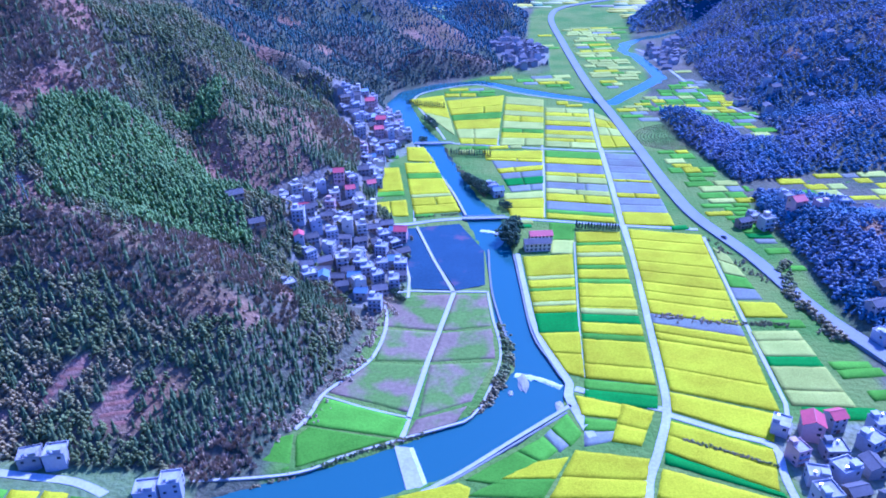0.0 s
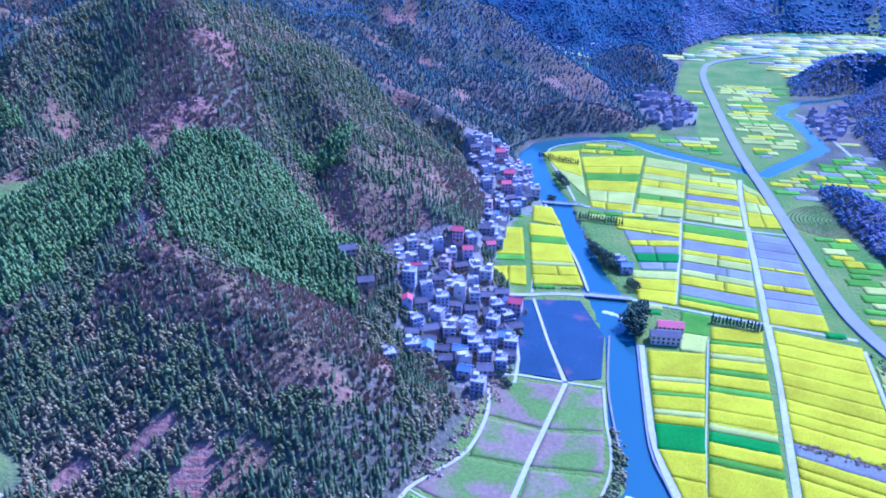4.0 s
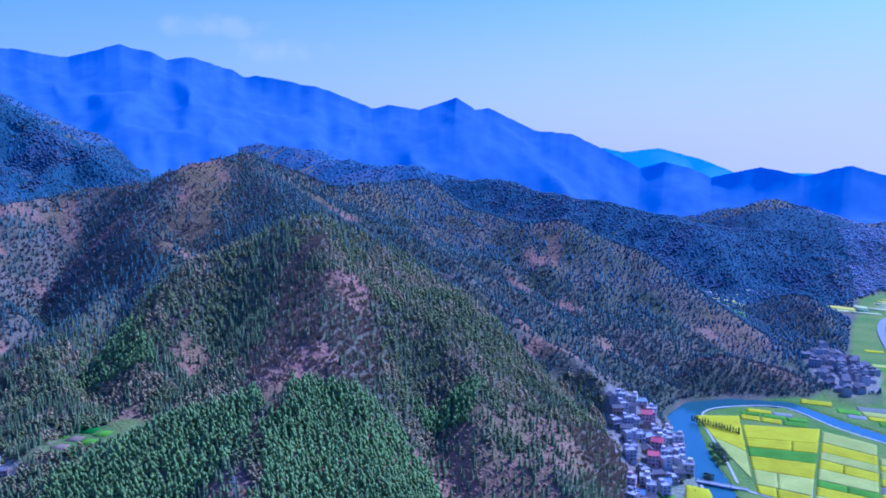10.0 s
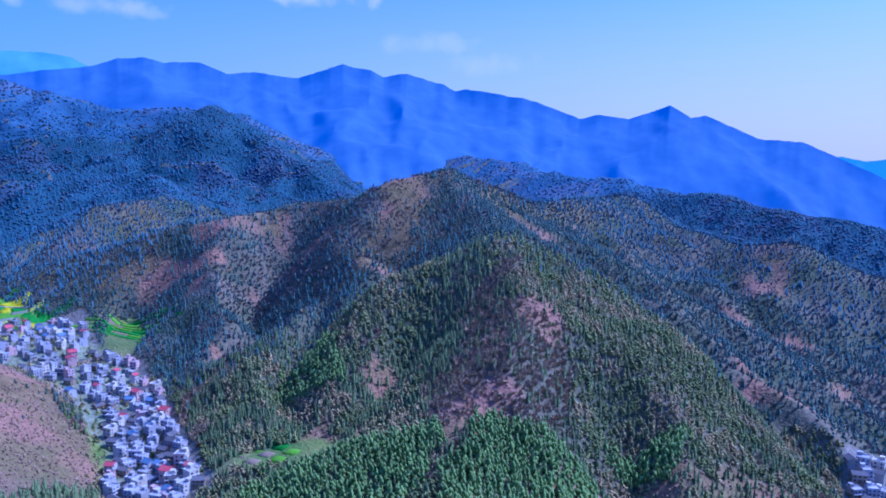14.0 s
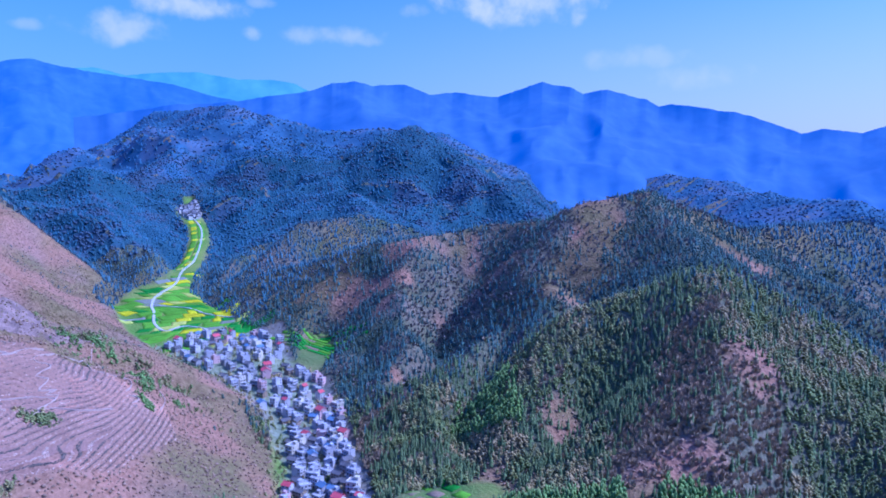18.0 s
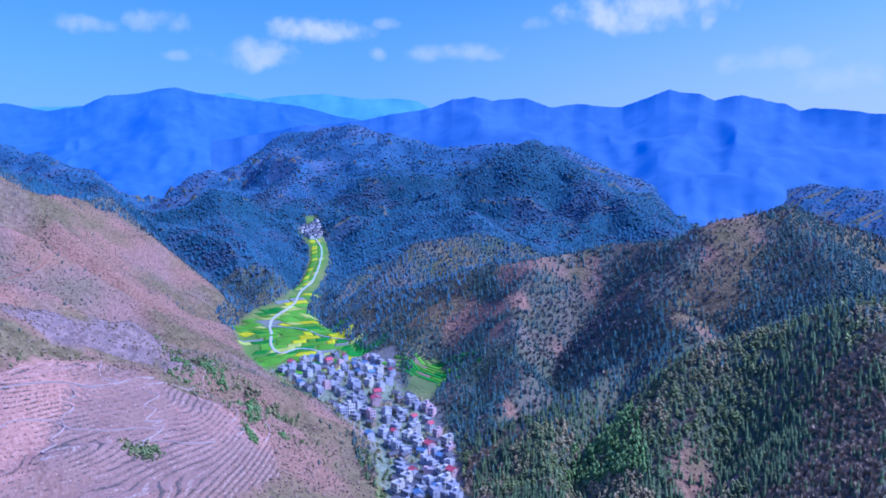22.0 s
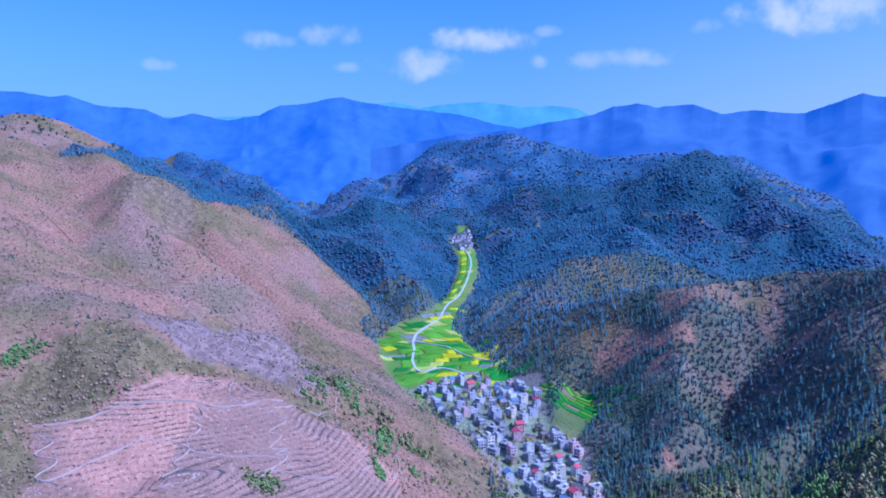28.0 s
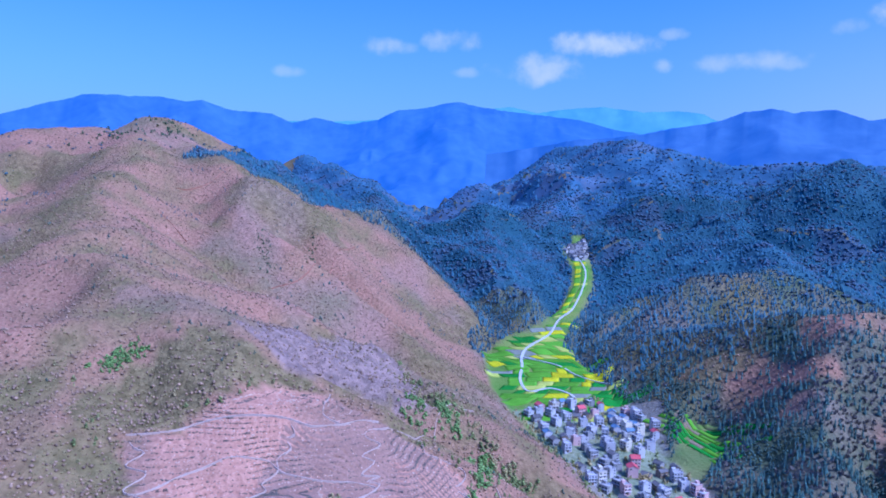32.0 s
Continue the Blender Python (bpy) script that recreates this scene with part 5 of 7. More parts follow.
def sow(near, far, gap, conifer, bamboo, leafy, bare, scrub, seed, size, mats):
    rng = np.random.default_rng(seed)
    spots, h, brown = wood_spots(near, far, gap, rng)
    x, y = spots.T
    mixed = 0.8 * fractal(x, y, 130, 3, 21) + 0.6 * fractal(x, y, 30, 2, 25)
    patchy = 0.8 * fractal(x, y, 80, 3, 31) + 0.6 * fractal(x, y, 24, 2, 29)
    grove = np.zeros(len(x), bool)
    for area in BAMBOO_AREAS:
        grove |= inside(x + 34 * patchy, y + 30 * mixed, area)
    chance = rng.random(len(x))
    grove &= chance < np.where(patchy > 0.3, 0.5, 0.9)
    open_ground = (brown > 0.5) & ~grove & ((chance < 0.7) | ((y < 400) & (x < -380)))
    # leafless brush on the sunny crests
    crests = [along(x, y, line)[0] for line in (
        [(-815, 540, 0), (-730, 572, 0), (-655, 612, 0), (-600, 640, 0)],
        [(-585, 800, 0), (-560, 705, 0), (-535, 640, 0)],
        [(-290, 585, 0), (-262, 500, 0), (-252, 440, 0)],
        [(-110, 560, 0), (-80, 640, 0), (-110, 740, 0)],
    )]
    pale = np.minimum.reduce(crests) < 40
    bare_wood = ((mixed > (0.12 if near < 500 else 0.15)) | (pale & (mixed > -0.14))) & ~grove & ~open_ground
    leaf_wood = ((patchy > (-0.08 if near < 500 else 0.07)) | ((x > 195) & (patchy > -0.12))) & ~grove & ~open_ground & ~bare_wood
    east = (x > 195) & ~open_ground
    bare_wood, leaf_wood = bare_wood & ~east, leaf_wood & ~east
    cone = ~grove & ~open_ground & ~bare_wood & ~leaf_wood & ~east
    stray = leaf_wood & (chance > 0.78)
    cone, leaf_wood = cone | stray, leaf_wood & ~stray
    swap = chance < (0.14 if near < 500 else 0.26)
    cone, bare_wood = (cone & ~swap) | (bare_wood & swap), (bare_wood & ~swap) | (cone & swap)
    shrub = open_ground & (patchy + 0.3 * mixed > 0.2) & (chance < np.where(x < -430, 0.10, 0.4)) & (near < 1200)
    open_ground &= ~shrub
    drop = open_ground & (rng.random(len(x)) > (0.75 if near < 900 else 0.5))
    open_ground &= ~drop
    for name, mask, shapes, mat, label, lo, hi, width in (
        ("conifer_forest", cone, conifer, mats[0], "dark green conifer forest on a steep hillside", 4.5, 9.0, (0.8, 1.25)),
        ("bamboo_grove", grove, bamboo, mats[1], "bright green feathery bamboo grove on a slope", 6.0, 9.5, (0.8, 1.2)),
        ("broadleaf_wood", leaf_wood, leafy, mats[2], "mixed olive green broadleaf wood", 2.6, 5.6, (0.85, 1.35)),
        ("mixed_wood", east, leafy, EAST_WOOD, "mixed wood beyond the highway, paled with painted blue haze", 2.6, 6.0, (1.2, 1.8)),
        ("bare_wood", bare_wood, bare, mats[3], "leafless grey-brown winter wood", 3.4, 6.4, (0.9, 1.4)),
        ("green_shrubs", shrub, leafy, mats[2], "olive green shrubs dotted over a bare slope", 1.6, 4.0, (1.0, 1.5)),
        ("dry_scrub", open_ground, scrub, mats[4], "dry tan scrub on bare slopes", 0.7, 2.2, (1.0, 1.8)),
    ):
        n, broad = int(mask.sum()), 1.0 if near < 900 else 1.5
        tall = rng.uniform(lo, hi, n) * size * (1 if name != "dry_scrub" else 1.0)
        plant(name, spots[mask], tall, shapes, mat, label, rng, (width[0] * broad, width[1] * broad))


# Woods by distance: the colours shift to blue, painting air haze onto leaves.
FAR_CONIFER = material("hazed_far_conifer", (0.016, 0.080, 0.130), 0.9, 0.7, 1.35, 0.03, 0.006, island=0.15, hue=(0.03, 0.012, 0.0))
FAR_BARE = material("hazed_far_twigs", (0.058, 0.088, 0.128), 0.9, 0.7, 1.3, 0.03, 0.006, island=0.12)
# Haze blue, and shade between crowns, both put into the canopy sheet's colour.
UNDERWOOD = material("hazed_shaded_underwood", (0.017, 0.070, 0.100), 0.95, 0.7, 1.3, 0.03, 0.006, hue=(0.02, 0.008, 0.0))
# Glare and haze over the eastern hills are painted into this leaf colour.
EAST_WOOD = material("hazed_mixed_wood", (0.13, 0.20, 0.27), 0.85, 0.65, 1.4, 0.1, 0.012, island=0.3, hue=(0.07, 0.01, 0.0), spots=True)
NORTH_CONIFER = material("hazed_north_conifer", (0.036, 0.100, 0.135), 0.9, 0.7, 1.35, 0.05, 0.008, island=0.2, hue=(0.03, 0.012, 0.0))
NORTH_BARE = material("hazed_north_twigs", (0.085, 0.112, 0.135), 0.9, 0.7, 1.3, 0.05, 0.008, island=0.15)
DISTANT = material("hazed_distant_woods", (0.030, 0.095, 0.165), 0.95, 0.7, 1.3, 0.03, 0.006, island=0.12, hue=(0.025, 0.008, 0.0))
MID_CONIFER = material("hazed_mid_conifer", (0.050, 0.100, 0.094), 0.85, 0.65, 1.4, 0.1, 0.01, island=0.2)
MID_LEAF = material("hazed_mid_broadleaf", (0.070, 0.115, 0.095), 0.85, 0.65, 1.4, 0.1, 0.01, island=0.2)
MID_BARE = material("hazed_mid_twigs", (0.195, 0.172, 0.155), 0.9, 0.7, 1.3, 0.1, 0.01, island=0.18)
shape_rng = np.random.default_rng(11)
many = lambda make, n: [make() for _ in range(n)]
sow(0, 520, 2.8, many(lambda: cone_tree(3, 8, shape_rng, 0.20), 6), many(lambda: lump_tree(5, shape_rng, 0.21, 0.12, 0.12), 6),
    many(lambda: lump_tree(5, shape_rng, 0.36, 0.1), 6), many(lambda: twig_tree(20, shape_rng, 0.34), 6), many(lambda: lump_tree(1, shape_rng, 0.5, 0.0), 4), 1, 1.0, (CONIFER, BAMBOO, BROADLEAF, BARE, SCRUB))
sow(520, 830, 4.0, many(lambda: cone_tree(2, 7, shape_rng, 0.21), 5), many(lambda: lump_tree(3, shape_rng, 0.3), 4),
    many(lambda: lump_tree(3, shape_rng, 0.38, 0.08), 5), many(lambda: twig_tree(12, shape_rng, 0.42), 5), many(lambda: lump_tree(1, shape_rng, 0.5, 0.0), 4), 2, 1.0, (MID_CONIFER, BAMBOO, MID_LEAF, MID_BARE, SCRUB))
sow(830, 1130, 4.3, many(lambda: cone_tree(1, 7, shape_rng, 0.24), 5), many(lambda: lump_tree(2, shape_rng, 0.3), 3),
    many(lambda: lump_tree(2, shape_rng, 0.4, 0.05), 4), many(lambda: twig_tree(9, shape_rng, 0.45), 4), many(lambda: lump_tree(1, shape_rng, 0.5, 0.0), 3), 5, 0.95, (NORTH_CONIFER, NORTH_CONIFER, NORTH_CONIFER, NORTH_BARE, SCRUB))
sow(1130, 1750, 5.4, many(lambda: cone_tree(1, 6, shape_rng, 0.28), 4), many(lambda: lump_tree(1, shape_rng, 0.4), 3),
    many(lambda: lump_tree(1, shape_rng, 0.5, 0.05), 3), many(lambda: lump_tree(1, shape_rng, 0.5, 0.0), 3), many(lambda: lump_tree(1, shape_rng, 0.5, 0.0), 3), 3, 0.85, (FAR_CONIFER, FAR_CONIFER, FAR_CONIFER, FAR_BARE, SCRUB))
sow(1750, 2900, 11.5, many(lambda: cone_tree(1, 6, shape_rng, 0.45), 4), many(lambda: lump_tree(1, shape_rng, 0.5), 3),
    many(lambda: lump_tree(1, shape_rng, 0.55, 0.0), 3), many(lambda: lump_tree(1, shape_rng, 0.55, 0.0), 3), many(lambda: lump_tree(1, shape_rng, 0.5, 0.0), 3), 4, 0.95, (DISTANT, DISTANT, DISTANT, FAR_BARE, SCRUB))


def canopy(name, x0, x1, y0, y1, gap, near, far, mat, label):
    """The closed roof of a far wood: a bumpy sheet a few metres over the ground, sunk where no trees grow."""
    xs, ys = np.arange(x0, x1, gap), np.arange(y0, y1, gap)
    gx, gy = np.meshgrid(xs, ys)
    rng = np.random.default_rng(12)
    gx, gy = gx + rng.uniform(-0.3, 0.3, gx.shape) * gap, gy + rng.uniform(-0.3, 0.3, gy.shape) * gap
    h = land(gx, gy)
    brown, clear, meadow = covers(gx, gy, h)
    wooded = (h > 4) & (meadow < 0.05) & (brown < 0.3) & (np.hypot(gx - NEST[0], gy - NEST[1]) > near) & (np.hypot(gx - NEST[0], gy - NEST[1]) < far)
    for area in HOUSE_GROUND:
        wooded &= ~inside(gx, gy, area)
    z = np.where(wooded, h + 1.0 + rng.uniform(-0.8, 0.8, h.shape), h - 4)
    me = bpy.data.meshes.new(name)
    n, m = gx.shape
    i = (np.arange(n - 1)[:, None] * m + np.arange(m - 1)[None, :]).ravel()
    quads = np.stack([i, i + 1, i + 1 + m, i + m], -1)
    keep = wooded.ravel()[quads].any(1)
    fill(me, np.stack([gx, gy, z], -1).reshape(-1, 3), quads[keep])
    me.materials.append(mat)
    bare = step(0.10, 0.20, 0.8 * fractal(gx, gy, 130, 3, 21) + 0.6 * fractal(gx, gy, 30, 2, 25))
    me.attributes.new("bare", "FLOAT", "POINT").data.foreach_set("value", np.ascontiguousarray(bare.ravel(), np.float32))
    return tagged(new(name, me), label, "forest", kind="stuff")


def stands(mat, colour):
    """Leafless stands mixed into a closed wood, by the share stored on its points."""
    nt = mat.node_tree
    scale = [n for n in nt.nodes if n.bl_idname == "ShaderNodeVectorMath"][0]
    old = scale.inputs[0].links[0].from_socket
    share = nt.nodes.new("ShaderNodeAttribute")
    share.attribute_name = "bare"
    mix = nt.nodes.new("ShaderNodeMix")
    mix.data_type = "RGBA"
    mix.inputs[7].default_value = (*colour, 1)
    nt.links.new(share.outputs["Fac"], mix.inputs[0])
    nt.links.new(old, mix.inputs[6])
    nt.links.new(mix.outputs[2], scale.inputs[0])


# The leafless tints carry the painted blue haze as well.
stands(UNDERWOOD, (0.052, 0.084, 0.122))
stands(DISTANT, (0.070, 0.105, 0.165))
canopy("far_canopy", -1900, -700, -100, 2000, 7.0, 1120, 1660, UNDERWOOD, "closed dark forest on the far hills, tinted with blue haze")
canopy("far_canopy", -2700, -700, -100, 2100, 9.0, 1650, 9000, DISTANT, "closed forest on the farthest wooded hills, tinted with blue haze")
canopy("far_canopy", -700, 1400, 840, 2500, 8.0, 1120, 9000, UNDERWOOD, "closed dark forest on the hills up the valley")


# ---- houses ----
def part(name, bm, mat, parent, label=""):
    me = bpy.data.meshes.new(name)
    bm.to_mesh(me)
    bm.free()
    me.materials.append(mat)
    ob = new(name, me)
    ob.parent = parent
    return tagged(ob, label)


def box(bm, x0, y0, z0, x1, y1, z1):
    v = [bm.verts.new(p) for p in ((x0, y0, z0), (x1, y0, z0), (x1, y1, z0), (x0, y1, z0), (x0, y0, z1), (x1, y0, z1), (x1, y1, z1), (x0, y1, z1))]
    for f in ((3, 2, 1, 0), (4, 5, 6, 7), (0, 1, 5, 4), (1, 2, 6, 5), (2, 3, 7, 6), (3, 0, 4, 7)):
        bm.faces.new([v[i] for i in f])
    return bm


def boxes(*rows):
    bm = bmesh.new()
    for row in rows:
        box(bm, *row)
    return bm


def gable(w, d, z, rise, over=0.5, thick=0.22):
    """Two slopes with thickness over a w by d plan, ridge along x."""
    bm = bmesh.new()
    for side in (1, -1):
        a = [(-w / 2 - over, side * (d / 2 + over), z - rise * over / (d / 2)), (w / 2 + over, side * (d / 2 + over), z - rise * over / (d / 2)), (w / 2 + over, 0, z + rise), (-w / 2 - over, 0, z + rise)]
        low = [bm.verts.new(p) for p in a]
        up = [bm.verts.new((p[0], p[1], p[2] + thick)) for p in a]
        for f in ([low[i] for i in (3, 2, 1, 0)], up, *[[low[i], low[(i + 1) % 4], up[(i + 1) % 4], up[i]] for i in range(4)]):
            bm.faces.new(f)
    bmesh.ops.recalc_face_normals(bm, faces=bm.faces)
    return bm


RENDER = {
    "white": material("white_render", (0.46, 0.44, 0.46), 0.85, 0.82, 1.1, 0.9, 0.12, tint=0.12),
    "grey": material("grey_cement_render", (0.28, 0.27, 0.27), 0.9, 0.8, 1.12, 0.9, 0.12, tint=0.18),
    "pink": material("pink_tiled_wall", (0.55, 0.36, 0.34), 0.75, 0.85, 1.1, 0.9, 0.12, tint=0.12),
    "cream": material("cream_tiled_wall", (0.58, 0.52, 0.42), 0.75, 0.85, 1.1, 0.9, 0.12, tint=0.12),
    "brick": material("red_brick_wall", (0.34, 0.14, 0.10), 0.9, 0.8, 1.15, 1.6, 0.15, tint=0.12),
    "earth": material("brown_earth_wall", (0.30, 0.22, 0.15), 0.95, 0.8, 1.15, 0.9, 0.12, tint=0.15),
}
ROOFS = {
    "slab": material("weathered_concrete_roof", (0.38, 0.36, 0.37), 0.9, 0.7, 1.15, 0.6, 0.15, tint=0.2),
    "tile": material("grey_clay_tiles", (0.13, 0.12, 0.125), 0.85, 0.75, 1.2, 1.4, 0.15, tint=0.2, bump=0.4, bump_scale=4.0),
    "red": material("red_metal_sheet", (0.50, 0.085, 0.10), 0.5, 0.85, 1.1, 0.8, 0.15, tint=0.1),
    "blue": material("blue_metal_sheet", (0.14, 0.21, 0.31), 0.5, 0.85, 1.1, 0.8, 0.15, tint=0.1),
}
PANE = material("dark_window_pane", (0.035, 0.045, 0.06), 0.15, 0.8, 1.2, 1.0, 0.2, tint=0.2)
DOOR = material("brown_metal_door", (0.14, 0.08, 0.055), 0.6, 0.8, 1.2, 1.0, 0.2)
TANK = material("steel_water_tank", (0.55, 0.56, 0.58), 0.35, 0.9, 1.1, 2.0, 0.3, metal=0.7)


def window_mesh():
    bm = boxes((-0.75, -0.04, -0.7, 0.75, 0.04, 0.7))
    me = bpy.data.meshes.new("window")
    bm.to_mesh(me)
    bm.free()
    me.materials.append(PANE)
    return me


WINDOW = window_mesh()


def house(w, d, floors, wall, roof, seed, label, storey=3.1, bays=3):
    """A village house: walls, floor bands, roof, door, windows, and on flat roofs a stair head."""
    rng = random.Random(seed)
    root = new("house")
    h = floors * storey
    bm = boxes((-w / 2, -d / 2, -4.0, w / 2, d / 2, h))
    if roof in ("tile", "red", "blue"):
        for s in (1, -1):
            tri = [bm.verts.new(p) for p in ((s * w / 2, -d / 2, h), (s * w / 2, d / 2, h), (s * w / 2, 0, h + d * 0.26))]
            bm.faces.new(tri if s > 0 else tri[::-1])
    part("wall", bm, RENDER[wall], root)
    if roof == "slab":
        part("roof", boxes((-w / 2 + 0.2, -d / 2 + 0.2, h, w / 2 - 0.2, d / 2 - 0.2, h + 0.12)), ROOFS["slab"], root)
        part("parapet", boxes((-w / 2 - 0.15, -d / 2 - 0.15, h - 0.1, w / 2 + 0.15, -d / 2 + 0.1, h + 0.95), (-w / 2 - 0.15, d / 2 - 0.1, h - 0.1, w / 2 + 0.15, d / 2 + 0.15, h + 0.95),
                              (-w / 2 - 0.15, -d / 2 + 0.1, h - 0.1, -w / 2 + 0.1, d / 2 - 0.1, h + 0.95), (w / 2 - 0.1, -d / 2 + 0.1, h - 0.1, w / 2 + 0.15, d / 2 - 0.1, h + 0.95)), RENDER[wall], root)
        x = rng.choice((-1, 1)) * w * 0.22
        part("stair_head", boxes((x - 1.6, d / 2 - 3.4, h + 0.12, x + 1.6, d / 2 - 0.3, h + 2.7), (x - 1.9, d / 2 - 3.7, h + 2.7, x + 1.9, d / 2 - 0.1, h + 2.9)), RENDER[wall], root)
        if rng.random() < 0.6:
            bm = bmesh.new()
            bmesh.ops.create_cone(bm, cap_ends=True, segments=10, radius1=0.7, radius2=0.7, depth=1.6, matrix=Matrix.Translation((-x, d / 4, h + 1.0)))
            part("water_tank", bm, TANK, root, "steel rooftop water tank")
    else:
        part("roof", gable(w, d, h, d * 0.26), ROOFS[roof], root)
        part("ridge", boxes((-w / 2 - 0.5, -0.18, h + d * 0.26 + 0.12, w / 2 + 0.5, 0.18, h + d * 0.26 + 0.42)), ROOFS[roof], root)
    part("floor_band", boxes(*[(-w / 2 - 0.12, -d / 2 - (1.1 if k and roof == "slab" else 0.12), k * storey - 0.12, w / 2 + 0.12, -d / 2 - 0.003, k * storey + 0.12) for k in range(1, floors)] or [(-w / 2 - 0.1, -d / 2 - 0.1, -0.1, w / 2 + 0.1, -d / 2 - 0.003, 0.15)]), RENDER["white" if wall != "white" else "grey"], root)
    part("door", boxes((-1.1, -d / 2 - 0.05, -0.3, 1.1, -d / 2 - 0.004, 2.3)), DOOR, root)
    for k in range(floors):
        for side, n, half, out in ((0, bays, w, d / 2), (1, max(1, bays - 1), w, d / 2), (2, 2, d, w / 2), (3, 2, d, w / 2)):
            for i in range(n):
                if (side == 0 and k == 0 and i == n // 2) or (side > 1 and (i or rng.random() < 0.3)) or (side == 1 and (k == 0 or rng.random() < 0.4)):
                    continue
                u, z = -half / 2 + half * (i + 0.5) / n, k * storey + 1.7
                win = new("window", WINDOW)
                win.parent = root
                win.matrix_basis = {0: pose(u, -out, z), 1: pose(u, out, z), 2: pose(out, u, z, 0, 0, 90), 3: pose(-out, u, z, 0, 0, 90)}[side]
    return tagged(root, label, "house", "village houses")


KINDS = [
    (9.5, 9, 3, "white", "slab", "white three-storey village house with a flat roof", 3),
    (8, 10, 3, "white", "slab", "tall white three-storey house with a flat roof", 2),
    (10, 9, 2, "grey", "slab", "grey cement two-storey house with a flat roof", 3),
    (8.5, 9, 3, "cream", "slab", "cream tiled three-storey house with a flat roof", 2),
    (10, 8.5, 2, "grey", "tile", "grey two-storey house with a dark tiled gable roof", 3),
    (11, 8, 2, "earth", "tile", "old brown earth-walled house with a dark tiled roof", 3),
    (9, 9, 3, "pink", "red", "pink three-storey house with a red metal roof", 3),
    (9, 8, 2, "white", "blue", "white two-storey house with a blue metal roof", 2),
    (7.5, 9, 3, "pink", "slab", "tall narrow pink house with a flat roof", 2),
    (9, 8, 2, "white", "slab", "low white house with a flat concrete roof", 3),
    (8, 8, 3, "white", "red", "white house with a bright red metal roof", 2),
    (10, 8, 1, "earth", "tile", "single-storey old house with a dark tiled roof", 2),
]
PROTOS = [house(w, d, n, wall, roof, 20 + i, label, bays=bays) for i, (w, d, n, wall, roof, label, bays) in enumerate(KINDS)]
used = set()


def settle(kind, x, y, turn, size=1.0, z=None):
    """Stand a house of that kind on the ground."""
    if z is None:
        px, py = np.array([x - 4, x + 4, x, x, x]), np.array([y, y, y - 4, y + 4, y])
        z = float(land(px, py).mean())
    m = pose(x, y, z, 0, 0, turn) @ Matrix.Scale(size, 4)
    if kind not in used:
        used.add(kind)
        PROTOS[kind].matrix_basis = m
        return PROTOS[kind]
    return copy_thing(PROTOS[kind], m)


def village(area, gap, turn, seed, weights, keep=1.0, most=200, size=1.0):
    """Houses packed into a plan outline, set to the lanes with small swings."""
    rng = random.Random(seed)
    xs, ys = [p[0] for p in area], [p[1] for p in area]
    placed = []
    for _ in range(6000):
        x, y = rng.uniform(min(xs), max(xs)), rng.uniform(min(ys), max(ys))
        if not inside(np.array([x]), np.array([y]), area)[0] or any((x - a) ** 2 + (y - b) ** 2 < gap**2 for a, b in placed):
            continue
        if rng.random() > keep:
            continue
        placed.append((x, y))
        if len(placed) >= most:
            break
    for x, y in placed:
        t = (turn(x, y) if callable(turn) else turn) + rng.choice((0, 0, 0, 90, 180)) + rng.gauss(0, 13)
        settle(rng.choices(range(len(KINDS)), weights)[0], x, y, t, size * rng.uniform(0.93, 1.07))


WEIGHTS = [5, 2, 4, 3, 5, 3, 2, 1, 2, 4, 1, 2]
RICH = [5, 3, 4, 3, 4, 3, 2, 2, 2, 3.5, 1.5, 1.5]
village([(-116, 470), (-96, 494), (-66, 516), (-52, 470), (-26, 452), (-25, 384), (-40, 352), (-62, 372), (-86, 386), (-92, 420)], 8.8, 12, 1, WEIGHTS, most=88, size=0.9)
village([(-66, 596), (-52, 596), (-50, 522), (-62, 522)], 9.5, 8, 2, WEIGHTS, most=12)
village([(-98, 690), (-74, 745), (-44, 722), (-28, 650), (-48, 600), (-78, 640)], 9.6, 20, 3, RICH, most=62)
village([(-380, 322), (-380, 362), (-500, 412), (-555, 438), (-560, 392), (-500, 370), (-420, 322)], 7.7, 20, 4, RICH, most=98, size=0.84)
village([(-555, 438), (-640, 462), (-700, 455), (-780, 485), (-812, 440), (-800, 362), (-700, 376), (-600, 392), (-560, 392)], 8.6, 15, 5, RICH, 0.95, most=108, size=0.85)
village([(142, 200), (146, 250), (168, 256), (190, 246), (196, 200)], 11.5, 5, 7, RICH, most=16)
village([(222, 300), (232, 345), (262, 350), (270, 300)], 13, 20, 8, RICH, most=11)
village([(205, 455), (240, 480), (285, 470), (280, 440), (225, 448)], 13, 10, 9, WEIGHTS, most=9)
settle(5, -126, 410, 28, 1.05)
settle(11, -113, 402, 24)
settle(9, -78, 372, 20)
settle(2, -86, 352, 30, 0.9)
settle(0, -110, 217, 188)
settle(9, -119, 214, 188)
settle(2, -171, 229, 196)
settle(9, -160, 229, 190)
for i, p in enumerate(PROTOS):
    if i not in used:
        settle(i, 250 + 14 * i, 470, 10)


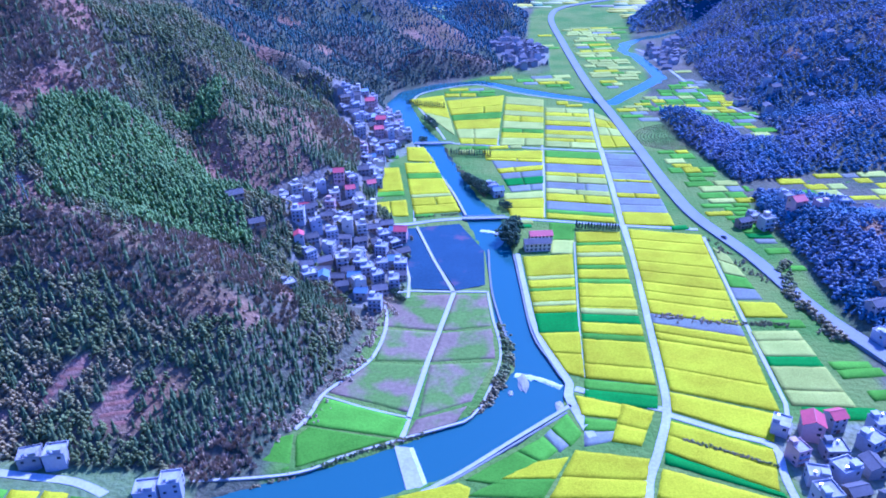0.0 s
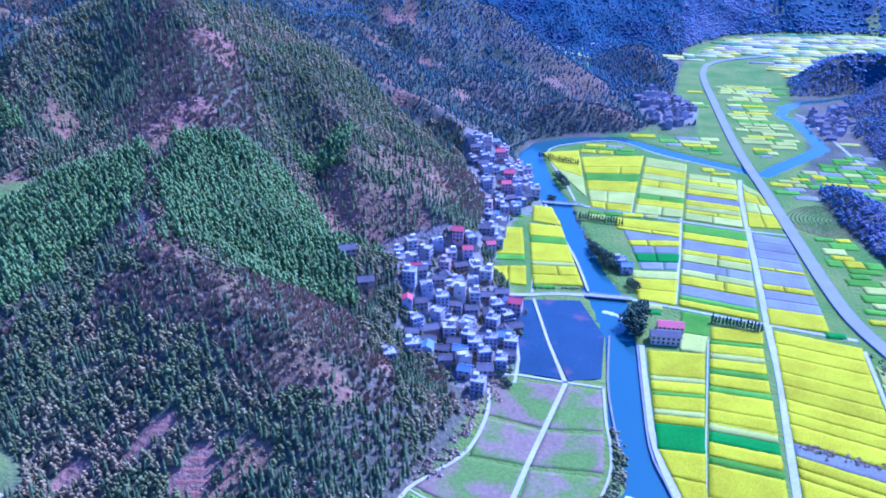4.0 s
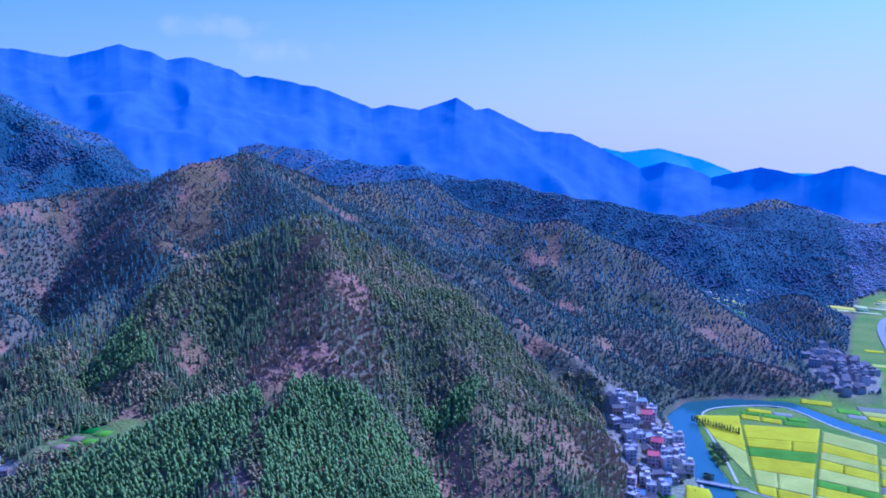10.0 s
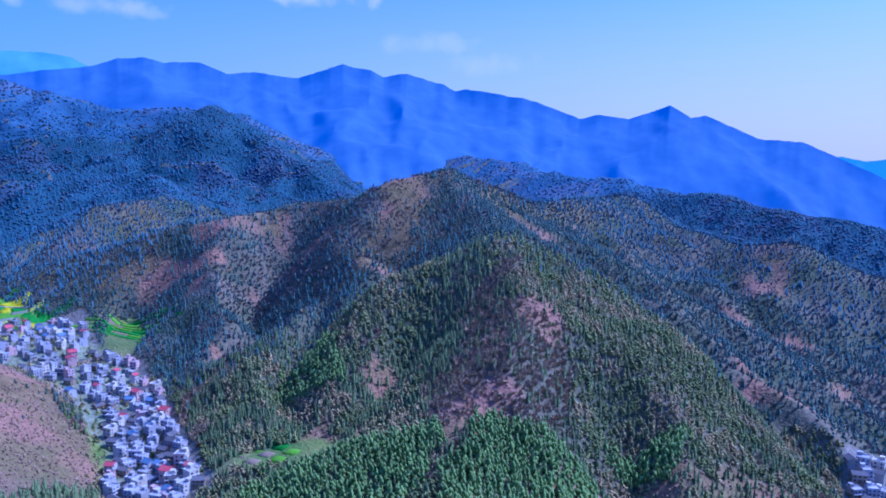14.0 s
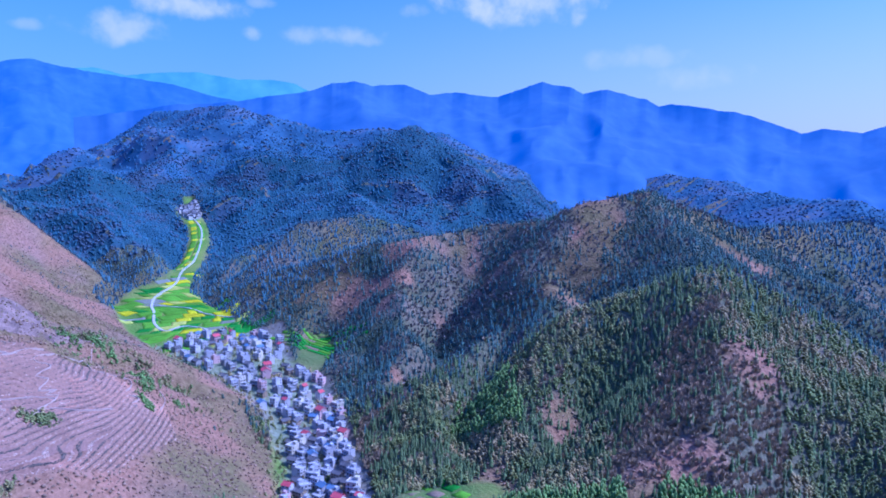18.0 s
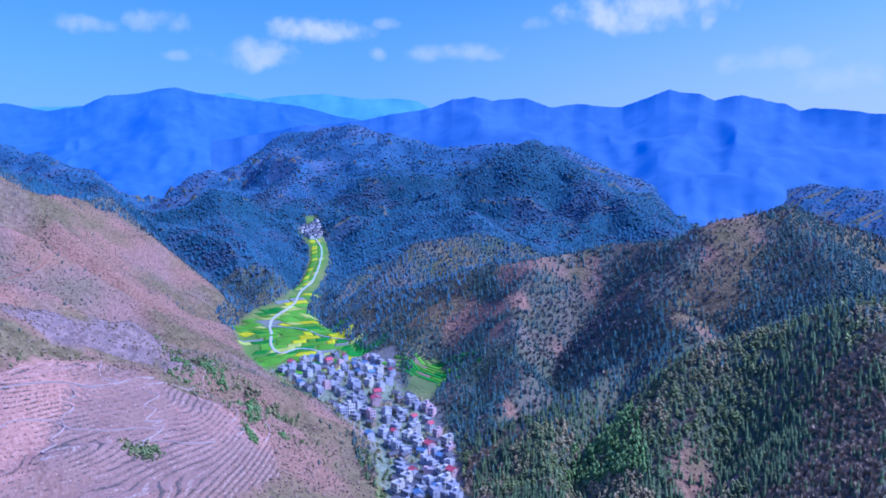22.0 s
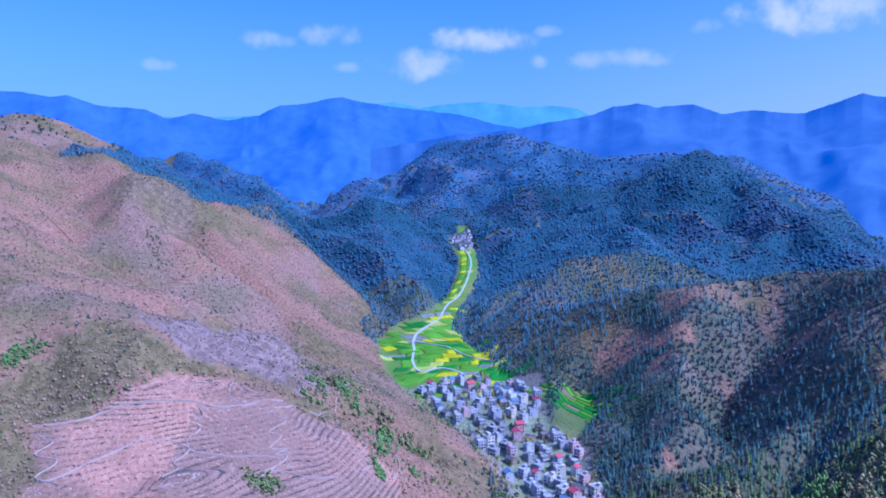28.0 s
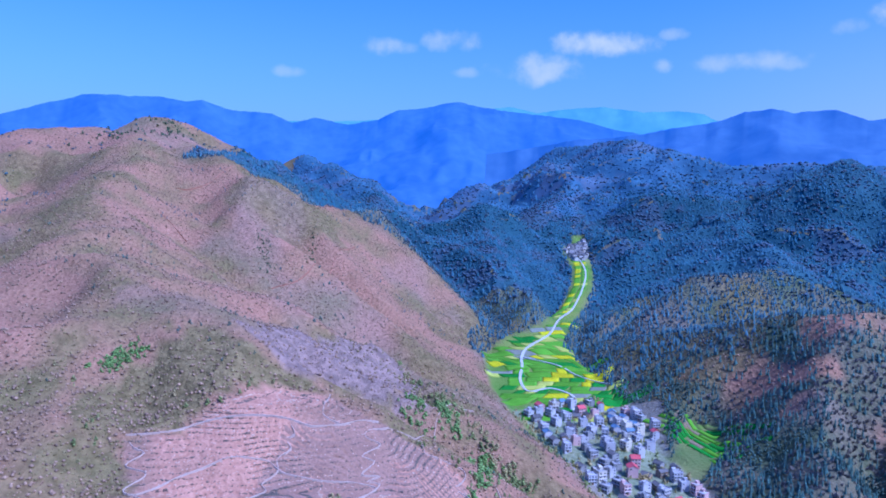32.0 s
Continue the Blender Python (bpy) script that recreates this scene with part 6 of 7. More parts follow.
def far_houses(areas):
    """Villages too far off to tell their houses apart: walls, gable roofs and window strips in one mesh."""
    rng = random.Random(61)
    bm = bmesh.new()
    for area, gap, most in areas:
        xs, ys = [p[0] for p in area], [p[1] for p in area]
        placed = []
        for _ in range(1500):
            x, y = rng.uniform(min(xs), max(xs)), rng.uniform(min(ys), max(ys))
            if len(placed) < most and inside(np.array([x]), np.array([y]), area)[0] and all((x - a) ** 2 + (y - b) ** 2 > gap**2 for a, b in placed):
                placed.append((x, y))
        for x, y in placed:
            w, d, h = rng.uniform(8, 12), rng.uniform(7, 9), rng.choice((3.2, 6.2, 6.2, 9.2))
            m = pose(x, y, float(land(x, y)), 0, 0, 12 + rng.gauss(0, 10) + rng.choice((0, 90)))
            whole = boxes((-w / 2, -d / 2, -4, w / 2, d / 2, h))
            for k in range(int(h // 3)):
                for u in (-0.3, 0.0, 0.3):
                    for s in (-1, 1):
                        box(whole, u * w - 0.7, s * d / 2 - 0.05, k * 3 + 1, u * w + 0.7, s * d / 2 + 0.05, k * 3 + 2.3)
            for n, f in enumerate(whole.faces):
                f.material_index = 0 if n < 6 else 2
            if rng.random() < 0.65:
                top = gable(w, d, h, d * 0.26)
            else:
                top = boxes((-w / 2 - 0.3, -d / 2 - 0.3, h, w / 2 + 0.3, d / 2 + 0.3, h + 0.4), (-1.6, 0, h + 0.4, 1.6, 3, h + 2.6))
            for f in top.faces:
                f.material_index = 1
            for piece in (whole, top):
                piece.transform(m)
                me = bpy.data.meshes.new("piece")
                piece.to_mesh(me)
                piece.free()
                bm.from_mesh(me)
                bpy.data.meshes.remove(me)
    me = bpy.data.meshes.new("far_houses")
    bm.to_mesh(me)
    bm.free()
    for mat in (material("far_house_walls", (0.42, 0.40, 0.39), 0.9, 0.8, 1.15, 0.6, 0.1, island=0.3), material("far_house_roofs", (0.17, 0.155, 0.16), 0.9, 0.8, 1.15, 0.6, 0.1, island=0.35), PANE):
        me.materials.append(mat)
    return tagged(new("far_houses", me), "far villages of pale and grey houses with dark roofs", "houses", kind="stuff")


far_houses([
    ([(86, 958), (74, 1066), (106, 1112), (150, 1030), (134, 950), (106, 918)], 12, 42),
    ([(286, 910), (280, 1015), (335, 1062), (328, 985)], 14, 20),
    ([(-1428, 582), (-1425, 602), (-1500, 628), (-1555, 636), (-1545, 604), (-1490, 584)], 10, 30),
    ([(300, 760), (420, 830), (460, 780), (330, 700)], 22, 10),
])


# ---- along the river ----
def pond_material():
    m = material("weedy_pond_water", (0.030, 0.055, 0.075), 0.22, 0.8, 1.2, 0.6, 0.05)
    nt = m.node_tree
    b = nt.nodes["Principled BSDF"]
    old = b.inputs["Base Color"].links[0].from_socket
    geo = nt.nodes.new("ShaderNodeNewGeometry")
    n = nt.nodes.new("ShaderNodeTexNoise")
    n.inputs["Scale"].default_value, n.inputs["Detail"].default_value = 0.045, 5.0
    nt.links.new(geo.outputs["Position"], n.inputs["Vector"])
    r = nt.nodes.new("ShaderNodeMapRange")
    r.inputs["From Min"].default_value, r.inputs["From Max"].default_value = 0.58, 0.72
    nt.links.new(n.outputs[0], r.inputs[0])
    mix = nt.nodes.new("ShaderNodeMix")
    mix.data_type = "RGBA"
    mix.inputs[7].default_value = (0.17, 0.075, 0.085, 1)
    nt.links.new(r.outputs[0], mix.inputs[0])
    nt.links.new(old, mix.inputs[6])
    nt.links.new(mix.outputs[2], b.inputs["Base Color"])
    return m


def slab(name, outline, z0, z1, mat, label, category, kind=""):
    bm = bmesh.new()
    top = bm.faces.new([bm.verts.new((x, y, z1)) for x, y in outline])
    bmesh.ops.recalc_face_normals(bm, faces=[top])
    if top.normal.z < 0:
        top.normal_flip()
    out = bmesh.ops.extrude_face_region(bm, geom=[top])
    for v in out["geom"]:
        if isinstance(v, bmesh.types.BMVert):
            v.co.z = z0
    bmesh.ops.recalc_face_normals(bm, faces=bm.faces)
    me = bpy.data.meshes.new(name)
    bm.to_mesh(me)
    bm.free()
    me.materials.append(mat)
    return tagged(new(name, me), label, category, kind=kind)


POND_WATER = pond_material()
slab("water_pond_west", [(-31, 462), (-19.4, 464), (-7.4, 415), (4.6, 377), (-19.3, 379)], -0.9, -0.15, POND_WATER, "dark still pond with reddish weed", "pond", "structure")
slab("water_pond_east", [(-16.8, 465), (12, 469.5), (27, 427), (25, 382), (7.6, 376), (-4.6, 415)], -0.9, -0.15, POND_WATER, "dark still pond with reddish weed", "pond", "structure")
STONE = material("grey_stone_wall", (0.24, 0.235, 0.23), 0.9, 0.65, 1.25, 1.2, 0.1, bump=0.6, bump_scale=1.5)
FOAM = material("white_water", (0.75, 0.78, 0.80), 0.6, 0.55, 1.15, 0.9, 0.2, bump=0.8, bump_scale=2.0)
GRAVEL = material("pale_gravel", (0.36, 0.33, 0.29), 0.95, 0.65, 1.25, 1.5, 0.1, bump=0.5, bump_scale=2.0)
ribbon("wall_river_east", [(46.0, 421, 0.5), (46.2, 377, 0.5), (47.3, 328, 0.5), (53, 304, 0.5), (57.0, 289, 0.5)], STONE, lift=0.2, thick=3.4, label="grey stone river wall", category="wall")
ribbon("wall_river_south", [(55.5, 263, 0.5), (27, 241, 0.5), (1, 221.5, 0.5), (-22, 209, 0.5)], STONE, lift=0.2, thick=3.0, label="grey stone river wall", category="wall")
ribbon("wall_pond_east", [(30, 428, 0.6), (28.5, 381, 0.6), (30, 352, 0.5), (33, 326, 0.5)], STONE, lift=0.15, thick=2.6, label="low stone bank wall by the pond", category="wall")


def weir(points, mat, name, label, drop=1.3, run=3.5):
    """A sill over which the water falls: a crest and a broken slope of foam."""
    rng = np.random.default_rng(3)
    line = []
    for p, q in zip(points, points[1:]):
        for k in range(10):
            line.append(Vector(p).lerp(Vector(q), k / 10))
    line.append(Vector(points[-1]))
    co, faces = [], []
    for i, c in enumerate(line):
        t = (line[min(i + 1, len(line) - 1)] - line[max(i - 1, 0)]).normalized()
        n = Vector((t.y, -t.x))
        for k in range(6):
            s = k / 5
            p = c + n * (run * s + rng.normal(0, 0.35) * s)
            co.append((p.x, p.y, -0.85 - drop * 0.12 * s + 0.35 * math.sin(s * 3.1) + rng.normal(0, 0.12)))
    for i in range(len(line) - 1):
        for k in range(5):
            a = 6 * i + k
            faces.append((a, a + 1, a + 7, a + 6))
    me = bpy.data.meshes.new(name)
    me.from_pydata(co, [], faces)
    me.materials.append(mat)
    smooth(me)
    return tagged(new(name, me), label, "weir", kind="structure")


weir([(35, 295), (43, 292.5), (50, 289), (57, 284)], FOAM, "water_weir_main", "white water falling over a low weir")
weir([(27, 461), (33, 459), (40, 455)], FOAM, "water_weir_bridge", "white water below the bridge")
slab("weir_sill", [(-23, 244), (-16.5, 243), (-9, 218), (-16.5, 217)], -2.5, -0.75, CONCRETE, "pale concrete sill across the river", "weir")
ribbon("water_sill_foam", [(-15.5, 243, 0.9), (-12, 230, 1.3), (-8.2, 218, 0.9)], FOAM, z=-0.98, thick=0.3, label="foam along the river sill", category="water")


def islet(x, y, rx, ry, tall, seed, label):
    rng = np.random.default_rng(seed)
    bm = bmesh.new()
    bmesh.ops.create_icosphere(bm, subdivisions=3, radius=1.0)
    for v in bm.verts:
        f = 1 + 0.35 * (noise.noise(v.co * 2.3 + Vector((seed, 0, 0))))
        v.co = Vector((v.co.x * rx * f, v.co.y * ry * f, v.co.z * tall * f))
    me = bpy.data.meshes.new("gravel_bar")
    bm.to_mesh(me)
    bm.free()
    me.materials.append(GRAVEL)
    ob = new("gravel_bar", me)
    ob.location = (x, y, -1.3)
    return tagged(ob, label, "gravel bar", "gravel bars")


islet(38, 287, 2.6, 7.5, 1.4, 1, "pale gravel bar with scrub below the weir")
islet(31, 279, 1.3, 2.2, 0.9, 2, "small pale gravel bar in the shallows")
islet(53, 268, 2.2, 4.5, 1.0, 3, "pale gravel shore under the road")
islet(36, 506, 2.2, 9.0, 0.9, 4, "bare gravel shore above the bridge")
RAIL = material("weathered_rail", (0.42, 0.41, 0.40), 0.8, 0.85, 1.1, 1.0, 0.2)


def bridge(a, b, wide, z, piers, label, arch=False):
    """A river bridge: deck, two parapets, piers, abutments; along its own x axis."""
    a, b = Vector(a), Vector(b)
    mid, span = (a + b) / 2, (b - a).length
    root = new("bridge")
    root.matrix_basis = pose(mid.x, mid.y, 0, 0, 0, math.degrees(math.atan2(b.y - a.y, b.x - a.x)))
    part("deck", boxes((-span / 2 - 1.5, -wide / 2, z - 0.7, span / 2 + 1.5, wide / 2, z)), CONCRETE, root)
    for s in (-1, 1):
        y = s * (wide / 2 - 0.12)
        part("parapet", boxes((-span / 2 - 1.5, y - 0.1, z + 0.65, span / 2 + 1.5, y + 0.1, z + 0.85), *[(x - 0.1, y - 0.09, z, x + 0.1, y + 0.09, z + 0.65) for x in np.linspace(-span / 2 - 1.2, span / 2 + 1.2, 16)]), RAIL, root)
    for k in range(piers):
        x = -span / 2 + span * (k + 1) / (piers + 1)
        part("pier", boxes((x - 0.6, -wide / 2 + 0.5, -3.4, x + 0.6, wide / 2 - 0.5, z - 0.7), (x - 0.95, -wide / 2 + 0.2, z - 1.3, x + 0.95, wide / 2 - 0.2, z - 0.703)), STONE, root)
    for s in (-1, 1):
        part("abutment", boxes((s * (span / 2 + 0.6) - 0.9, -wide / 2 - 0.3, -3.4, s * (span / 2 + 0.6) + 0.9, wide / 2 + 0.3, z - 0.703)), STONE, root)
    return tagged(root, label, "bridge")


bridge((16, 477.6), (44, 478), 4.0, 0.75, 1, "stone bridge with a single pier over the river")
bridge((-23, 645.5), (10, 645), 3.4, 0.75, 3, "long low concrete bridge on three piers")
BARN_WALL = RENDER["cream"]


def barn(x, y, turn, w, d, h, roof, label):
    root = new("barn")
    root.matrix_basis = pose(x, y, 0, 0, 0, turn)
    part("wall", boxes((-w / 2, -d / 2, -0.5, w / 2, d / 2, h)), BARN_WALL, root)
    bm = bmesh.new()
    for s in (1, -1):
        tri = [bm.verts.new(p) for p in ((s * w / 2, -d / 2, h), (s * w / 2, d / 2, h), (s * w / 2, 0, h + d * 0.22))]
        bm.faces.new(tri if s > 0 else tri[::-1])
    part("gable", bm, BARN_WALL, root)
    part("roof", gable(w, d, h, d * 0.22), ROOFS[roof], root)
    for k in range(2):
        for i in range(6):
            win = new("window", WINDOW)
            win.parent, win.matrix_basis = root, pose(-w / 2 + w * (i + 0.5) / 6, -d / 2, 1.6 + 2.6 * k)
    part("door", boxes((w / 2 + 0.003, -1.2, 0, w / 2 + 0.08, 1.2, 2.6)), DOOR, root)
    return tagged(root, label, "barn")


barn(62, 428, 3, 17, 8, 5.6, "tile", "long pale farm building with a grey roof")
barn(66, 441, 3, 15, 8, 5.0, "red", "long farm building with a faded red roof")
settle(7, 43, 519, 10)
settle(9, 39, 527, 10)

# ---- single trees ----
LEAF = material("evergreen_leaves", (0.055, 0.095, 0.045), 0.75, 0.6, 1.45, 0.5, 0.08, island=0.4)
DARK_LEAF = material("dark_cypress_leaves", (0.030, 0.060, 0.040), 0.8, 0.6, 1.4, 0.5, 0.08, island=0.35)


def tapered(bm, a, b, ra, rb, n=7):
    """A limb from a to b."""
    a, b = Vector(a), Vector(b)
    q = (b - a).to_track_quat("Z", "Y").to_matrix()
    rings = [[bm.verts.new(p + q @ Vector((r * math.cos(math.tau * k / n), r * math.sin(math.tau * k / n), 0))) for k in range(n)] for p, r in ((a, ra), (b, rb))]
    for k in range(n):
        bm.faces.new((rings[0][k], rings[0][(k + 1) % n], rings[1][(k + 1) % n], rings[1][k]))
    bm.faces.new(rings[1])


def single_tree(name, tall, wide, clumps, mat, seed, label, narrow=False):
    """Trunk, limbs, and a crown of many small leaf clumps with gaps."""
    rng = np.random.default_rng(seed)
    root = new(name)
    bm = bmesh.new()
    tapered(bm, (0, 0, -0.5), (0.1, 0.05, tall * 0.75), tall * 0.03, tall * 0.008)
    part("trunk", bm, TRUNK, root)
    for k in range(2 if narrow else 7):
        a, z = rng.uniform(0, 6.28), tall * rng.uniform(0.25, 0.6)
        bm = bmesh.new()
        tapered(bm, (0, 0, z), (wide * 0.7 * math.cos(a), wide * 0.7 * math.sin(a), z + tall * rng.uniform(0.12, 0.3)), tall * 0.014, tall * 0.004, 5)
        part("limb", bm, TRUNK, root)
    co, tri = [], []
    octa = np.array([(0, 0, 1), (1, 0, 0), (0, 1, 0), (-1, 0, 0), (0, -1, 0), (0, 0, -1)], float)
    faces = [(0, 1, 2), (0, 2, 3), (0, 3, 4), (0, 4, 1), (5, 2, 1), (5, 3, 2), (5, 4, 3), (5, 1, 4)]
    for k in range(clumps):
        if narrow:
            s = rng.uniform(0.08, 1)
            r = wide * (1.05 - s) ** 0.7 * math.sqrt(rng.uniform(0.1, 1))
            a = rng.uniform(0, 6.28)
            c = np.array([r * math.cos(a), r * math.sin(a), tall * s * 0.97])
        else:
            v = rng.normal(size=3)
            v /= np.linalg.norm(v)
            lobe = 1 + 0.28 * math.sin(3 * math.atan2(v[1], v[0]) + seed) + 0.15 * rng.normal()
            c = np.array([v[0] * wide * lobe, v[1] * wide * lobe, tall * 0.62 + v[2] * tall * 0.36]) * np.array([1, 1, 1]) * (1 if rng.random() < 0.8 else 0.8)
        size = tall * rng.uniform(0.05, 0.10) * (0.8 if narrow else 1)
        i = len(co)
        co += [tuple(c + p * size * rng.uniform(0.5, 1.4, 3)) for p in octa]
        tri += [tuple(i + j for j in f) for f in faces]
    me = bpy.data.meshes.new("crown")
    fill(me, np.array(co), np.array(tri))
    me.materials.append(mat)
    crown = new("crown", me)
    crown.parent = root
    return tagged(root, label, "tree")


big = [single_tree("riverside_tree", 11, 5.2, 170, LEAF, 31 + i, "large dark evergreen tree leaning over the river bank") for i in range(3)]
spots = [(45.5, 433, 1.1), (44.5, 442, 1.25), (47, 450, 1.15), (50, 459, 0.9), (48, 492, 0.6), (45, 497, 0.55), (33, 520, 0.75), (30, 528, 0.9), (27, 534, 0.85), (24, 540, 0.8), (20.5, 550, 0.75), (19, 557, 0.6), (-6, 690, 0.7), (-10, 700, 0.75), (-14, 712, 0.7), (-17, 655, 0.7), (-26, 366, 0.4), (-24, 364, 0.35), (-29, 372, 0.4)]
for i, (x, y, s) in enumerate(spots):
    ob = big[i % 3] if i < 3 else copy_thing(big[i % 3], Matrix())
    ob.matrix_basis = pose(x, y, float(land(x, y)) - 0.2, 0, 0, 47 * i) @ Matrix.Scale(s, 4)
    tagged(ob, group="riverside trees")
rows = [((93, 457), (121, 451.5), 15, 1.0), ((9, 613), (43, 606), 16, 1.0), ((-36, 776), (4, 760), 18, 1.0)]
cyp = [single_tree("cypress", 6.2, 1.15, 60, DARK_LEAF, 61 + i, "dark narrow cypress in a planted row", True) for i in range(3)]
k = 0
rng = np.random.default_rng(12)
for a, b, n, s in rows:
    for i in range(n):
        u = i / (n - 1)
        ob = cyp[k] if k < 3 else copy_thing(cyp[k % 3], Matrix())
        ob.matrix_basis = pose(a[0] + (b[0] - a[0]) * u, a[1] + (b[1] - a[1]) * u + rng.normal(0, 0.2), 0.0, 0, 0, 70 * i) @ Matrix.Scale(s * rng.uniform(0.85, 1.12), 4)
        tagged(ob, group="cypress rows")
        k += 1

# ---- bushes along banks and field edges ----
rng = np.random.default_rng(17)


def scatter_line(points, n, spread):
    p = np.array(points, float)
    seg = np.linalg.norm(np.diff(p, axis=0), axis=1)
    s = rng.uniform(0, seg.sum(), n)
    i = np.clip(np.searchsorted(np.cumsum(seg), s), 0, len(seg) - 1)
    u = ((s - (np.cumsum(seg) - seg)[i]) / seg[i])[:, None]
    return p[i] * (1 - u) + p[i + 1] * u + rng.normal(0, spread, (n, 2))


bush = many(lambda: lump_tree(4, shape_rng, 0.5, 0.05), 5)
for pts, n, spread, lo, hi, mat, label in (
    ([(31, 338), (34, 318), (33, 303), (27, 290), (20, 272), (12, 262)], 260, 1.2, 1.0, 3.6, BROADLEAF, "tangled bushes along the river bank"),
    ([(10, 261), (-2, 254), (-22, 246), (-45, 236), (-63, 227), (-80, 221)], 240, 0.5, 0.6, 1.8, BROADLEAF, "low bushes along the river bank"),
    ([(28, 500), (14, 540), (-1, 600), (-10, 636)], 60, 0.6, 0.6, 1.6, BROADLEAF, "low bushes along the river bank"),
    ([(34, 515), (24, 548), (10, 590), (4, 630)], 150, 1.2, 0.8, 2.6, BROADLEAF, "bushes along the east river bank"),
    ([(118, 343), (140, 338), (161, 333)], 120, 1.6, 0.8, 2.0, BARE, "bare orchard bushes in a strip"),
    ([(103, 243), (122, 234), (137, 226)], 150, 0.5, 0.8, 1.8, BROADLEAF, "dark hedge between plots"),
    ([(163, 333), (178, 333), (186, 331)], 60, 1.0, 0.8, 2.2, BROADLEAF, "dark hedge between plots"),
    ([(192, 380), (186, 400), (180, 430)], 40, 2.0, 1.0, 3.0, BROADLEAF, "roadside bushes"),
    ([(-20, 480), (0, 484), (14, 485)], 50, 0.5, 0.7, 1.8, BROADLEAF, "bushes along the field edge"),
    ([(207, 316), (200, 360), (206, 380), (214, 400)], 90, 2.0, 2.0, 5.0, BROADLEAF, "dense roadside trees"),
    ([(-30, 350), (-34, 372), (-40, 340), (-44, 306), (-60, 286)], 240, 3.0, 0.8, 2.6, BARE, "dry bushes at the foot of the hill"),
    ([(-62, 268), (-78, 256), (-90, 252), (-110, 240)], 200, 4.0, 0.8, 2.6, BARE, "dry bushes at the foot of the hill"),
    ([(-420, 318), (-500, 362), (-600, 385), (-690, 368), (-790, 352)], 260, 5.0, 1.2, 3.6, BROADLEAF, "bushes behind the village"),
    ([(-672, 275), (-640, 276), (-633, 281)], 70, 3.5, 1.5, 4.2, BAMBOO, "bright green bushes on the bare slope"),
    ([(-622, 290), (-618, 301), (-561, 288)], 110, 4.0, 1.5, 4.5, BAMBOO, "bright green bushes on the bare slope"),
    ([(-618, 305), (-612, 316), (-608, 330)], 80, 3.0, 1.5, 4.0, BROADLEAF, "green bushes at the edge of the bare slope"),
    ([(-550, 281), (-539, 283), (-536, 284)], 50, 1.8, 1.2, 3.6, BAMBOO, "green bushes by an earth track"),
    ([(-650, 246), (-649, 257), (-638, 250), (-632, 261)], 60, 3.5, 1.2, 3.6, BAMBOO, "green bushes on the bare slope"),
    ([(-560, 307), (-556, 310)], 30, 2.0, 1.2, 3.0, BAMBOO, "green bushes by an earth track"),
    ([(-996, 153), (-975, 155), (-903, 158)], 70, 3.0, 1.0, 2.6, LEAF, "dark shrubs in a dry gully"),
    ([(-935, 99), (-910, 111), (-882, 120)], 80, 4.0, 0.8, 2.2, LEAF, "dark shrubs in a dry gully"),
    ([(-771, 252), (-683, 274), (-639, 294), (-613, 322)], 170, 6.0, 1.2, 4.0, BROADLEAF, "bushes along the foot of the bare slope"),
    ([(-1230, -160), (-1330, -140), (-1440, -120)], 150, 22.0, 2.0, 5.5, LEAF, "dark trees along the bare hilltop"),
    ([(-508, 208), (-504, 214), (-500, 220)], 90, 3.0, 1.5, 3.8, BROADLEAF, "dark green thicket in the clearing"),
    ([(-598, 61), (-607, 69), (-617, 81)], 110, 2.6, 1.0, 3.4, BAMBOO, "bright green thicket on the bare slope"),
    ([(-120, 386), (-112, 372), (-104, 384), (-98, 396)], 40, 4.0, 0.8, 2.2, BAMBOO, "green garden bushes behind the village"),
    ([(-100, 470), (-108, 440), (-98, 410), (-80, 388), (-66, 360)], 160, 5.0, 1.5, 5.0, BROADLEAF, "garden trees behind the village"),
    ([(-70, 480), (-60, 440), (-55, 400), (-45, 370)], 60, 9.0, 1.5, 4.5, BROADLEAF, "small trees between the houses"),
    ([(-400, 345), (-500, 395), (-600, 425), (-700, 430), (-780, 430)], 110, 16.0, 1.5, 4.5, BROADLEAF, "small trees between the houses"),
):
    at = scatter_line(pts, n, spread)
    plant("bushes", at, rng.uniform(lo, hi, n), bush, mat, label, rng, (0.9, 1.5), "bushes")

# tea rows round the low hill by the highway
tea = []
for r in np.arange(4, 36, 2.6):
    n = int(6.28 * r / 1.0)
    a = np.linspace(0, 6.28, n, endpoint=False)
    tea.append(np.stack([224 + 1.25 * r * np.cos(a) + 0.2 * r * np.sin(a), 652 + r * np.sin(a) * 1.1], -1))
tea = np.concatenate(tea)
plant("tea_rows", tea, rng.uniform(0.9, 1.2, len(tea)), many(lambda: lump_tree(1, shape_rng, 0.75, 0.0), 4), BROADLEAF, "curved rows of clipped tea bushes", rng, (0.9, 1.2), "tea rows")

# ---- the cleared slope: stepped terraces and earth tracks ----
TERRACE = material("cleared_terrace_soil", (0.29, 0.165, 0.12), 0.95, 0.62, 1.3, 0.9, 0.06, bump=0.6, bump_scale=1.2)
TRACK = material("pale_earth_track", (0.45, 0.335, 0.275), 0.95, 0.85, 1.1, 0.9, 0.1)


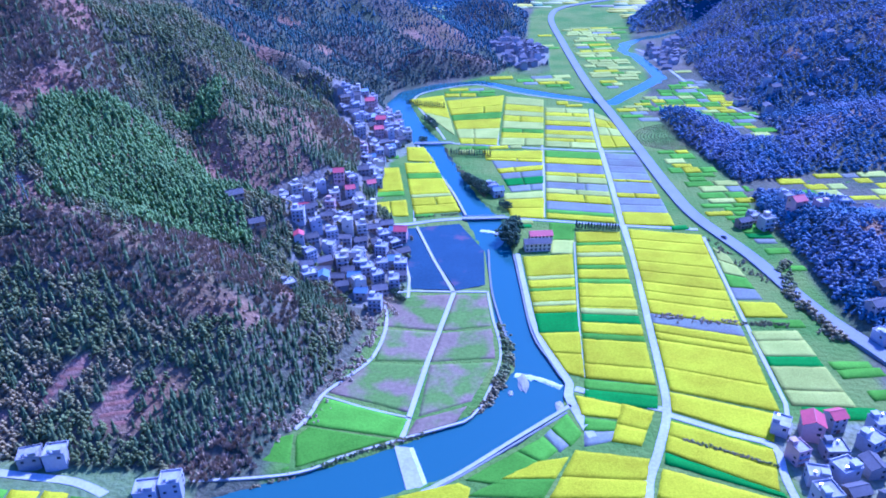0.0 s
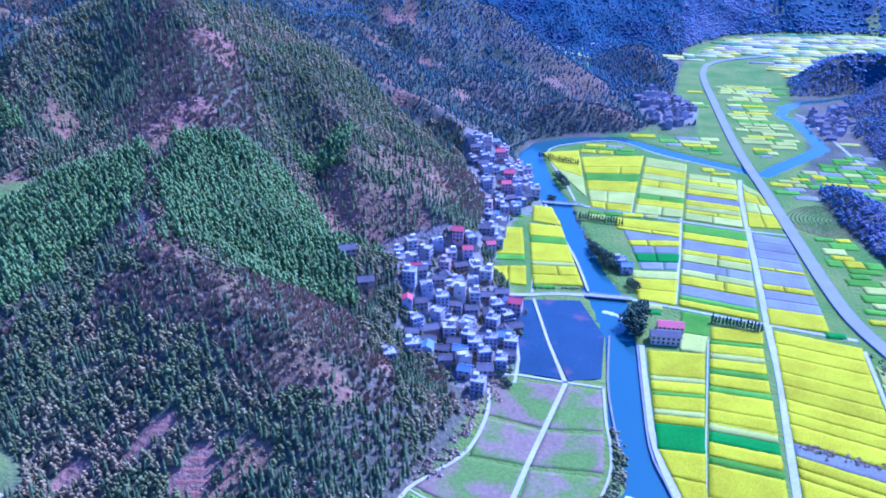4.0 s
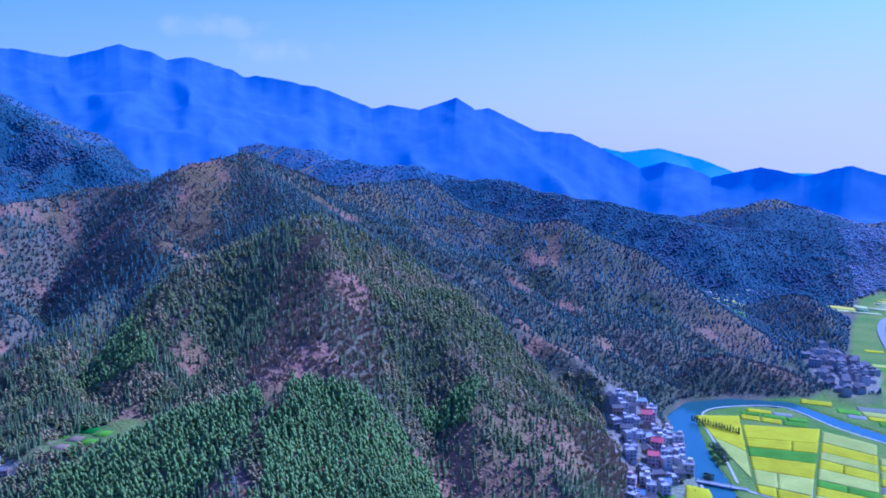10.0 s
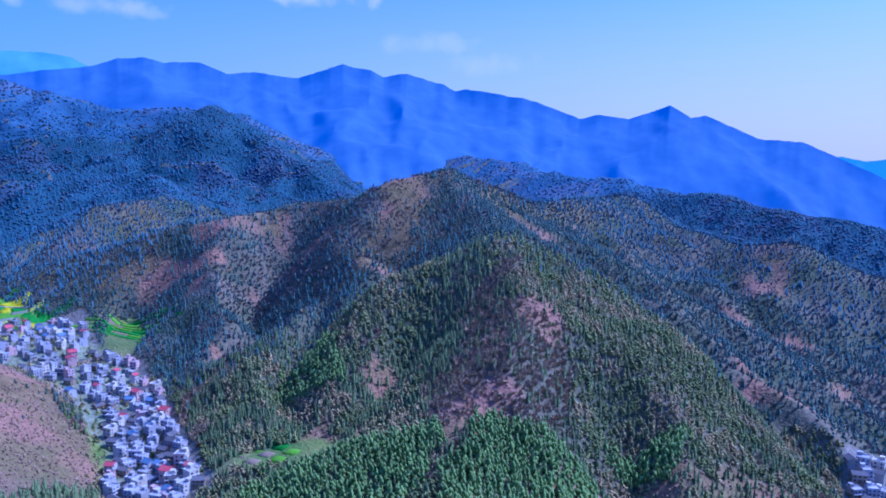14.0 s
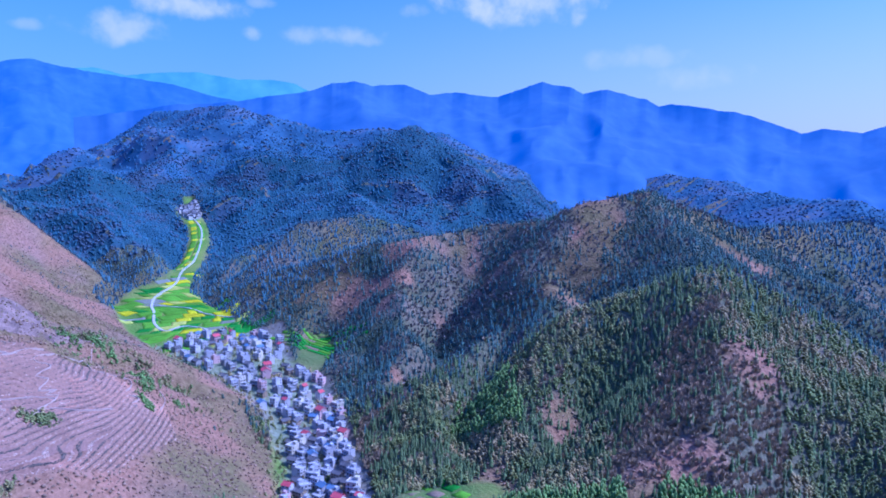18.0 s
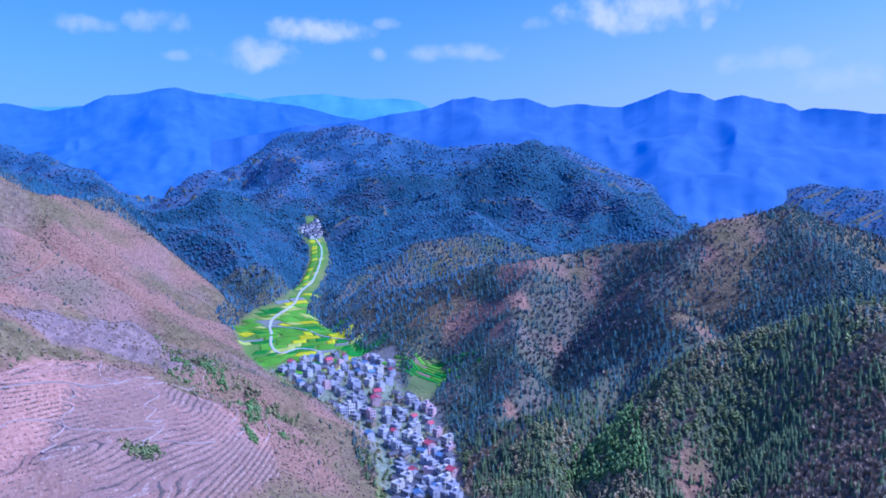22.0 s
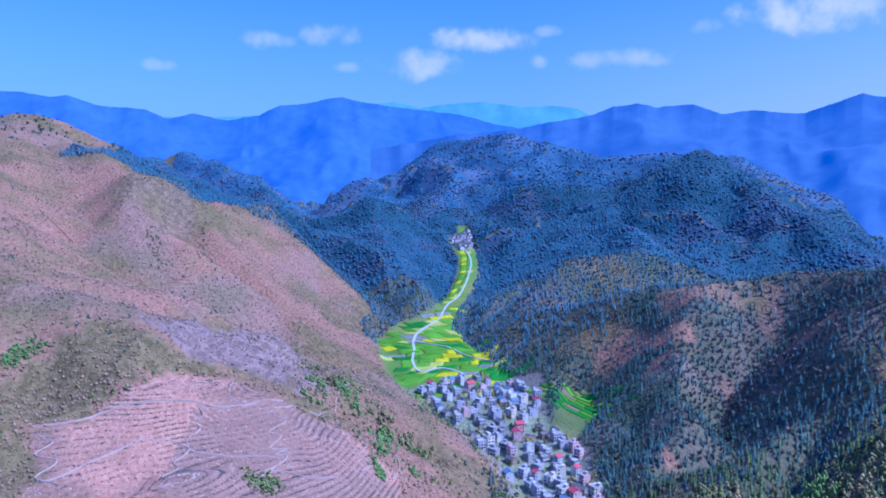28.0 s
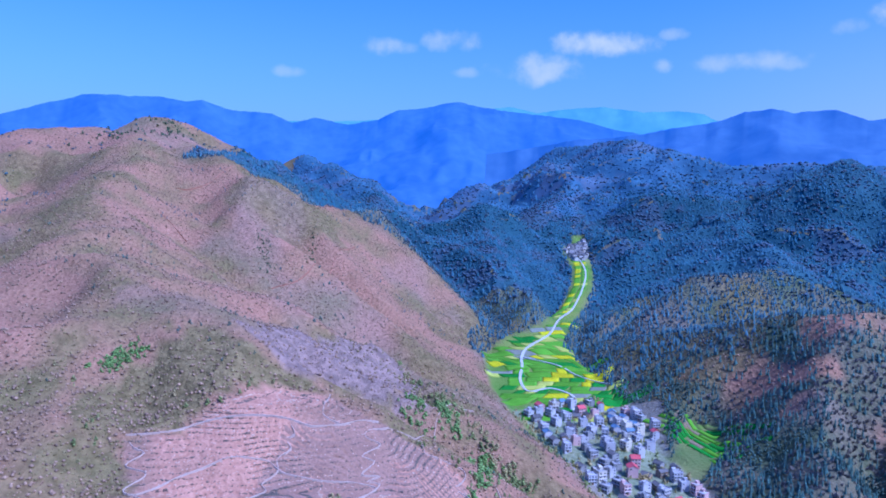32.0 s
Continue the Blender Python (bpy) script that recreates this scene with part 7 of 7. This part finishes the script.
def terraces(outline, tall, mat, label, gap=1.2):
    """Stepped ground inside a plan outline, following the contours."""
    low, high = np.min(outline, 0), np.max(outline, 0)
    gx, gy = np.meshgrid(np.arange(low[0] - 4, high[0] + 4, gap), np.arange(low[1] - 4, high[1] + 4, gap * 1.3))
    base = land(gx, gy)
    soft = base + 0.7 * fractal(gx, gy, 14, 2, 5)
    f = soft / tall - np.floor(soft / tall)
    z = base + 0.45 + (np.floor(soft / tall) + step(0.62, 0.98, f) - soft / tall) * tall * 0.85
    edge = inside(gx + 4 * fractal(gx, gy, 12, 2, 8), gy + 4 * fractal(gx, gy, 12, 2, 9), outline)
    n, m = gx.shape
    i = (np.arange(n - 1)[:, None] * m + np.arange(m - 1)[None, :])
    keep = (edge[:-1, :-1] & edge[1:, 1:] & edge[1:, :-1] & edge[:-1, 1:]).ravel()
    i = i.ravel()[keep]
    me = bpy.data.meshes.new("terraces")
    fill(me, np.stack([gx, gy, z], -1).reshape(-1, 3), np.stack([i, i + 1, i + 1 + m, i + m], -1))
    me.materials.append(mat)
    return tagged(new("terraces", me), label, "terraces", kind="structure")


RUST = material("rust_red_soil", (0.34, 0.155, 0.10), 0.95, 0.65, 1.3, 0.7, 0.08, bump=0.6, bump_scale=1.2)
terraces([(-556, 176), (-535, 172), (-517, 166), (-485, 165), (-450, 190), (-470, 245), (-512, 275), (-541, 292), (-563, 262), (-577, 231), (-562, 207)], 1.3, TERRACE, "stepped brown terraces on a cleared slope")
terraces(RED_SOIL[0], 2.4, RUST, "rust-red stepped terraces cut into a wooded slope", 0.8)
terraces(RED_SOIL[1], 2.2, RUST, "bare reddish terraces in a forest clearing", 0.9)
for name, pts, w in (
    ("track_contour_high", [(-539, 94), (-542, 115), (-550, 131), (-553, 156), (-554, 176), (-553, 191), (-558, 205), (-574, 227)], 0.7),
    ("track_contour_low", [(-501, 105), (-498, 112), (-514, 128), (-525, 146), (-529, 159), (-531, 170), (-526, 175), (-524, 190), (-525, 203), (-526, 218), (-524, 226), (-514, 215)], 0.6),
    ("track_zigzag_west", [(-535, 97), (-530, 101), (-528, 107), (-520, 100), (-514, 112), (-501, 105), (-497, 112), (-494, 117)], 0.5),
    ("track_zigzag_middle", [(-554, 177), (-546, 181), (-545, 176), (-539, 180), (-533, 173), (-526, 175), (-515, 168), (-510, 171), (-501, 164), (-488, 169), (-486, 164)], 0.55),
    ("track_zigzag_east", [(-575, 233), (-556, 219), (-551, 228), (-541, 218), (-540, 225), (-531, 218), (-533, 228), (-528, 221), (-528, 228), (-515, 218), (-507, 210)], 0.55),
    ("track_shoulder", [(-514, 215), (-515, 224), (-511, 239), (-515, 256)], 0.55),
    ("track_rim", [(-575, 233), (-583, 252), (-567, 255), (-565, 262)], 0.55),
    ("track_crest", [(-597, 197), (-570, 195), (-561, 196), (-558, 205)], 0.6),
    ("track_spur_a", [(-568, 262), (-566, 278), (-553, 275), (-545, 270), (-542, 278), (-531, 270), (-530, 274)], 0.5),
    ("track_spur_b", [(-571, 298), (-557, 299), (-539, 291)], 0.6),
    ("track_path_up", [(-1039, -12), (-1060, 28), (-1138, 63)], 1.1),
    ("track_path_mid", [(-864, 125), (-898, 160), (-1039, 200)], 1.0),
    ("track_cut", [(-948, -6), (-935, 14), (-918, 31)], 1.0),
    ("track_valley", [(-690, 300), (-670, 280), (-640, 268), (-610, 262), (-585, 250)], 0.6),
):
    ribbon(name, [(x, y, w * (0.30 + 0.10 * math.sin(3.1 * k))) for k, (x, y) in enumerate(pts)], RUST if name in ("track_path_up", "track_path_mid", "track_cut") else TRACK, lift=0.75, thick=1.6, every=2.5, label="pale zigzag earth track on a cleared slope", category="track")

# rows of cut brush along the contours of the cleared slope
rng = np.random.default_rng(23)
rows = rng.uniform(np.min(CLEARING, 0), np.max(CLEARING, 0), (150000, 2))
rows = rows[inside(rows[:, 0], rows[:, 1], CLEARING)]
level = land(rows[:, 0], rows[:, 1]) / 1.9 + 0.25 * fractal(rows[:, 0], rows[:, 1], 40, 2, 64)
dense = 0.25 + 0.75 * step(-0.05, 0.12, fractal(rows[:, 0], rows[:, 1], 70, 2, 71))
pale = rows[(np.abs(level + 0.5 - np.round(level + 0.5)) < 0.10) & (rng.random(len(rows)) < 0.5 * dense)]
rows = rows[(np.abs(level - np.round(level)) < 0.11) & (rng.random(len(rows)) < dense)]
DEBRIS = material("dry_cut_twigs", (0.50, 0.365, 0.28), 0.95, 0.7, 1.2, 0.4, 0.05, island=0.25)
plant("cut_brush", pale, rng.uniform(0.35, 0.8, len(pale)), many(lambda: lump_tree(1, shape_rng, 0.6, 0.0), 4), DEBRIS, "rows of pale dry cut twigs along a cleared slope", rng, (1.0, 1.8), "brush")
plant("cut_brush", rows, rng.uniform(0.4, 0.9, len(rows)), many(lambda: lump_tree(1, shape_rng, 0.6, 0.0), 4), TRUNK, "rows of dark cut brush along the contours of a cleared slope", rng, (1.0, 1.8), "brush")

# tussocks of dry grass and low brush over the bare hill
OLIVE_SCRUB = material("olive_dry_grass", (0.20, 0.16, 0.07), 0.95, 0.7, 1.3, 0.3, 0.03, island=0.3)
MAUVE_SCRUB = material("mauve_brush", (0.29, 0.20, 0.18), 0.95, 0.7, 1.3, 0.3, 0.03, island=0.3)
rng = np.random.default_rng(41)
tuft = many(lambda: lump_tree(1, shape_rng, 0.55, 0.0), 6)
for x0, x1, y0, y1, gap, lo, hi in ((-720, -440, 10, 320, 2.3, 0.5, 1.5), (-1130, -720, -130, 340, 3.6, 0.7, 1.9)):
    gx, gy = np.meshgrid(np.arange(x0, x1, gap), np.arange(y0, y1, gap))
    spots = np.stack([gx.ravel(), gy.ravel()], -1) + rng.uniform(-0.5, 0.5, (gx.size, 2)) * gap
    x, y = spots.T
    brown, clear, meadow = covers(x, y, land(x, y))
    olive, mauve = tones(x, y)
    keep = (brown > 0.5) & (clear < 0.5) & (meadow < 0.2) & (rng.random(len(x)) < 0.55 + 0.5 * fractal(x, y, 20, 2, 43))
    for name, mask, mat, label in (("dry_tussocks", (olive < 0.4) & (mauve < 0.4), SCRUB, "dry tan grass tussocks over a bare hill"), ("olive_tussocks", olive >= 0.4, OLIVE_SCRUB, "olive dry grass on a bare slope"), ("mauve_brush", (mauve >= 0.4) & (olive < 0.4), MAUVE_SCRUB, "mauve leafless brush on a bare slope")):
        at = spots[keep & mask]
        plant(name, at, rng.uniform(lo, hi, len(at)), tuft, mat, label, rng, (0.9, 1.7), "grass")

# bushes and small trees between the houses
rng = np.random.default_rng(91)
for area, count in ((HOUSE_GROUND[0], 260), (HOUSE_GROUND[1], 90), (HOUSE_GROUND[3], 420)):
    low, high = np.min(area, 0), np.max(area, 0)
    spots = rng.uniform(low, high, (count * 3, 2))
    spots = spots[inside(spots[:, 0], spots[:, 1], area)][:count]
    plant("garden_shrubs", spots, rng.uniform(1.2, 4.5, len(spots)), many(lambda: lump_tree(5, shape_rng, 0.45, 0.05), 4), BROADLEAF, "green bushes and small trees between village houses", rng, (0.9, 1.5), "shrubs")

PAINT = [material("silver_car_paint", (0.45, 0.46, 0.48), 0.35, 0.95, 1.05, 1.0, 0.3, metal=0.3), material("dark_car_paint", (0.03, 0.035, 0.05), 0.3, 0.95, 1.05, 1.0, 0.3)]
RUBBER = material("black_rubber", (0.02, 0.02, 0.02), 0.9, 0.9, 1.1, 2.0, 0.5)


def car(x, y, turn, paint, label):
    root = new("car")
    root.matrix_basis = pose(x, y, 1.32, 0, 0, turn)
    bm = boxes((-2.15, -0.88, 0.32, 2.15, 0.88, 0.92))
    bmesh.ops.bevel(bm, geom=bm.edges[:], offset=0.14, segments=2, affect="EDGES")
    part("body", bm, paint, root)
    bm = bmesh.new()
    v = [bm.verts.new(p) for p in ((-1.5, -0.8, 0.92), (1.0, -0.8, 0.92), (1.0, 0.8, 0.92), (-1.5, 0.8, 0.92), (-1.0, -0.66, 1.45), (0.4, -0.66, 1.45), (0.4, 0.66, 1.45), (-1.0, 0.66, 1.45))]
    for f in ((4, 5, 6, 7), (0, 1, 5, 4), (1, 2, 6, 5), (2, 3, 7, 6), (3, 0, 4, 7)):
        bm.faces.new([v[i] for i in f])
    part("cabin", bm, PANE, root)
    for sx in (-1.3, 1.3):
        for sy in (-0.8, 0.8):
            bm = bmesh.new()
            bmesh.ops.create_cone(bm, cap_ends=True, segments=12, radius1=0.32, radius2=0.32, depth=0.22, matrix=Matrix.Translation((sx, sy, 0.32)) @ Matrix.Rotation(radians(90), 4, "X"))
            part("wheel", bm, RUBBER, root)
    return tagged(root, label, "car")


car(203.5, 362, 100, PAINT[0], "silver car driving on the highway")
car(188.0, 436, 118, PAINT[1], "dark car on the highway")


# ---- the steel mast on the wooded spur ----
def bar(bm, a, b, r):
    """A thin square bar between two points."""
    a, b = Vector(a), Vector(b)
    d = (b - a).normalized()
    u = d.orthogonal().normalized() * r
    v = d.cross(u).normalized() * r
    ends = [[bm.verts.new(p + q) for q in (u, v, -u, -v)] for p in (a, b)]
    for k in range(4):
        bm.faces.new((ends[0][k], ends[0][(k + 1) % 4], ends[1][(k + 1) % 4], ends[1][k]))
    bm.faces.new(ends[0][::-1])
    bm.faces.new(ends[1])
    return bm


def mast(x, y, tall):
    steel = material("galvanised_steel", (0.42, 0.43, 0.45), 0.5, 0.85, 1.1, 2.0, 0.3, metal=0.6)
    root = new("power_mast")
    root.matrix_basis = pose(x, y, float(land(x, y)) - 0.4, 0, 0, 25)
    corner = [(1, 1), (-1, 1), (-1, -1), (1, -1)]
    for cx, cy in corner:
        part("leg", bar(bmesh.new(), (cx * 1.3, cy * 1.3, 0), (cx * 0.25, cy * 0.25, tall), 0.11), steel, root)
    for k in range(6):
        z0, z1 = tall * k / 6, tall * (k + 1) / 6
        w0, w1 = 1.3 - 1.05 * k / 6, 1.3 - 1.05 * (k + 1) / 6
        for (ax, ay), (bx, by) in zip(corner, corner[1:] + corner[:1]):
            part("brace", bar(bmesh.new(), (ax * w0, ay * w0, z0), (bx * w1, by * w1, z1), 0.06), steel, root)
    for z, w in ((tall * 0.82, 2.6), (tall * 0.95, 1.9)):
        part("cross_arm", bar(bar(bmesh.new(), (-w, 0, z), (w, 0, z), 0.12), (-w, 0, z), (w, 0, z - 0.5), 0.06), steel, root)
        for s in (-1, 1):
            bm = bmesh.new()
            bmesh.ops.create_cone(bm, cap_ends=True, segments=8, radius1=0.16, radius2=0.12, depth=1.1, matrix=Matrix.Translation((s * (w - 0.1), 0, z - 0.6)))
            part("insulator", bm, PANE, root, "dark hanging insulator")
    return tagged(root, "slender grey steel lattice mast on a wooded spur", "mast")


mast(-224, 363, 15.0)
